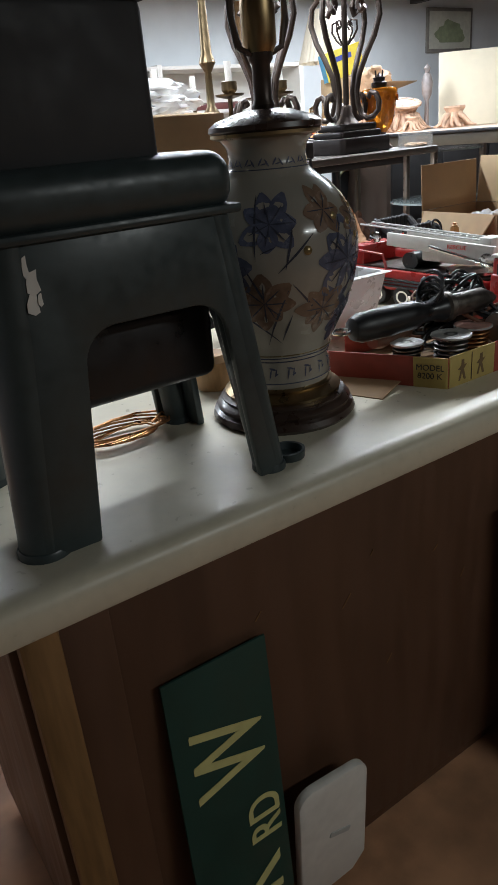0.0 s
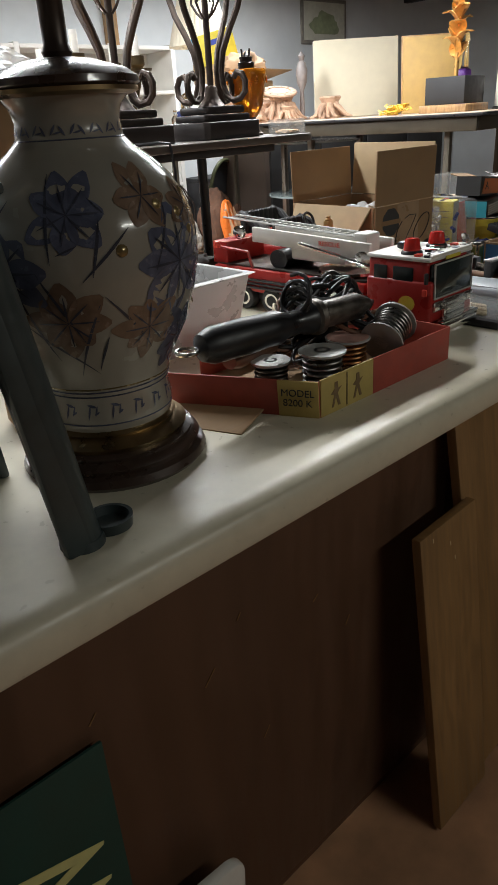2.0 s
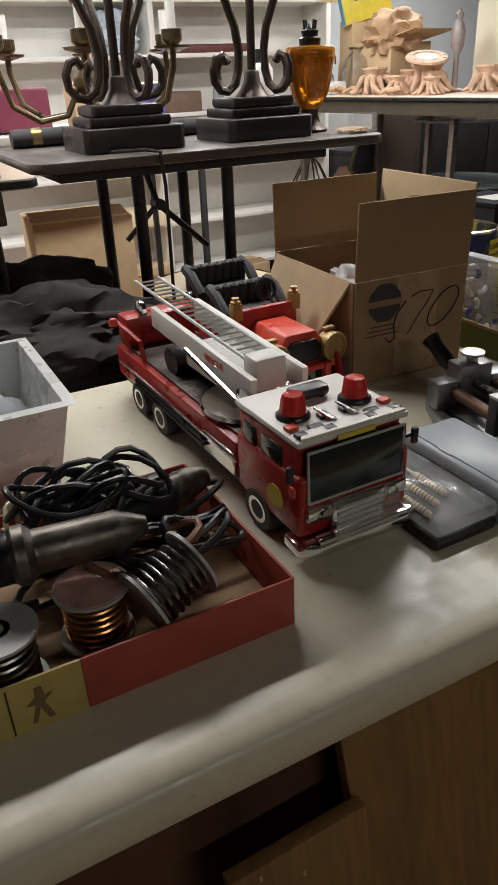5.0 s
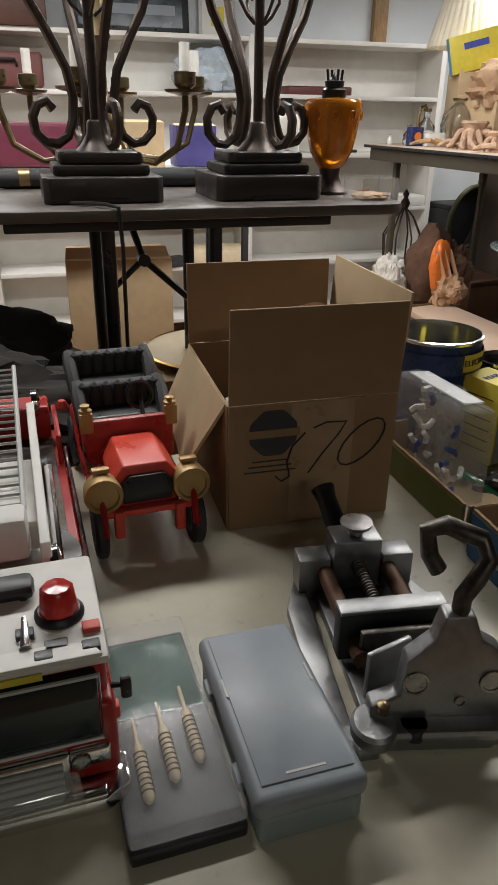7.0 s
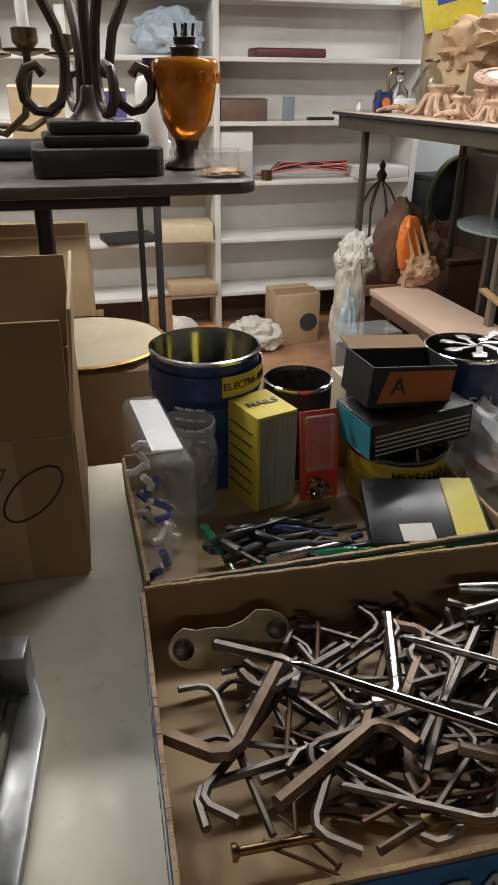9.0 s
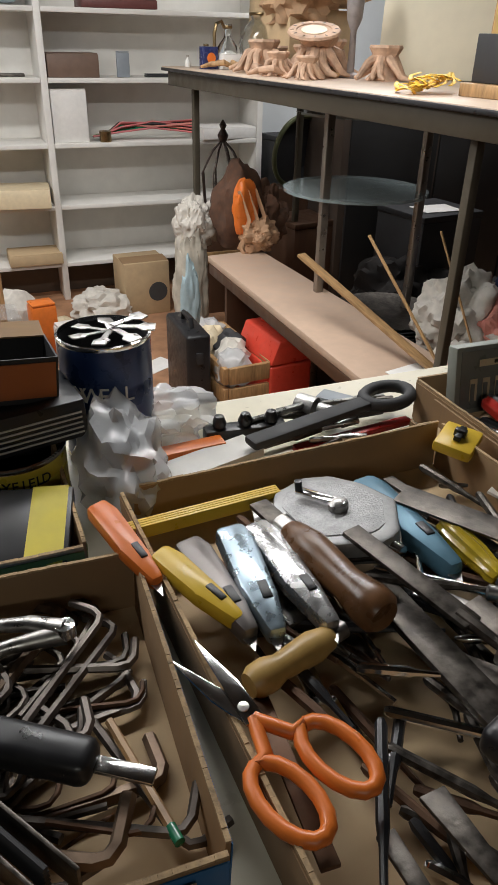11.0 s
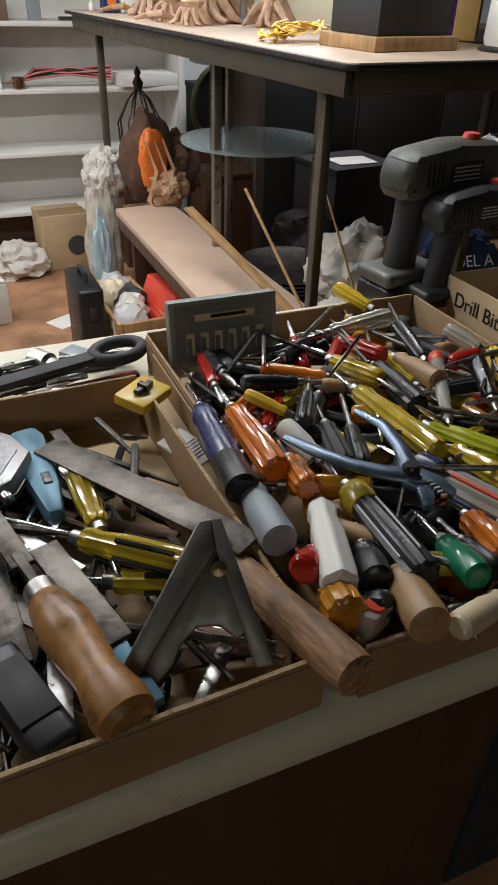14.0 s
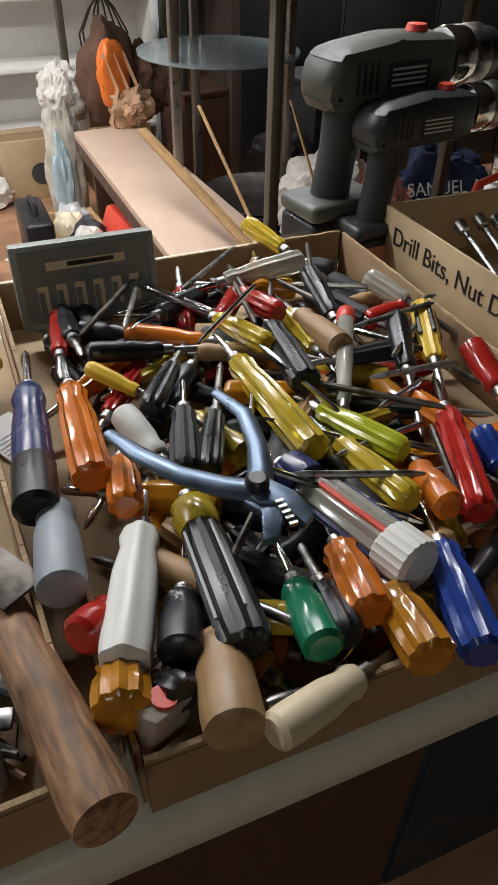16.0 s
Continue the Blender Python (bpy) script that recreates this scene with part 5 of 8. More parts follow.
# grey bit case standing at the back of the tray
o = thing("bit_case", "grey plastic bit set case with pale labels standing upright", "bit case", T(1.955, 0.545, 0.03, -10, 0, -1))
part("shell", box(0.155, 0.02, 0.092, T(), 0.003), mat("grey_green_case", (0.27, 0.29, 0.26), 0.4, 0, 0.1, 40), o)
part("window", box(0.14, 0.001, 0.078, T(0, -0.0108, 0.008), 0), mat("grey_sheet", (0.2, 0.21, 0.2), 0.3), o)
part("long_label", box(0.085, 0.001, 0.009, T(0, -0.0118, 0.064), 0), CREAM, o)
part("long_bit", tube([(-0.02, -0.0125, 0.069), (0.03, -0.0125, 0.069)], 0.0025, 6), DARKSTEEL, o)
for k in range(6):
    sl = part("slot", box(0.011, 0.001, 0.03, T(-0.05 + 0.02 * k, -0.0118, 0.018), 0), CREAM, o)
    part("bit", box(0.006, 0.002, 0.024, T(-0.052 + 0.02 * k, -0.0124, 0.018), 0), MATS["grey_sheet"], sl)

# ---- tool tray ----
def bar(name, label, cat, a, b, w, h, m, taper=1.0, group=""):
    q, n = aim(a, b)
    o = thing(name, label, cat, q, group)
    part("blade", prism([(-w / 2, 0), (w / 2, 0), (w / 2 * taper, n), (-w / 2 * taper, n)], h, T(0, h / 2, 0, 90, 0, 0) @ T(0, 0, 0), min(h * 0.2, 0.001)), m, o)
    return o


def turned_handle(a, b, r, m, name, label, cat, blade=0.0, bw=0.02):
    q, n = aim(a, b)
    o = thing(name, label, cat, q)
    part("handle", lathe([(r * 0.72, 0), (r * 1.0, 0.006), (r * 1.05, 0.018), (r * 0.8, n * 0.35), (r * 0.95, n * 0.62), (r, n * 0.75), (r * 0.75, n * 0.95), (r * 0.55, n), (0, n)], 28), m, o)
    part("ferrule", lathe([(r * 0.6, n - 0.003), (r * 0.6, n + 0.012), (0, n + 0.012)], 18), STEEL, o)
    if blade:
        part("tang", tube([(0, 0, n + 0.008), (0, 0, n + blade * 0.4)], [r * 0.2, r * 0.28], 8), DARKSTEEL, o)
        part("blade", box(bw, 0.005, blade, T(0, 0, n + blade * 0.3), 0.001), DARKSTEEL, o)
    return o


TURNED = mat("turned_beech", (0.40, 0.19, 0.06), 0.33, 0, 0.5, 70, 0.1, dirt=0.7)
REEL = mat("reel_grey", (0.36, 0.36, 0.36), 0.4, 0.5, 0.12, 150, 0.25)
o = thing("chalk_line_reel", "grey diamond-shaped metal chalk line reel with a folding crank", "chalk reel", T(1.607, 0.372, 0.04, 6, 4, -160))
dia = [(0.0, 0.082), (-0.012, 0.08), (-0.05, 0.045), (-0.052, 0.0), (-0.042, -0.035), (-0.02, -0.055), (0.02, -0.055), (0.042, -0.035), (0.052, 0.0), (0.05, 0.045), (0.012, 0.08)]
part("shell", prism(dia, 0.026, T(), 0.004), REEL, o)
part("seam", prism([(x * 1.03, y * 1.03) for x, y in dia], 0.004, T(0, 0, 0.006), 0.001), DARKSTEEL, o)
part("face_plate", prism([(x * 0.8, y * 0.8) for x, y in dia], 0.001, T(0, 0, 0.0262), 0.0003), mat("knurled_face", (0.42, 0.42, 0.42), 0.5, 0.6, 0.25, 500, 0.6), o)
ck = part("crank", box(0.01, 0.055, 0.004, T(0.004, -0.004, 0.032, 0, 0, 12), 0.001), CHROME, o)
part("hub", lathe([(0.01, 0.026), (0.01, 0.034), (0.005, 0.037), (0, 0.037)], 16, T(0, 0.015, 0)), STEEL, ck)
part("knob", lathe([(0.004, 0), (0.004, 0.012), (0, 0.013)], 12, T(0.01, -0.028, 0.034)), BLACK, ck)
part("nozzle", lathe([(0.008, 0), (0.006, 0.012), (0, 0.013)], 12, T(0, 0.08, 0.013, -90, 0, 0)), CHROME, o)


def knife(a, b, w, h, m, label):
    q, n = aim(a, b)
    o = thing("utility_knife", label, "utility knife", q, "utility knives")
    part("body", prism([(-w * 0.5, 0.004), (w * 0.3, 0), (w * 0.5, 0.02), (w * 0.42, n * 0.7), (w * 0.25, n), (-w * 0.2, n), (-w * 0.45, n * 0.6)], h, T(0, h / 2, 0, 90, 0, 0), h * 0.28), m, o)
    part("screw", lathe([(0.005, 0), (0.005, 0.001), (0, 0.001)], 12, T(0, -h / 2 - 0.0002, n * 0.45, 90, 0, 0)), DARKSTEEL, o)
    part("slider", box(w * 0.25, 0.003, 0.02, T(w * 0.1, h / 2, n * 0.6), 0.001), BLACK, o)
    part("blade", prism([(0, 0), (w * 0.4, 0), (w * 0.1, 0.016)], 0.0008, T(-w * 0.2, 0, n - 0.002, 90, 0, 0)), STEEL, o)


SILV = mat("silver_knife", (0.5, 0.5, 0.5), 0.25, 0.85, 0.15, 60, 0.05, dirt=0.3)
knife((1.503, 0.372, 0.062), (1.492, 0.238, 0.055), 0.034, 0.02, mat("blue_grey_metal", (0.32, 0.40, 0.46), 0.3, 0.8, 0.15, 60), "blue-grey metal utility knife lying in a tray")
knife((1.528, 0.372, 0.06), (1.535, 0.228, 0.058), 0.032, 0.018, SILV, "silver metal utility knife lying in a tray")
knife((1.462, 0.375, 0.055), (1.474, 0.248, 0.052), 0.032, 0.02, mat("dark_bronze_knife", (0.2, 0.18, 0.17), 0.4, 0.7, 0.2, 60), "dull bronze utility knife lying in a tray")
knife((1.668, 0.415, 0.05), (1.673, 0.255, 0.052), 0.036, 0.024, TEAL, "slate blue plastic utility knife lying in a tray")
knife((1.43, 0.36, 0.064), (1.47, 0.262, 0.055), 0.026, 0.018, YELLOW, "yellow plastic snap-off knife lying in a tray")
knife((1.392, 0.438, 0.072), (1.42, 0.325, 0.06), 0.026, 0.016, ORANGE, "orange plastic knife propped on a tray rim")
turned_handle((1.578, 0.222, 0.062), (1.553, 0.352, 0.062), 0.019, mat("dark_turned_wood", (0.16, 0.075, 0.03), 0.3, 0, 0.5, 50, 0.05), "file", "old file with a dark turned wooden handle", "file", 0.04)
turned_handle((1.68, 0.012, 0.062), (1.646, 0.146, 0.066), 0.022, TURNED, "wood_rasp", "wood rasp with a worn beech handle", "rasp", 0.14, 0.02)
bar("flat_file", "flat dark steel file lying in a tray", "file", (1.602, 0.29, 0.045), (1.614, 0.10, 0.048), 0.032, 0.007, DARKSTEEL, 0.9, "files")
bar("flat_file", "short flat steel file lying in a tray", "file", (1.655, 0.215, 0.058), (1.69, 0.09, 0.055), 0.026, 0.006, DARKSTEEL, 1.0, "files")
bar("cold_chisel", "blue painted steel chisel bar lying in a tray", "chisel", (1.664, 0.215, 0.05), (1.702, 0.03, 0.05), 0.014, 0.01, TEAL)
bar("square_blade", "dark steel rule blade of a combination square", "steel rule", (1.684, 0.367, 0.064), (1.822, 0.142, 0.068), 0.034, 0.0025, DARKSTEEL)
o = thing("combination_square", "cast metal combination square head leaning in a tray", "combination square", T(1.752, 0.068, 0.062, 42, -6, -14))
SQG = mat("square_grey", (0.2, 0.19, 0.17), 0.5, 0.6, 0.2, 80, 0.15)
part("head", prism([(-0.075, -0.03), (-0.058, -0.03), (0.018, 0.06), (0.018, 0.084), (0.008, 0.084)], 0.018, T(), 0.002), SQG, o)
part("face_bar", prism([(0.018, 0.06), (0.018, 0.084), (0.026, 0.084), (0.048, -0.03), (0.034, -0.03)], 0.018, T(), 0.002), SQG, o)
part("web_plate", prism([(-0.055, -0.026), (0.016, 0.06), (0.026, 0.05), (0.036, 0.0), (0.024, -0.008), (0.012, 0.004), (-0.004, 0.006), (-0.018, -0.004), (-0.026, -0.018), (-0.038, -0.028)], 0.011, T(0, 0, 0.003), 0.002), SQG, o)
part("level", lathe([(0.006, -0.02), (0.006, 0.02)], 14, T(0.008, 0.04, 0.008, 0, 90, -40)), STEEL, o)
part("clamp_nut", lathe([(0.006, 0), (0.006, 0.012), (0, 0.013)], 12, T(0.018, 0.045, 0.016)), BRASS, o)
hm = thing("hammer_shaft", "thick worn wooden tool shaft resting across a tray rim", "wooden shaft", aim((1.786, 0.26, 0.028), (1.836, -0.012, 0.070))[0])
part("shaft", lathe([(0.012, 0), (0.015, 0.02), (0.017, 0.18), (0.0185, 0.27), (0.017, 0.282), (0, 0.284)], 24), mat("weathered_shaft", (0.36, 0.2, 0.10), 0.65, 0, 0.6, 80, 0.35, stretch=(3, 3, 0.5), dirt=0.75), hm)
screwdriver((1.705, 0.32, 0.052), (1.708, 0.235, 0.05), YELA, 0.0135, "flute", 0.06)
screwdriver((1.765, 0.146, 0.06), (1.688, 0.218, 0.055), YELA, 0.0145, "stripe", 0.09)
screwdriver((1.775, 0.135, 0.045), (1.705, 0.17, 0.04), YELA, 0.0135, "stripe", 0.06)
turned_handle((1.455, 0.205, 0.052), (1.535, 0.228, 0.052), 0.013, mat("yellow_beech", (0.5, 0.32, 0.1), 0.4, 0, 0.25, 50), "tack_hammer", "small hammer with a yellow wooden handle", "hammer")
o = thing("scissors", "steel scissors with bright orange plastic handles", "scissors", T(1.44, 0.178, 0.064, 4, 0, -70))
for s in (-1, 1):
    part("blade", prism([(-0.07, s * 0.012), (0.012, -s * 0.008), (0.014, s * 0.006), (-0.02, s * 0.012)], 0.002, T(0, 0, 0.001 * s), 0.0003), CHROME, o)
    part("handle", tube([(0.01, 0, 0), (0.035, s * 0.012, 0)] + [(0.066 + 0.03 * math.cos(a), s * (0.022 + 0.016 * math.sin(a)), 0) for a in [math.pi + i * math.pi / 8 for i in range(17)]], 0.0052, 10), ORANGE, o, "orange plastic loop handle")
part("pivot", lathe([(0.005, 0), (0.004, 0.004), (0, 0.0045)], 12), STEEL, o)
o = thing("folding_rule", "yellow wooden folding rule lying along a tray", "folding rule", T(1.495, 0.425, 0.045, 0, 0, 4))
for k in range(4):
    part("slat", box(0.16, 0.003, 0.014, T(0, -0.0035 * k, 0), 0.0005), YELLOW, o)
bar("putty_knife", "flat steel putty blade lying in a tray", "putty knife", (1.54, 0.41, 0.05), (1.578, 0.40, 0.052), 0.05, 0.002, STEEL, 1.2)
o = thing("block_plane", "black plastic sanding block lying in a tray", "sanding block", aim((1.6, 0.115, 0.05), (1.632, 0.02, 0.05))[0])
part("body", box(0.036, 0.026, 0.105, T(), 0.008, 3), BLACK, o)
part("plate", box(0.03, 0.002, 0.06, T(0, 0.0136, 0.02), 0.0006), BLACKM, o)
# filler tools at the bottom of the tray
rng = random.Random(23)
for i in range(120):
    a = rng.gauss(-1.25, 0.45)
    n = rng.uniform(0.06, 0.16)
    x, y, z = rng.uniform(1.46, 1.785), rng.uniform(0.06, 0.43), rng.uniform(0.012, 0.05)
    x2, y2 = min(max(x + math.cos(a) * n, 1.452), 1.802), max(y + math.sin(a) * n, 0.03)
    if i % 5 == 0:
        bar("flat_file", "thin steel file lying among tools", "file", (x, y, z), (x2, y2, z + 0.006), rng.uniform(0.012, 0.024), 0.004, (DARKSTEEL, STEEL, RUST)[i % 3], rng.uniform(0.5, 1), "files")
    else:
        q, n = aim((x, y, z), (x2, y2, z + rng.uniform(-0.008, 0.012)))
        o = thing("punch", "slim steel punch lying among tools", "punch", q, "punches and drills in the tray")
        part("shank", lathe([(0.003, 0), (0.0045, 0.004), (0.0045, n * 0.55), (0.0028, n * 0.65), (0.0022, n), (0, n)], 8), (STEEL, DARKSTEEL, CHROME, RUST, BLACK)[i % 5], o)
# strip between the trays
o = thing("cardboard_strip", "narrow folded cardboard tray wedged between two boxes", "tray", T(1.838, 0.30, 0))
part("bottom", box(0.034, 0.5, 0.003, T(0, 0, 0.02), 0), CARDL, o)
part("side", box(0.003, 0.5, 0.055, T(0.0165, 0, 0), 0), CARD, o)
part("side", box(0.003, 0.5, 0.03, T(-0.0165, 0, 0), 0), CARD, o)
o = thing("stud_finder", "yellow plastic gauge with a black slider", "gauge", T(1.81, 0.443, 0.052, 6, 0, 38))
part("body", box(0.06, 0.045, 0.014, T(), 0.004), YELLOW, o)
part("slider", box(0.03, 0.008, 0.006, T(0, 0, 0.0145), 0.001), BLACK, o)
part("knob", box(0.008, 0.014, 0.009, T(0, 0, 0.0145), 0.001), BLACK, o)
o = thing("blade_packet", "white printed card packet lying in a strip tray", "packet", T(1.838, 0.36, 0.026, 8, 0, 30))
part("card", box(0.04, 0.06, 0.003, T(), 0), PAPER, o)
for k in range(6):
    part("print", box(0.034, 0.0014, 0.0004, T(0, -0.02 + 0.005 * k, 0.0032), 0), BLACK, o)
# behind the tool tray
o = thing("adjustable_wrench", "long black adjustable wrench with a round head", "wrench", aim((1.60, 0.565, 0.03), (1.87, 0.62, 0.04))[0])
part("handle", box(0.026, 0.012, 0.20, T(), 0.004), BLACKM, o)
part("head", tube([(0.026 * math.cos(a), 0, 0.225 + 0.036 * math.sin(a)) for a in [i * math.pi / 9 for i in range(19)]], 0.009, 10), BLACKM, o)
o = thing("plastic_clip_bar", "blue-black plastic bar with three rounded teeth", "clip", T(1.62, 0.63, 0.0, 0, 0, -7))
part("bar", box(0.11, 0.025, 0.02, T(), 0.004), BLACK, o)
for k in range(3):
    part("tooth", lathe([(0.008, 0), (0.01, 0.006), (0.006, 0.016), (0, 0.018)], 12, T(-0.035 + 0.035 * k, 0, 0.02)), BLACK, o)
o = thing("socket_adapter", "brushed steel socket adapter lying on the counter", "socket", aim((1.745, 0.615, 0.018), (1.705, 0.672, 0.018))[0])
part("body", lathe([(0.012, 0), (0.012, 0.025), (0.017, 0.03), (0.017, 0.058), (0.012, 0.06), (0, 0.06)], 24), STEEL, o)
bar("stone_block", "grey oiled sharpening stone lying on the counter", "stone", (1.76, 0.69, 0.008), (1.80, 0.64, 0.008), 0.03, 0.016, GREY)
bar("paint_stirrer", "white plastic strip printed with squares on the counter", "ruler", (1.46, 0.545, 0.012), (1.615, 0.588, 0.012), 0.045, 0.012, WHITEP)
bar("hacksaw_handle", "orange plastic grip lying on the counter", "handle", (1.45, 0.60, 0.01), (1.58, 0.605, 0.012), 0.022, 0.016, ORANGE)
bar("red_file_handle", "red painted steel bar lying on the counter", "bar", (1.66, 0.56, 0.012), (1.84, 0.58, 0.012), 0.014, 0.008, RED)
solid("plastic_bag", blob(0.13, 0.09, 0.06, 0.4, 8, 2), FILM, "crumpled clear plastic bag on the counter", "plastic bag", T(1.52, 0.67, 0))
solid("plastic_bag", blob(0.09, 0.17, 0.10, 0.35, 7, 9), FILM, "crumpled milky plastic bag between trays", "plastic bag", T(1.44, 0.55, 0))
rng = random.Random(5)
for i in range(16):
    a, n = rng.uniform(-0.5, 0.6), rng.uniform(0.04, 0.1)
    x, y = rng.uniform(1.62, 1.8), rng.uniform(0.52, 0.66)
    q, n = aim((x, y, 0.008 + 0.001 * i), (x + n * math.cos(a), y + n * math.sin(a) * 0.5, 0.01 + 0.001 * i))
    o = thing("drill_bit", "small dark steel drill bit on the counter", "drill bit", q, "loose bits on the counter")
    part("shank", lathe([(0.003, 0), (0.004, 0.003), (0.004, n * 0.5), (0.006, n * 0.55), (0.005, n), (0, n)], 8), (STEEL, DARKSTEEL, BLACK)[i % 3], o)

# ---- hex keys ----
rng = random.Random(7)
KEYST = mat("old_key_steel", (0.15, 0.13, 0.115), 0.4, 0.8, 0.45, 70, 0.2, dirt=0.7)
KEYBR = mat("brown_key_steel", (0.19, 0.135, 0.095), 0.45, 0.7, 0.45, 70, 0.2, dirt=0.6)
protos = []
for k, (lo, sh, r) in enumerate(((0.085, 0.028, 0.0028), (0.12, 0.034, 0.0038), (0.065, 0.02, 0.0022), (0.14, 0.042, 0.0056), (0.105, 0.028, 0.0033))):
    me = mesh_of("key", tube([(0, 0, 0), (lo - 0.012, 0, 0), (lo - 0.004, 0.003, 0), (lo, 0.011, 0), (lo, sh, 0)], r, 6), (KEYST, KEYST, RUST, KEYBR, DARKSTEEL)[k])
    protos.append((me, lo))
for i in range(105):
    me, lo = protos[rng.choice((0, 0, 1, 1, 2, 3, 4))]
    a = rng.uniform(0, 360) if i % 2 else rng.gauss(15, 25)
    x, y = rng.uniform(1.04, 1.35), rng.uniform(0.15, 0.335)
    c, s = math.cos(radians(a)), math.sin(radians(a))
    x, y = min(max(x, 1.0 + max(0, -c) * lo), 1.385 - max(0, c) * lo), min(max(y, 0.128 + max(0, -s) * lo), 0.358 - max(0, s) * lo)
    k = new("hex_key", me)
    k.matrix_world = T(x, y, 0.008 + 0.022 * (i / 105) + rng.uniform(0, 0.004), rng.uniform(-8, 8), rng.uniform(-5, 5), a)
    tagged(k, "old steel L-shaped hex key lying in a tray", "hex key", "hex keys in the tray")
for x, y, a, r, lo, sh, m in ((1.086, 0.292, 232, 0.0068, 0.095, 0.052, KEYBR), (1.04, 0.33, 330, 0.005, 0.075, 0.03, KEYST), (1.05, 0.175, 28, 0.0062, 0.11, 0.034, KEYBR), (1.19, 0.185, -28, 0.0055, 0.07, 0.03, KEYBR), (1.15, 0.30, 200, 0.0045, 0.09, 0.03, KEYST), (1.20, 0.33, 250, 0.004, 0.1, 0.02, STEEL)):
    k = new("hex_key", mesh_of("key", tube([(0, 0, 0), (lo - 0.014, 0, 0), (lo - 0.005, -0.004, 0), (lo, -0.014, 0), (lo, -sh, 0)], r, 6), m))
    k.matrix_world = T(x, y, 0.040, 0, 2, a)
    tagged(k, "thick worn steel hex key lying on smaller ones", "hex key", "hex keys in the tray")
o = thing("machine_screw", "long plated screw lying on cardboard", "screw", aim((1.016, 0.162, 0.02), (1.087, 0.158, 0.02))[0])
part("shank", lathe([(0.006, 0), (0.006, 0.003), (0.0032, 0.005), (0.0032, 0.065), (0, 0.07)], 12), BRASS, o)
for dx, dy, a in ((0.0, 0.0, 200), (0.0, 0.0, 90), (0.0, 0.0, -20)):
    if a == 200:
        o = thing("y_wrench", "three-armed brass-tipped key lying on cardboard", "key", T(1.15, 0.148, 0.026))
    part("arm", tube([(0, 0, 0), (0.045 * math.cos(radians(a)), 0.035 * math.sin(radians(a)), 0)], 0.0035, 8), KEYBR, o)
part("hub", lathe([(0.006, -0.004), (0.007, 0.004), (0, 0.006)], 12), BRASS, o)
q, n = aim((1.091, 0.284, 0.052), (1.262, 0.152, 0.05))
o = thing("steel_rod", "long bright steel rod with a copper tip", "rod", q)
part("rod", lathe([(0.0015, 0), (0.0045, 0.012), (0.0045, n), (0, n)], 12), CHROME, o)
part("tip", lathe([(0.005, n - 0.012), (0.005, n + 0.004), (0.002, n + 0.008), (0, n + 0.008)], 12), COPPER, o)
o = thing("hex_key_set", "folding set of black hex keys in a steel holder", "hex key set", aim((1.238, 0.212, 0.05), (1.306, 0.112, 0.048))[0] @ T(0, 0, 0, 0, 0, 90))
part("side_plate", prism([(-0.014, 0), (0.014, 0), (0.012, 0.125), (-0.012, 0.125)], 0.003, T(0, 0.012, 0, 90, 0, 0), 0.001), DARKSTEEL, o)
part("side_plate", prism([(-0.014, 0), (0.014, 0), (0.012, 0.125), (-0.012, 0.125)], 0.003, T(0, -0.009, 0, 90, 0, 0), 0.001), DARKSTEEL, o)
for k in range(6):
    part("key", tube([(-0.011 + 0.0045 * k, 0.0, 0.006), (-0.01 + 0.0042 * k, 0.0, 0.11)], 0.0022, 6), BLACKM, o)
part("rivet", lathe([(0.006, -0.014), (0.006, 0.014)], 14, T(0, 0, 0.008, 90, 0, 0)), CHROME, o)
o = thing("hex_driver_set", "black plastic grip of a hex driver set", "hex key set", aim((1.268, 0.228, 0.056), (1.340, 0.181, 0.052))[0])
part("grip", box(0.03, 0.024, 0.085, T(), 0.009, 3), BLACK, o)
part("blade", lathe([(0.0012, -0.095), (0.0028, -0.085), (0.0032, 0.002), (0, 0.003)], 10), STEEL, o)
part("lever", box(0.012, 0.004, 0.04, T(0, 0, 0.085), 0.001), CHROME, o)
o = thing("spoke_wrench", "long bone-shaped bicycle multi-spanner of dull brass", "spanner", T(1.055, 0.338, 0.036, 55, 0, 4))
pts = []
for i in range(24):
    a = 2 * math.pi * i / 24
    x = 0.055 * math.cos(a)
    pts.append((x, (0.017 - 0.007 * (1 - abs(math.cos(a))) ** 2) * math.sin(a) * (1.5 if abs(math.cos(a)) > 0.5 else 1.0)))
part("plate", prism(pts, 0.004, T(), 0.001), mat("dull_brass_plate", (0.42, 0.33, 0.2), 0.45, 0.6, 0.15, 60), o)
for s in (-1, 1):
    part("boss", lathe([(0.009, 0), (0.009, 0.008), (0.005, 0.01), (0, 0.01)], 14, T(s * 0.042, 0, 0)), DARKSTEEL, o)
o = thing("pencil", "short wooden pencil stub lying in a tray", "pencil", aim((1.357, 0.235, 0.022), (1.378, 0.123, 0.032))[0])
part("shaft", lathe([(0.0035, 0), (0.0035, 0.105), (0, 0.106)], 6), TANWOOD, o)
part("end", lathe([(0.0037, 0.1), (0.0037, 0.113), (0, 0.114)], 12), GREENA, o)
o = thing("combination_pliers", "old grey steel pliers lying at the back of a tray", "pliers", T(1.312, 0.322, 0.045, 0, 0, -22))
part("handle", tube([(-0.04, 0.005, 0), (0, 0.008, 0.002), (0.03, 0.0, 0.004)], [0.005, 0.007, 0.009], 10), STEEL, o)
part("handle", tube([(-0.04, -0.03, 0), (-0.01, -0.015, 0), (0.03, 0.0, 0)], [0.005, 0.006, 0.009], 10), STEEL, o)
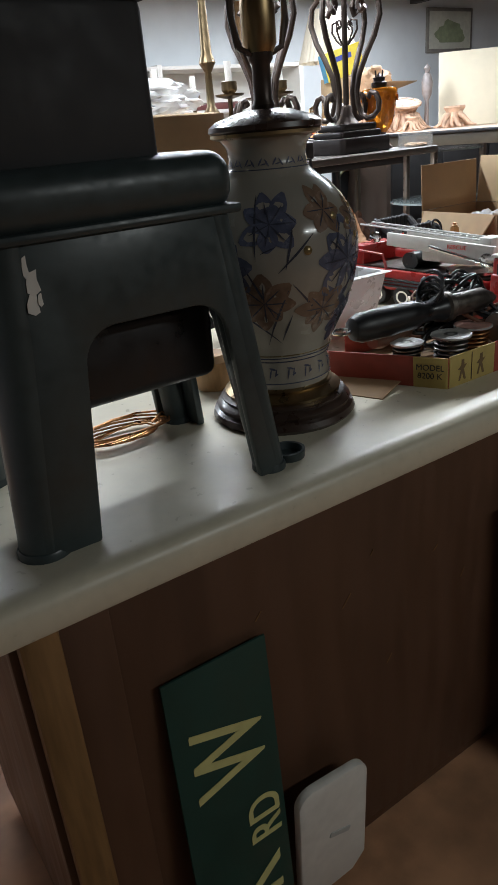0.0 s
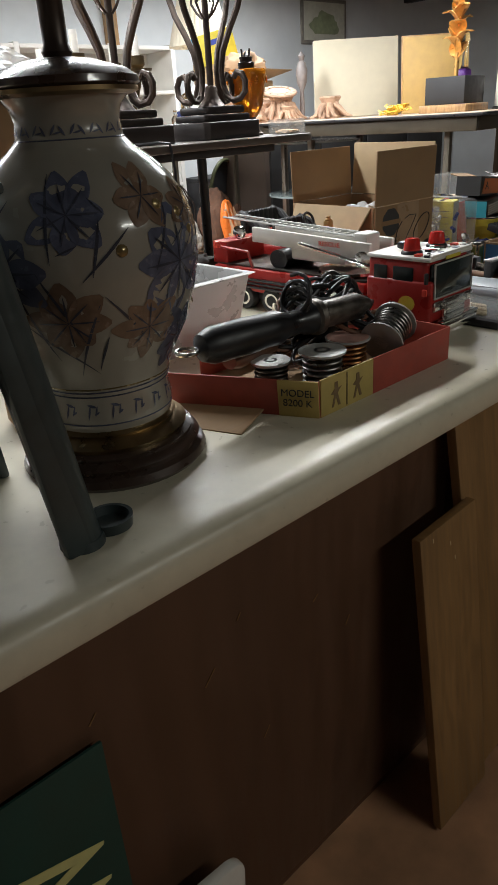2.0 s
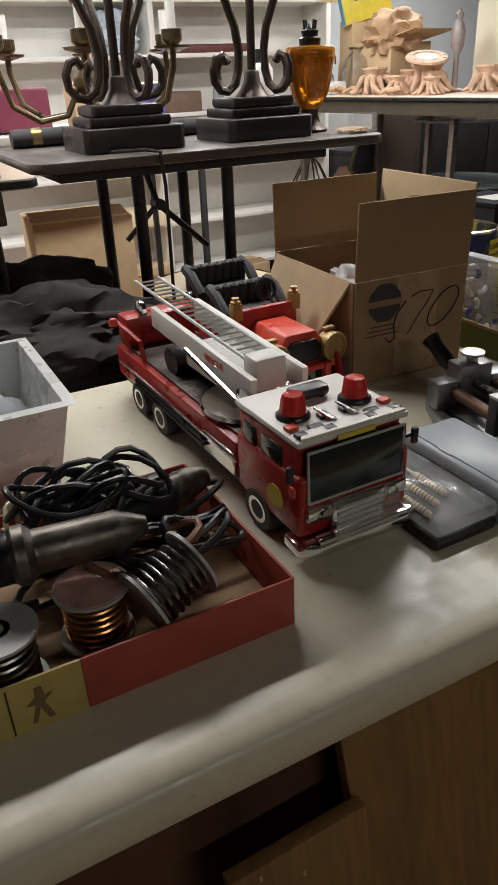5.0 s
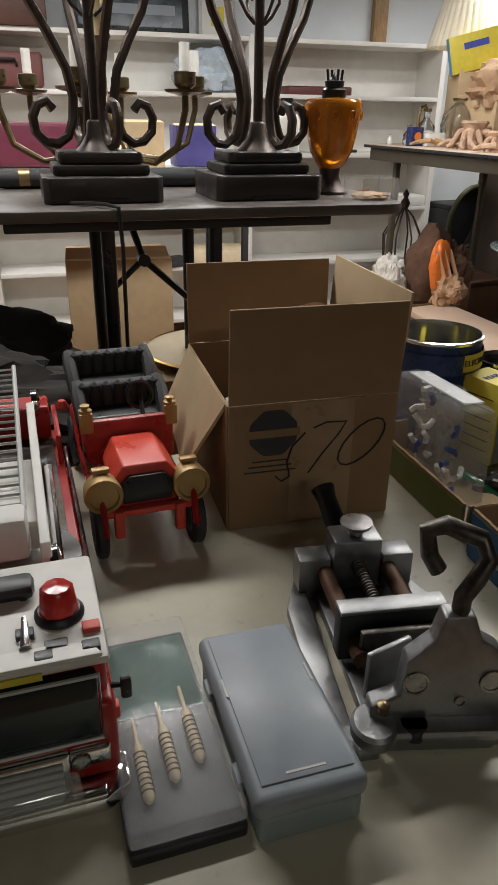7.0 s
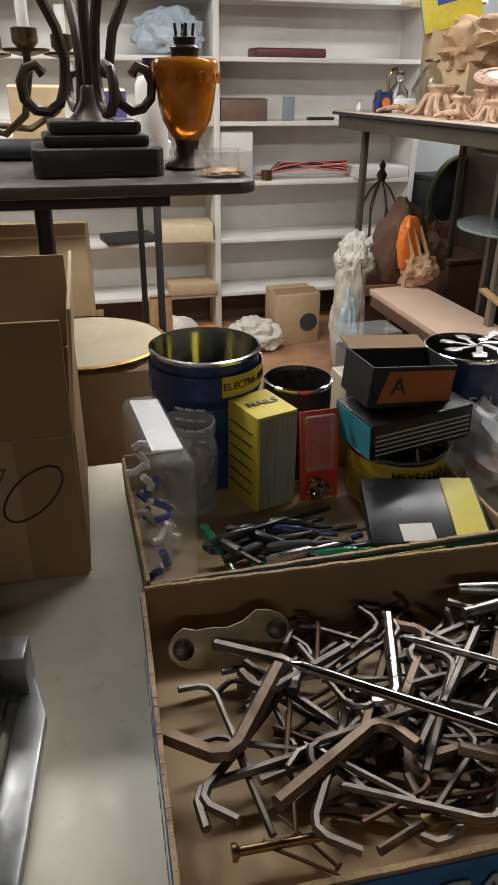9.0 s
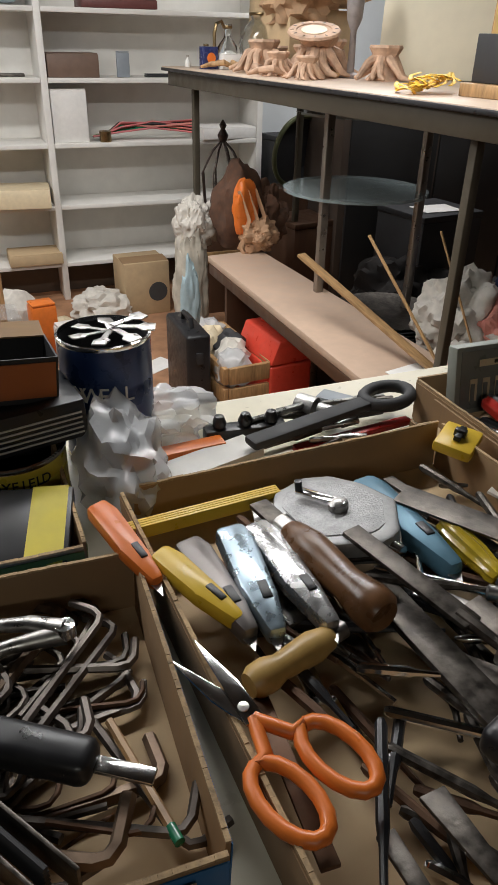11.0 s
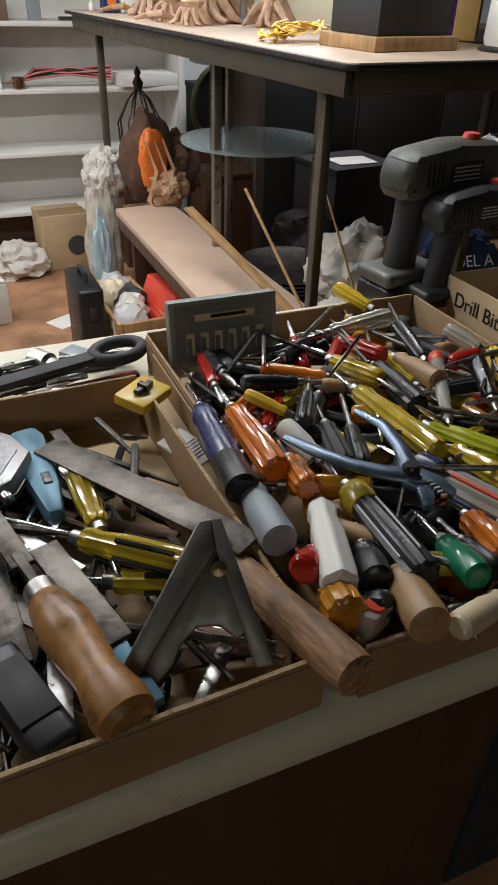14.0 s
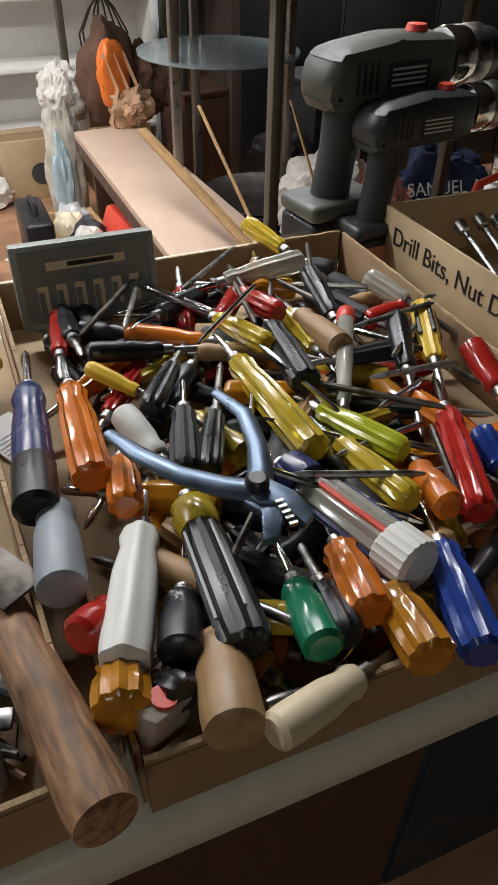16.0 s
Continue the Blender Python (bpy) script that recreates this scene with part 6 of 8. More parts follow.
part("pivot", lathe([(0.009, 0), (0.008, 0.01), (0, 0.011)], 14, T(0.03, 0, 0)), CHROME, o)
for i in range(14):
    o = thing("nail", "loose rusty nail lying on cardboard", "nail", T(rng.uniform(1.02, 1.3), rng.uniform(0.14, 0.2), 0.006 + 0.001 * i, 0, 90, rng.uniform(0, 360)), "loose nails")
    part("shank", lathe([(0.0036, 0), (0.0036, 0.001), (0.0014, 0.0015), (0.0014, 0.05), (0, 0.054)], 8), RUST, o)


# ---- tomato tray contents ----
def can(name, label, x, y, r, h, z=0.0, m=BLUE, inside=CHROME, rz=0):
    o = thing(name, label, "can", T(x, y, z, 0, 0, rz))
    part("body", lathe([(r, 0.004), (r, h * 0.33), (r * 0.985, h * 0.345), (r, h * 0.36), (r, h * 0.64), (r * 0.985, h * 0.655), (r, h * 0.67), (r, h - 0.006)], 40, closed=False), m, o)
    part("rim", lathe([(r * 0.99, h - 0.007), (r * 1.02, h - 0.004), (r * 1.02, h - 0.001), (r * 0.97, h), (r * 0.96, h - 0.006)], 40, closed=False), CHROME, o)
    part("inner_wall", lathe([(r * 0.965, h - 0.003), (r * 0.965, 0.006), (0, 0.006)], 36, closed=False), inside, o)
    part("bottom_rim", lathe([(r * 0.9, 0), (r * 1.02, 0), (r * 1.02, 0.005), (r, 0.006)], 36), CHROME, o)
    return o


DKBLUE = mat("dark_blue_tin", (0.02, 0.045, 0.15), 0.3, 0.2, 0.15, 40, dirt=0.2)
o = can("coffee_can", "large open dark blue coffee tin with a yellow label", 1.108, 0.70, 0.068, 0.176, 0, DKBLUE)
lab = part("label", lathe([(0.0708, 0.128), (0.0708, 0.158)], 40, closed=False), DKBLUE, o)
b = bmesh.new()
for i in range(10):
    a0, a1 = radians(-85 + 7 * i), radians(-78 + 7 * i)
    b.faces.new([b.verts.new((0.0714 * math.cos(a), 0.0714 * math.sin(a), z)) for a, z in ((a0, 0.132), (a1, 0.132), (a1, 0.158), (a0, 0.158))])
part("yellow_band", b, YELLP, o)
for k, ch in enumerate("ELECTRA-PERK"):
    a = radians(-82 + 5.6 * k)
    lettering(ch, 0.013, T(0.0722 * math.cos(a), 0.0722 * math.sin(a), 0.145, 90, 0, math.degrees(a) + 90), BLACK, o)
for k in range(5):
    for j in range(3):
        a = radians(-128 + 11 * j)
        part("print", box(0.011, 0.0006, 0.003, T(0.0706 * math.cos(a), 0.0706 * math.sin(a), 0.06 + 0.014 * k, 0, 0, math.degrees(a) + 90), 0), WHITEP, o)
o = can("coffee_can", "open navy blue coffee tin with pale lettering", 1.452, 0.665, 0.055, 0.158, 0, DKBLUE, BLACKM)
for z, word in ((0.098, "MAXWELL"), (0.066, "HOUSE")):
    for k, ch in enumerate(word):
        a = radians(-165 + 15 * k + (10 if len(word) == 5 else 0))
        lettering(ch, 0.027, T(0.0558 * math.cos(a), 0.0558 * math.sin(a), z, 90, 0, math.degrees(a) + 90), WHITEP, o)
o = thing("key_bunch", "bunch of steel keys lying across a tin", "keys", T(1.46, 0.65, 0.159))
for k in range(7):
    part("key", prism([(-0.004, 0), (0.004, 0), (0.004, 0.03), (0.01, 0.036), (0.008, 0.05), (-0.008, 0.05), (-0.01, 0.036), (-0.004, 0.03)], 0.0018, T(0, 0, 0.0015 * k, 0, 6, 50 * k), 0.0004), STEEL, o)
can("small_can", "open dark tin with a shiny rim", 1.222, 0.672, 0.043, 0.132, 0, BLACKM, DARKSTEEL)
o = can("paint_can", "yellow and white printed tin under a box", 1.325, 0.585, 0.06, 0.07, 0.004, mat("yellow_tin", (0.6, 0.48, 0.05), 0.35, 0.1, 0.1, 40), CHROME)
for k, ch in enumerate("MAYFIELD"):
    a = radians(-115 + 8 * k)
    lettering(ch, 0.016, T(0.061 * math.cos(a), 0.061 * math.sin(a), 0.05, 90, 0, math.degrees(a) + 90), BLACK, o)
o = thing("glass_jar", "clear lidless jar filled with small rusty screws", "jar", T(1.068, 0.600, 0.004))
part("glass", lathe([(0.03, 0), (0.034, 0.006), (0.034, 0.085), (0.029, 0.098), (0.031, 0.104), (0.031, 0.118), (0.029, 0.118), (0.027, 0.1), (0.031, 0.085), (0.031, 0.008), (0, 0.006)], 28, closed=False), CLEARP, o)
part("contents", blob(0.058, 0.058, 0.075, 0.25, 14, 4, 4, T(0, 0, 0.008)), RUST, o)
o = thing("nail_box", "upright yellow and grey cardboard box of nails", "nail box", T(1.158, 0.612, 0.004, 0, 0, 17))
part("carton", box(0.056, 0.07, 0.125, T(), 0.002), YELLP, o)
part("front_panel", box(0.05, 0.001, 0.118, T(0.001, -0.0356, 0.003), 0), mat("grey_print", (0.3, 0.3, 0.26), 0.6, 0, 0.3, 90, stretch=(4, 1, 0.3)), o)
lettering("NAILS", 0.016, T(0.0, 0, 0.1256, 0, 0, 0), BLACK, o)
for k in range(6):
    part("ruled_line", box(0.001, 0.05, 0.0012, T(-0.0286, 0.0, 0.02 + 0.016 * k), 0), BLACK, o)
o = thing("blister_pack", "red and clear blister card holding a chain", "packet", T(1.226, 0.585, 0.004, -8, 0, 2))
part("card", box(0.05, 0.002, 0.115, T(), 0.001), REDL, o)
part("blister", box(0.038, 0.008, 0.07, T(0, -0.005, 0.04), 0.003), CLEARP, o)
for k in range(14):
    part("chain_link", tube([(0.006 * math.cos(a), 0, 0.004 * math.sin(a)) for a in [i * math.pi / 4 for i in range(9)]], 0.0014, 5, T(-0.012 + 0.006 * (k % 4), -0.012, 0.008 + 0.005 * (k // 3), 0, 0, 40 * k)), CHROME, o)
o = thing("screw_box", "black and turquoise striped screw box lying on a tin", "box", T(1.335, 0.595, 0.076, 0, -3, 8))
part("carton", box(0.14, 0.085, 0.045, T(), 0.002), BLACK, o)
part("end_panel", box(0.001, 0.08, 0.042, T(-0.0708, 0, 0.001), 0), mat("turquoise_print", (0.05, 0.35, 0.45), 0.5), o)
for k in range(5):
    part("stripe", box(0.13, 0.001, 0.002, T(0, -0.043, 0.006 + 0.006 * k), 0), LGREY, o)
o = thing("orange_box", "open black and orange carton on top of a screw box", "box", T(1.326, 0.61, 0.1235, 0, 5, 4))
for nm, sx, sy, x, y in (("side", 0.002, 0.07, -0.055, 0), ("side", 0.002, 0.07, 0.055, 0), ("side", 0.11, 0.002, 0, -0.035), ("side", 0.11, 0.002, 0, 0.035)):
    part(nm, box(sx, sy, 0.05, T(x, y, 0), 0), BLACKM, o)
part("bottom", box(0.108, 0.068, 0.002, T(), 0), BLACKM, o)
part("front_panel", prism([(-0.045, 0.006), (0.053, 0.006), (0.053, 0.045), (-0.035, 0.045)], 0.001, T(0, -0.0362, 0, 90, 0, 0)), mat("rust_orange_print", (0.42, 0.12, 0.03), 0.5), o)
part("flap", box(0.11, 0.03, 0.002, T(0, 0.045, 0.052, 14), 0), CARD, o)
lettering("A", 0.03, T(-0.02, -0.038, 0.026, 90, 0, 0), BLACK, o)
o = thing("flat_packet", "flat black packet with a yellow band lying in a tray", "packet", T(1.305, 0.468, 0.034, 12, 0, -14))
part("card", box(0.13, 0.1, 0.018, T(), 0.002), BLACK, o)
part("band", box(0.035, 0.1, 0.0008, T(0.043, 0, 0.0184), 0), YELLP, o)
part("sticker", box(0.035, 0.025, 0.0008, T(-0.015, -0.035, 0.0184, 0, 0, 4), 0), PAPER, o)
o = thing("hardware_pack", "clear plastic pack of white plugs and blue fittings", "packet", T(1.022, 0.53, 0.004, 0, 0, 4))
part("wrapper", box(0.045, 0.17, 0.15, T(), 0.012, 3), CLEARP, o)
part("header", box(0.03, 0.12, 0.002, T(0, 0, 0.151, 0, 4), 0), FILM, o)
for i in range(26):
    part("plug", tube([(0, 0, 0), (0.012, 0, 0.004), (0.02, 0, 0)], 0.004, 6, T(rng.uniform(-0.016, 0.006), rng.uniform(-0.07, 0.07), rng.uniform(0.01, 0.13), rng.uniform(0, 90), rng.uniform(0, 180), rng.uniform(0, 180))), WHITEP if i % 3 else BLUEA, o)
o = thing("acrylic_box", "clear acrylic box with a cream lower half", "plastic box", T(1.325, 0.70, 0, 0, 0, 2))
part("base", box(0.075, 0.055, 0.12, T(), 0.003), CREAM, o)
part("cover", box(0.075, 0.055, 0.06, T(0, 0, 0.121), 0.003), CLEARP, o)
for i in range(26):
    x, y, a, n = rng.uniform(1.05, 1.2), rng.uniform(0.435, 0.535), rng.gauss(-0.2, 0.5), rng.uniform(0.06, 0.12)
    q, n = aim((x, y, 0.012 + 0.001 * i), (x + n * math.cos(a), min(max(y + n * math.sin(a), 0.43), 0.54), 0.014 + 0.001 * i))
    o = thing("hand_tool", "small steel hand tool lying in a tray", "tool", q, "small tools in the tray")
    part("shank", lathe([(0.004, 0), (0.006, 0.006), (0.006, n * 0.5), (0.003, n * 0.55), (0.003, n), (0, n)], 8), (BLACK, STEEL, BLACKM, DARKSTEEL, BLACK, GREENA, NAVY)[i % 7], o)


# ---- cordless drills ----
def drill(x, y, z, turn, size, olive, label):
    o = thing("cordless_drill", label, "drill", T(x, y, z, 0, 0, turn) @ Matrix.Scale(size, 4), "cordless drills")
    b = part("body", prism([(-0.06, 0.0), (0.07, 0.004), (0.10, 0.008), (0.10, 0.062), (0.02, 0.066), (-0.05, 0.058), (-0.066, 0.045), (-0.068, 0.015)], 0.062, T(0, 0.031, 0.15, 90, 0, 0), 0.014), olive, o)
    for k in range(4):
        part("vent", box(0.003, 0.002, 0.03, T(-0.035 + 0.008 * k, -0.0312, 0.168), 0), BLACK, b)
    part("label_plate", box(0.055, 0.001, 0.026, T(0.03, -0.0314, 0.168), 0), BLACKM, b)
    for k in range(4):
        part("print", box(0.045, 0.0006, 0.002, T(0.03, -0.0322, 0.172 + 0.005 * k), 0), LGREY, b)
    part("grip", tube([(-0.02, 0, 0.16), (-0.028, 0, 0.11), (-0.036, 0, 0.05)], [0.026, 0.021, 0.022], 18, None, None, 1.0), BLACKM, o)
    part("trigger", box(0.014, 0.018, 0.03, T(0.004, 0, 0.12), 0.005), BLACK, o)
    part("foot", box(0.10, 0.07, 0.02, T(-0.03, 0, 0.042), 0.008, 3), olive, o)
    bt = part("battery", box(0.095, 0.066, 0.042, T(-0.03, 0, 0), 0.006, 3), BLACK, o)
    part("battery_label", box(0.04, 0.001, 0.025, T(-0.045, -0.0338, 0.008), 0), mat("orange_label", (0.5, 0.2, 0.1), 0.5), bt)
    part("collar", lathe([(0.03, 0), (0.032, 0.004), (0.032, 0.026), (0.03, 0.03)], 28, T(0.098, 0, 0.186, 0, 90, 0), None, 28, 0.03), CHROME, o)
    part("ring", lathe([(0.029, 0.03), (0.031, 0.034), (0.031, 0.05), (0.026, 0.054)], 28, T(0.098, 0, 0.186, 0, 90, 0)), STEEL, o)
    part("chuck", lathe([(0.026, 0.053), (0.026, 0.07), (0.014, 0.09), (0, 0.09)], 24, T(0.098, 0, 0.186, 0, 90, 0)), BLACK, o)
    part("bit", lathe([(0.004, 0.088), (0.004, 0.13), (0.001, 0.135)], 8, T(0.098, 0, 0.186, 0, 90, 0)), CHROME, o)
    part("selector", lathe([(0.012, 0), (0.01, 0.006), (0, 0.007)], 16, T(0.06, 0, 0.215)), REDL, o)


drill(2.375, 0.70, 0.0, 8, 1.26, mat("olive_grey_drill", (0.075, 0.08, 0.065), 0.45, 0, 0.15, 80, 0.08), "olive grey cordless drill standing on its battery")
drill(2.40, 0.635, 0.0, 6, 1.0, mat("charcoal_drill", (0.03, 0.033, 0.035), 0.42, 0, 0.15, 80, 0.08), "charcoal cordless drill with red details on its battery")
o = thing("lens_tins", "stack of small round steel tins on the counter", "tin", T(2.62, 0.66, 0))
for k in range(3):
    part("tin", lathe([(0.036, 0), (0.038, 0.003), (0.038, 0.03), (0.036, 0.034), (0.03, 0.03), (0, 0.03)], 28, T(0.006 * k, 0, 0.035 * k)), (STEEL, LGREY, CHROME)[k], o)
o = thing("red_cable", "red twisted cable lying over a tin", "cable", T(2.58, 0.62, 0.09))
part("loop", tube([(-0.07, 0, -0.06), (-0.05, 0, 0.0), (0, 0.0, 0.012), (0.05, 0, 0.0), (0.08, 0, -0.05)], 0.006, 8), REDL, o)
for k in range(8):
    q, n = aim((2.42 + 0.028 * k, 0.34 + 0.01 * (k % 3), 0.02), (2.44 + 0.028 * k, 0.52, 0.07 + 0.004 * (k % 2)))
    o = thing("nut_driver", "steel nut driver standing in a cardboard box", "nut driver", q, "nut drivers")
    part("shaft", lathe([(0.004, 0), (0.004, n), (0.008, n + 0.002), (0.008, n + 0.02), (0, n + 0.02)], 10), STEEL, o)

o = thing("clear_cap", "clear and red acrylic cap lying in a tray", "cap", T(1.876, 0.030, 0.046, 0, 12, 25))
part("cap", prism(((-0.014, -0.008), (0.014, -0.008), (0.017, 0.0), (0.014, 0.012), (-0.014, 0.012), (-0.017, 0.0)), 0.03, T(), 0.002), CLEARA, o)
part("core", lathe([(0.008, 0), (0.008, 0.03), (0, 0.03)], 16, T(0, 0.002, 0.002)), REDL, o)


# ---- dark folding table with the scroll lamps ----
def rounded(w, d, r, n=5):
    pts = []
    for cx, cy, a0 in ((w / 2 - r, d / 2 - r, 0), (-w / 2 + r, d / 2 - r, 90), (-w / 2 + r, -d / 2 + r, 180), (w / 2 - r, -d / 2 + r, 270)):
        for i in range(n + 1):
            a = radians(a0 + 90 * i / n)
            pts.append((cx + r * math.cos(a), cy + r * math.sin(a)))
    return pts


TZ = 0.302
o = thing("folding_table", "dark-topped folding table on black tubular legs", "table", T(0.87, 1.43, TZ))
part("tabletop", prism(rounded(0.88, 0.5, 0.05), 0.022, T(0, 0, -0.022), 0.005), DARKTOP, o)
part("skirt", box(0.66, 0.42, 0.022, T(-0.05, 0, -0.045), 0.004), BLACKM, o)
for x in (-0.18, 0.05):
    for y in (-0.12, 0.16):
        part("leg", tube([(x, y, -0.045), (x, y, FZ - TZ)], 0.015, 12), BLACK, o)
part("stretcher", tube([(-0.18, -0.12, -0.9), (-0.18, 0.16, -0.9)], 0.01, 8), BLACK, o)
part("brace", tube([(-0.12, 0.0, -0.045), (-0.09, 0.0, -0.14), (0.04, 0.0, -0.26)], 0.008, 8), BLACK, o)
part("brace", tube([(-0.09, 0.0, -0.14), (-0.18, 0.0, -0.22)], 0.007, 8), BLACK, o)
part("hinge", lathe([(0.014, -0.02), (0.014, 0.02)], 12, T(-0.09, 0, -0.14, 90, 0, 0)), BLACK, o)


def scroll_lamp(x, y, turn):
    o = thing("scroll_lamp", "bronze iron scrollwork lamp on a stepped black base", "lamp", T(x, y, TZ, 0, 0, turn), "scrollwork lamps")
    f = part("foot", prism([(-0.118, -0.085), (-0.105, -0.1), (0.105, -0.1), (0.118, -0.085), (0.118, 0.085), (0.105, 0.1), (-0.105, 0.1), (-0.118, 0.085)], 0.05, T(0, 0, 0.0), 0.004), mat("black_bronze_base", (0.028, 0.022, 0.02), 0.4, 0, 0.3, 40, 0.1), o)
    part("foot_notch", box(0.09, 0.204, 0.01, T(0, 0, 0.0003), 0.002), BLACKM, f)
    part("step", prism(rounded(0.19, 0.15, 0.012), 0.02, T(0, 0, 0.05), 0.005), MATS["black_bronze_base"], o)
    part("step", prism(rounded(0.165, 0.13, 0.012), 0.022, T(0, 0, 0.071), 0.006), MATS["black_bronze_base"], o)
    part("hub", lathe([(0.045, 0.092), (0.032, 0.105), (0.02, 0.125), (0.018, 0.145), (0.014, 0.15), (0, 0.15)], 20), IRON, o)
    part("stem", tube([(0, 0, 0.14), (0, 0, 0.75)], 0.010, 12), IRON, o)
    for k in range(4):
        q = T(0, 0, 0, 0, 0, 90 * k + 14)
        # lower volute, long waist and upper volute
        vol = [(0.084, 0, 0.168), (0.096, 0, 0.182), (0.114, 0, 0.176), (0.125, 0, 0.155), (0.122, 0, 0.128), (0.104, 0, 0.110), (0.080, 0, 0.106), (0.058, 0, 0.120), (0.046, 0, 0.15)]
        up = [(0.042, 0, 0.19), (0.052, 0, 0.24), (0.08, 0, 0.295), (0.11, 0, 0.345), (0.13, 0, 0.40), (0.124, 0, 0.45), (0.095, 0, 0.475), (0.062, 0, 0.465), (0.05, 0, 0.44), (0.062, 0, 0.42), (0.078, 0, 0.43)]
        part("scroll", tube(vol + up, 0.0095, 8, q), IRON, o)
        part("tendril", tube([(0.012, 0, 0.33), (0.03, 0, 0.345), (0.048, 0, 0.37), (0.046, 0, 0.395), (0.026, 0, 0.4), (0.02, 0, 0.385), (0.03, 0, 0.375)], 0.0035, 6, q), IRON, o)
        part("upper_scroll", tube([(0.05, 0, 0.475), (0.02, 0, 0.54), (0.03, 0, 0.60), (0.06, 0, 0.64), (0.08, 0, 0.62), (0.07, 0, 0.595), (0.055, 0, 0.605)], 0.007, 8, q), IRON, o)


scroll_lamp(0.688, 1.37, 0)
scroll_lamp(1.03, 1.37, 2)
o = thing("lamp_flex", "black lamp flex hanging over a table edge", "cable", T(0, 0, 0))
part("flex", tube([(0.62, 1.27, TZ + 0.004), (0.68, 1.2, TZ + 0.008), (0.70, 1.175, TZ + 0.004), (0.702, 1.166, 0.24), (0.70, 1.17, 0.0), (0.70, 1.2, -0.4)], 0.004, 8), BLACK, o)
o = thing("oil_lamp", "moulded amber glass oil lamp base with black fittings", "oil lamp", T(1.215, 1.40, TZ))
part("foot", lathe([(0.045, 0), (0.048, 0.006), (0.03, 0.02), (0.022, 0.04), (0.025, 0.055), (0, 0.055)], 28), IRON, o)
gl = part("glass", lathe([(0.026, 0.055), (0.036, 0.068), (0.048, 0.09), (0.055, 0.12), (0.059, 0.15), (0.064, 0.178), (0.064, 0.19), (0.058, 0.197), (0.03, 0.2), (0, 0.2)], 40, None, None, 20, 0.035), AMBERG, o)
for k in range(10):
    a = 2 * math.pi * k / 10
    part("moulding", tube([((0.064 + 0.001) * math.cos(a + 0.12 * math.cos(u)), 0.065 * math.sin(a + 0.12 * math.cos(u)), 0.165 + 0.009 * math.sin(u)) for u in [i * math.pi / 5 for i in range(11)]], 0.002, 5), AMBERG, gl)
part("burner", lathe([(0.026, 0.198), (0.028, 0.215), (0.02, 0.22), (0.022, 0.232), (0.01, 0.236), (0, 0.25)], 20), BLACK, o)
for k in range(4):
    part("prong", tube([(0.015 * math.cos(k * 1.57), 0.015 * math.sin(k * 1.57), 0.23), (0.018 * math.cos(k * 1.57), 0.018 * math.sin(k * 1.57), 0.255)], 0.003, 6), BLACK, o)
o = thing("lotion_bottle", "white plastic bottle with a black cap on a table", "bottle", T(1.17, 1.58, TZ))
part("body", lathe([(0.032, 0), (0.034, 0.006), (0.034, 0.15), (0.026, 0.165), (0.012, 0.168), (0, 0.168)], 24), WHITEP, o)
part("cap", lathe([(0.015, 0.166), (0.015, 0.2), (0, 0.2)], 16), BLACK, o)
o = thing("acrylic_tray", "small clear acrylic dish holding brown scraps", "dish", T(1.26, 1.27, TZ, 0, 0, 6))
for sx, sy, x, y in ((0.09, 0.003, 0, -0.04), (0.09, 0.003, 0, 0.04), (0.003, 0.077, -0.0435, 0), (0.003, 0.077, 0.0435, 0)):
    part("wall", box(sx, sy, 0.045, T(x, y, 0), 0), CLEARP, o)
part("contents", blob(0.08, 0.07, 0.014, 0.3, 12, 3, 3), TANWOOD, o)
o = thing("rolling_pin", "dark turned pole with brass ferrules lying on a table", "pole", T(0.80, 1.60, TZ + 0.022, 0, 90, 0))
part("pole", lathe([(0.02, -0.32), (0.022, -0.3), (0.022, 0.3), (0.02, 0.32)], 20), BLACKM, o)
for s in (-1, 1):
    part("ferrule", lathe([(0.023, s * 0.26 - 0.012), (0.023, s * 0.26 + 0.012)], 20), BRASS, o)

# brass chandelier standing behind
ANTIQUE = mat("antique_brass", (0.15, 0.11, 0.06), 0.35, 0.9, 0.25, 40, 0.05)
o = thing("chandelier", "aged brass chandelier with curved arms and white candle tubes", "chandelier", T(0.75, 1.78, TZ))
part("column", lathe([(0.03, 0), (0.05, 0.03), (0.03, 0.07), (0.015, 0.09), (0.045, 0.13), (0.045, 0.15), (0.015, 0.19), (0.012, 0.3), (0.03, 0.33), (0.02, 0.36), (0.012, 0.55), (0, 0.56)], 24), ANTIQUE, o)
for k in range(6):
    q = T(0, 0, 0, 0, 0, 60 * k + 12)
    ar = part("arm", tube([(0.03, 0, 0.14), (0.08, 0, 0.06), (0.16, 0, 0.05), (0.23, 0, 0.09), (0.255, 0, 0.17), (0.255, 0, 0.2)], 0.008, 8, q), ANTIQUE, o)
    part("drip_pan", lathe([(0.012, 0.2), (0.045, 0.208), (0.048, 0.214), (0.03, 0.212), (0, 0.212)], 20, q @ T(0.255, 0, 0)), ANTIQUE, ar)
    part("cup", lathe([(0.012, 0.21), (0.026, 0.225), (0.026, 0.25), (0.018, 0.252), (0, 0.252)], 16, q @ T(0.255, 0, 0)), ANTIQUE, ar)
    part("candle", lathe([(0.012, 0.25), (0.012, 0.31), (0, 0.31)], 12, q @ T(0.255, 0, 0)), WHITEP, ar)

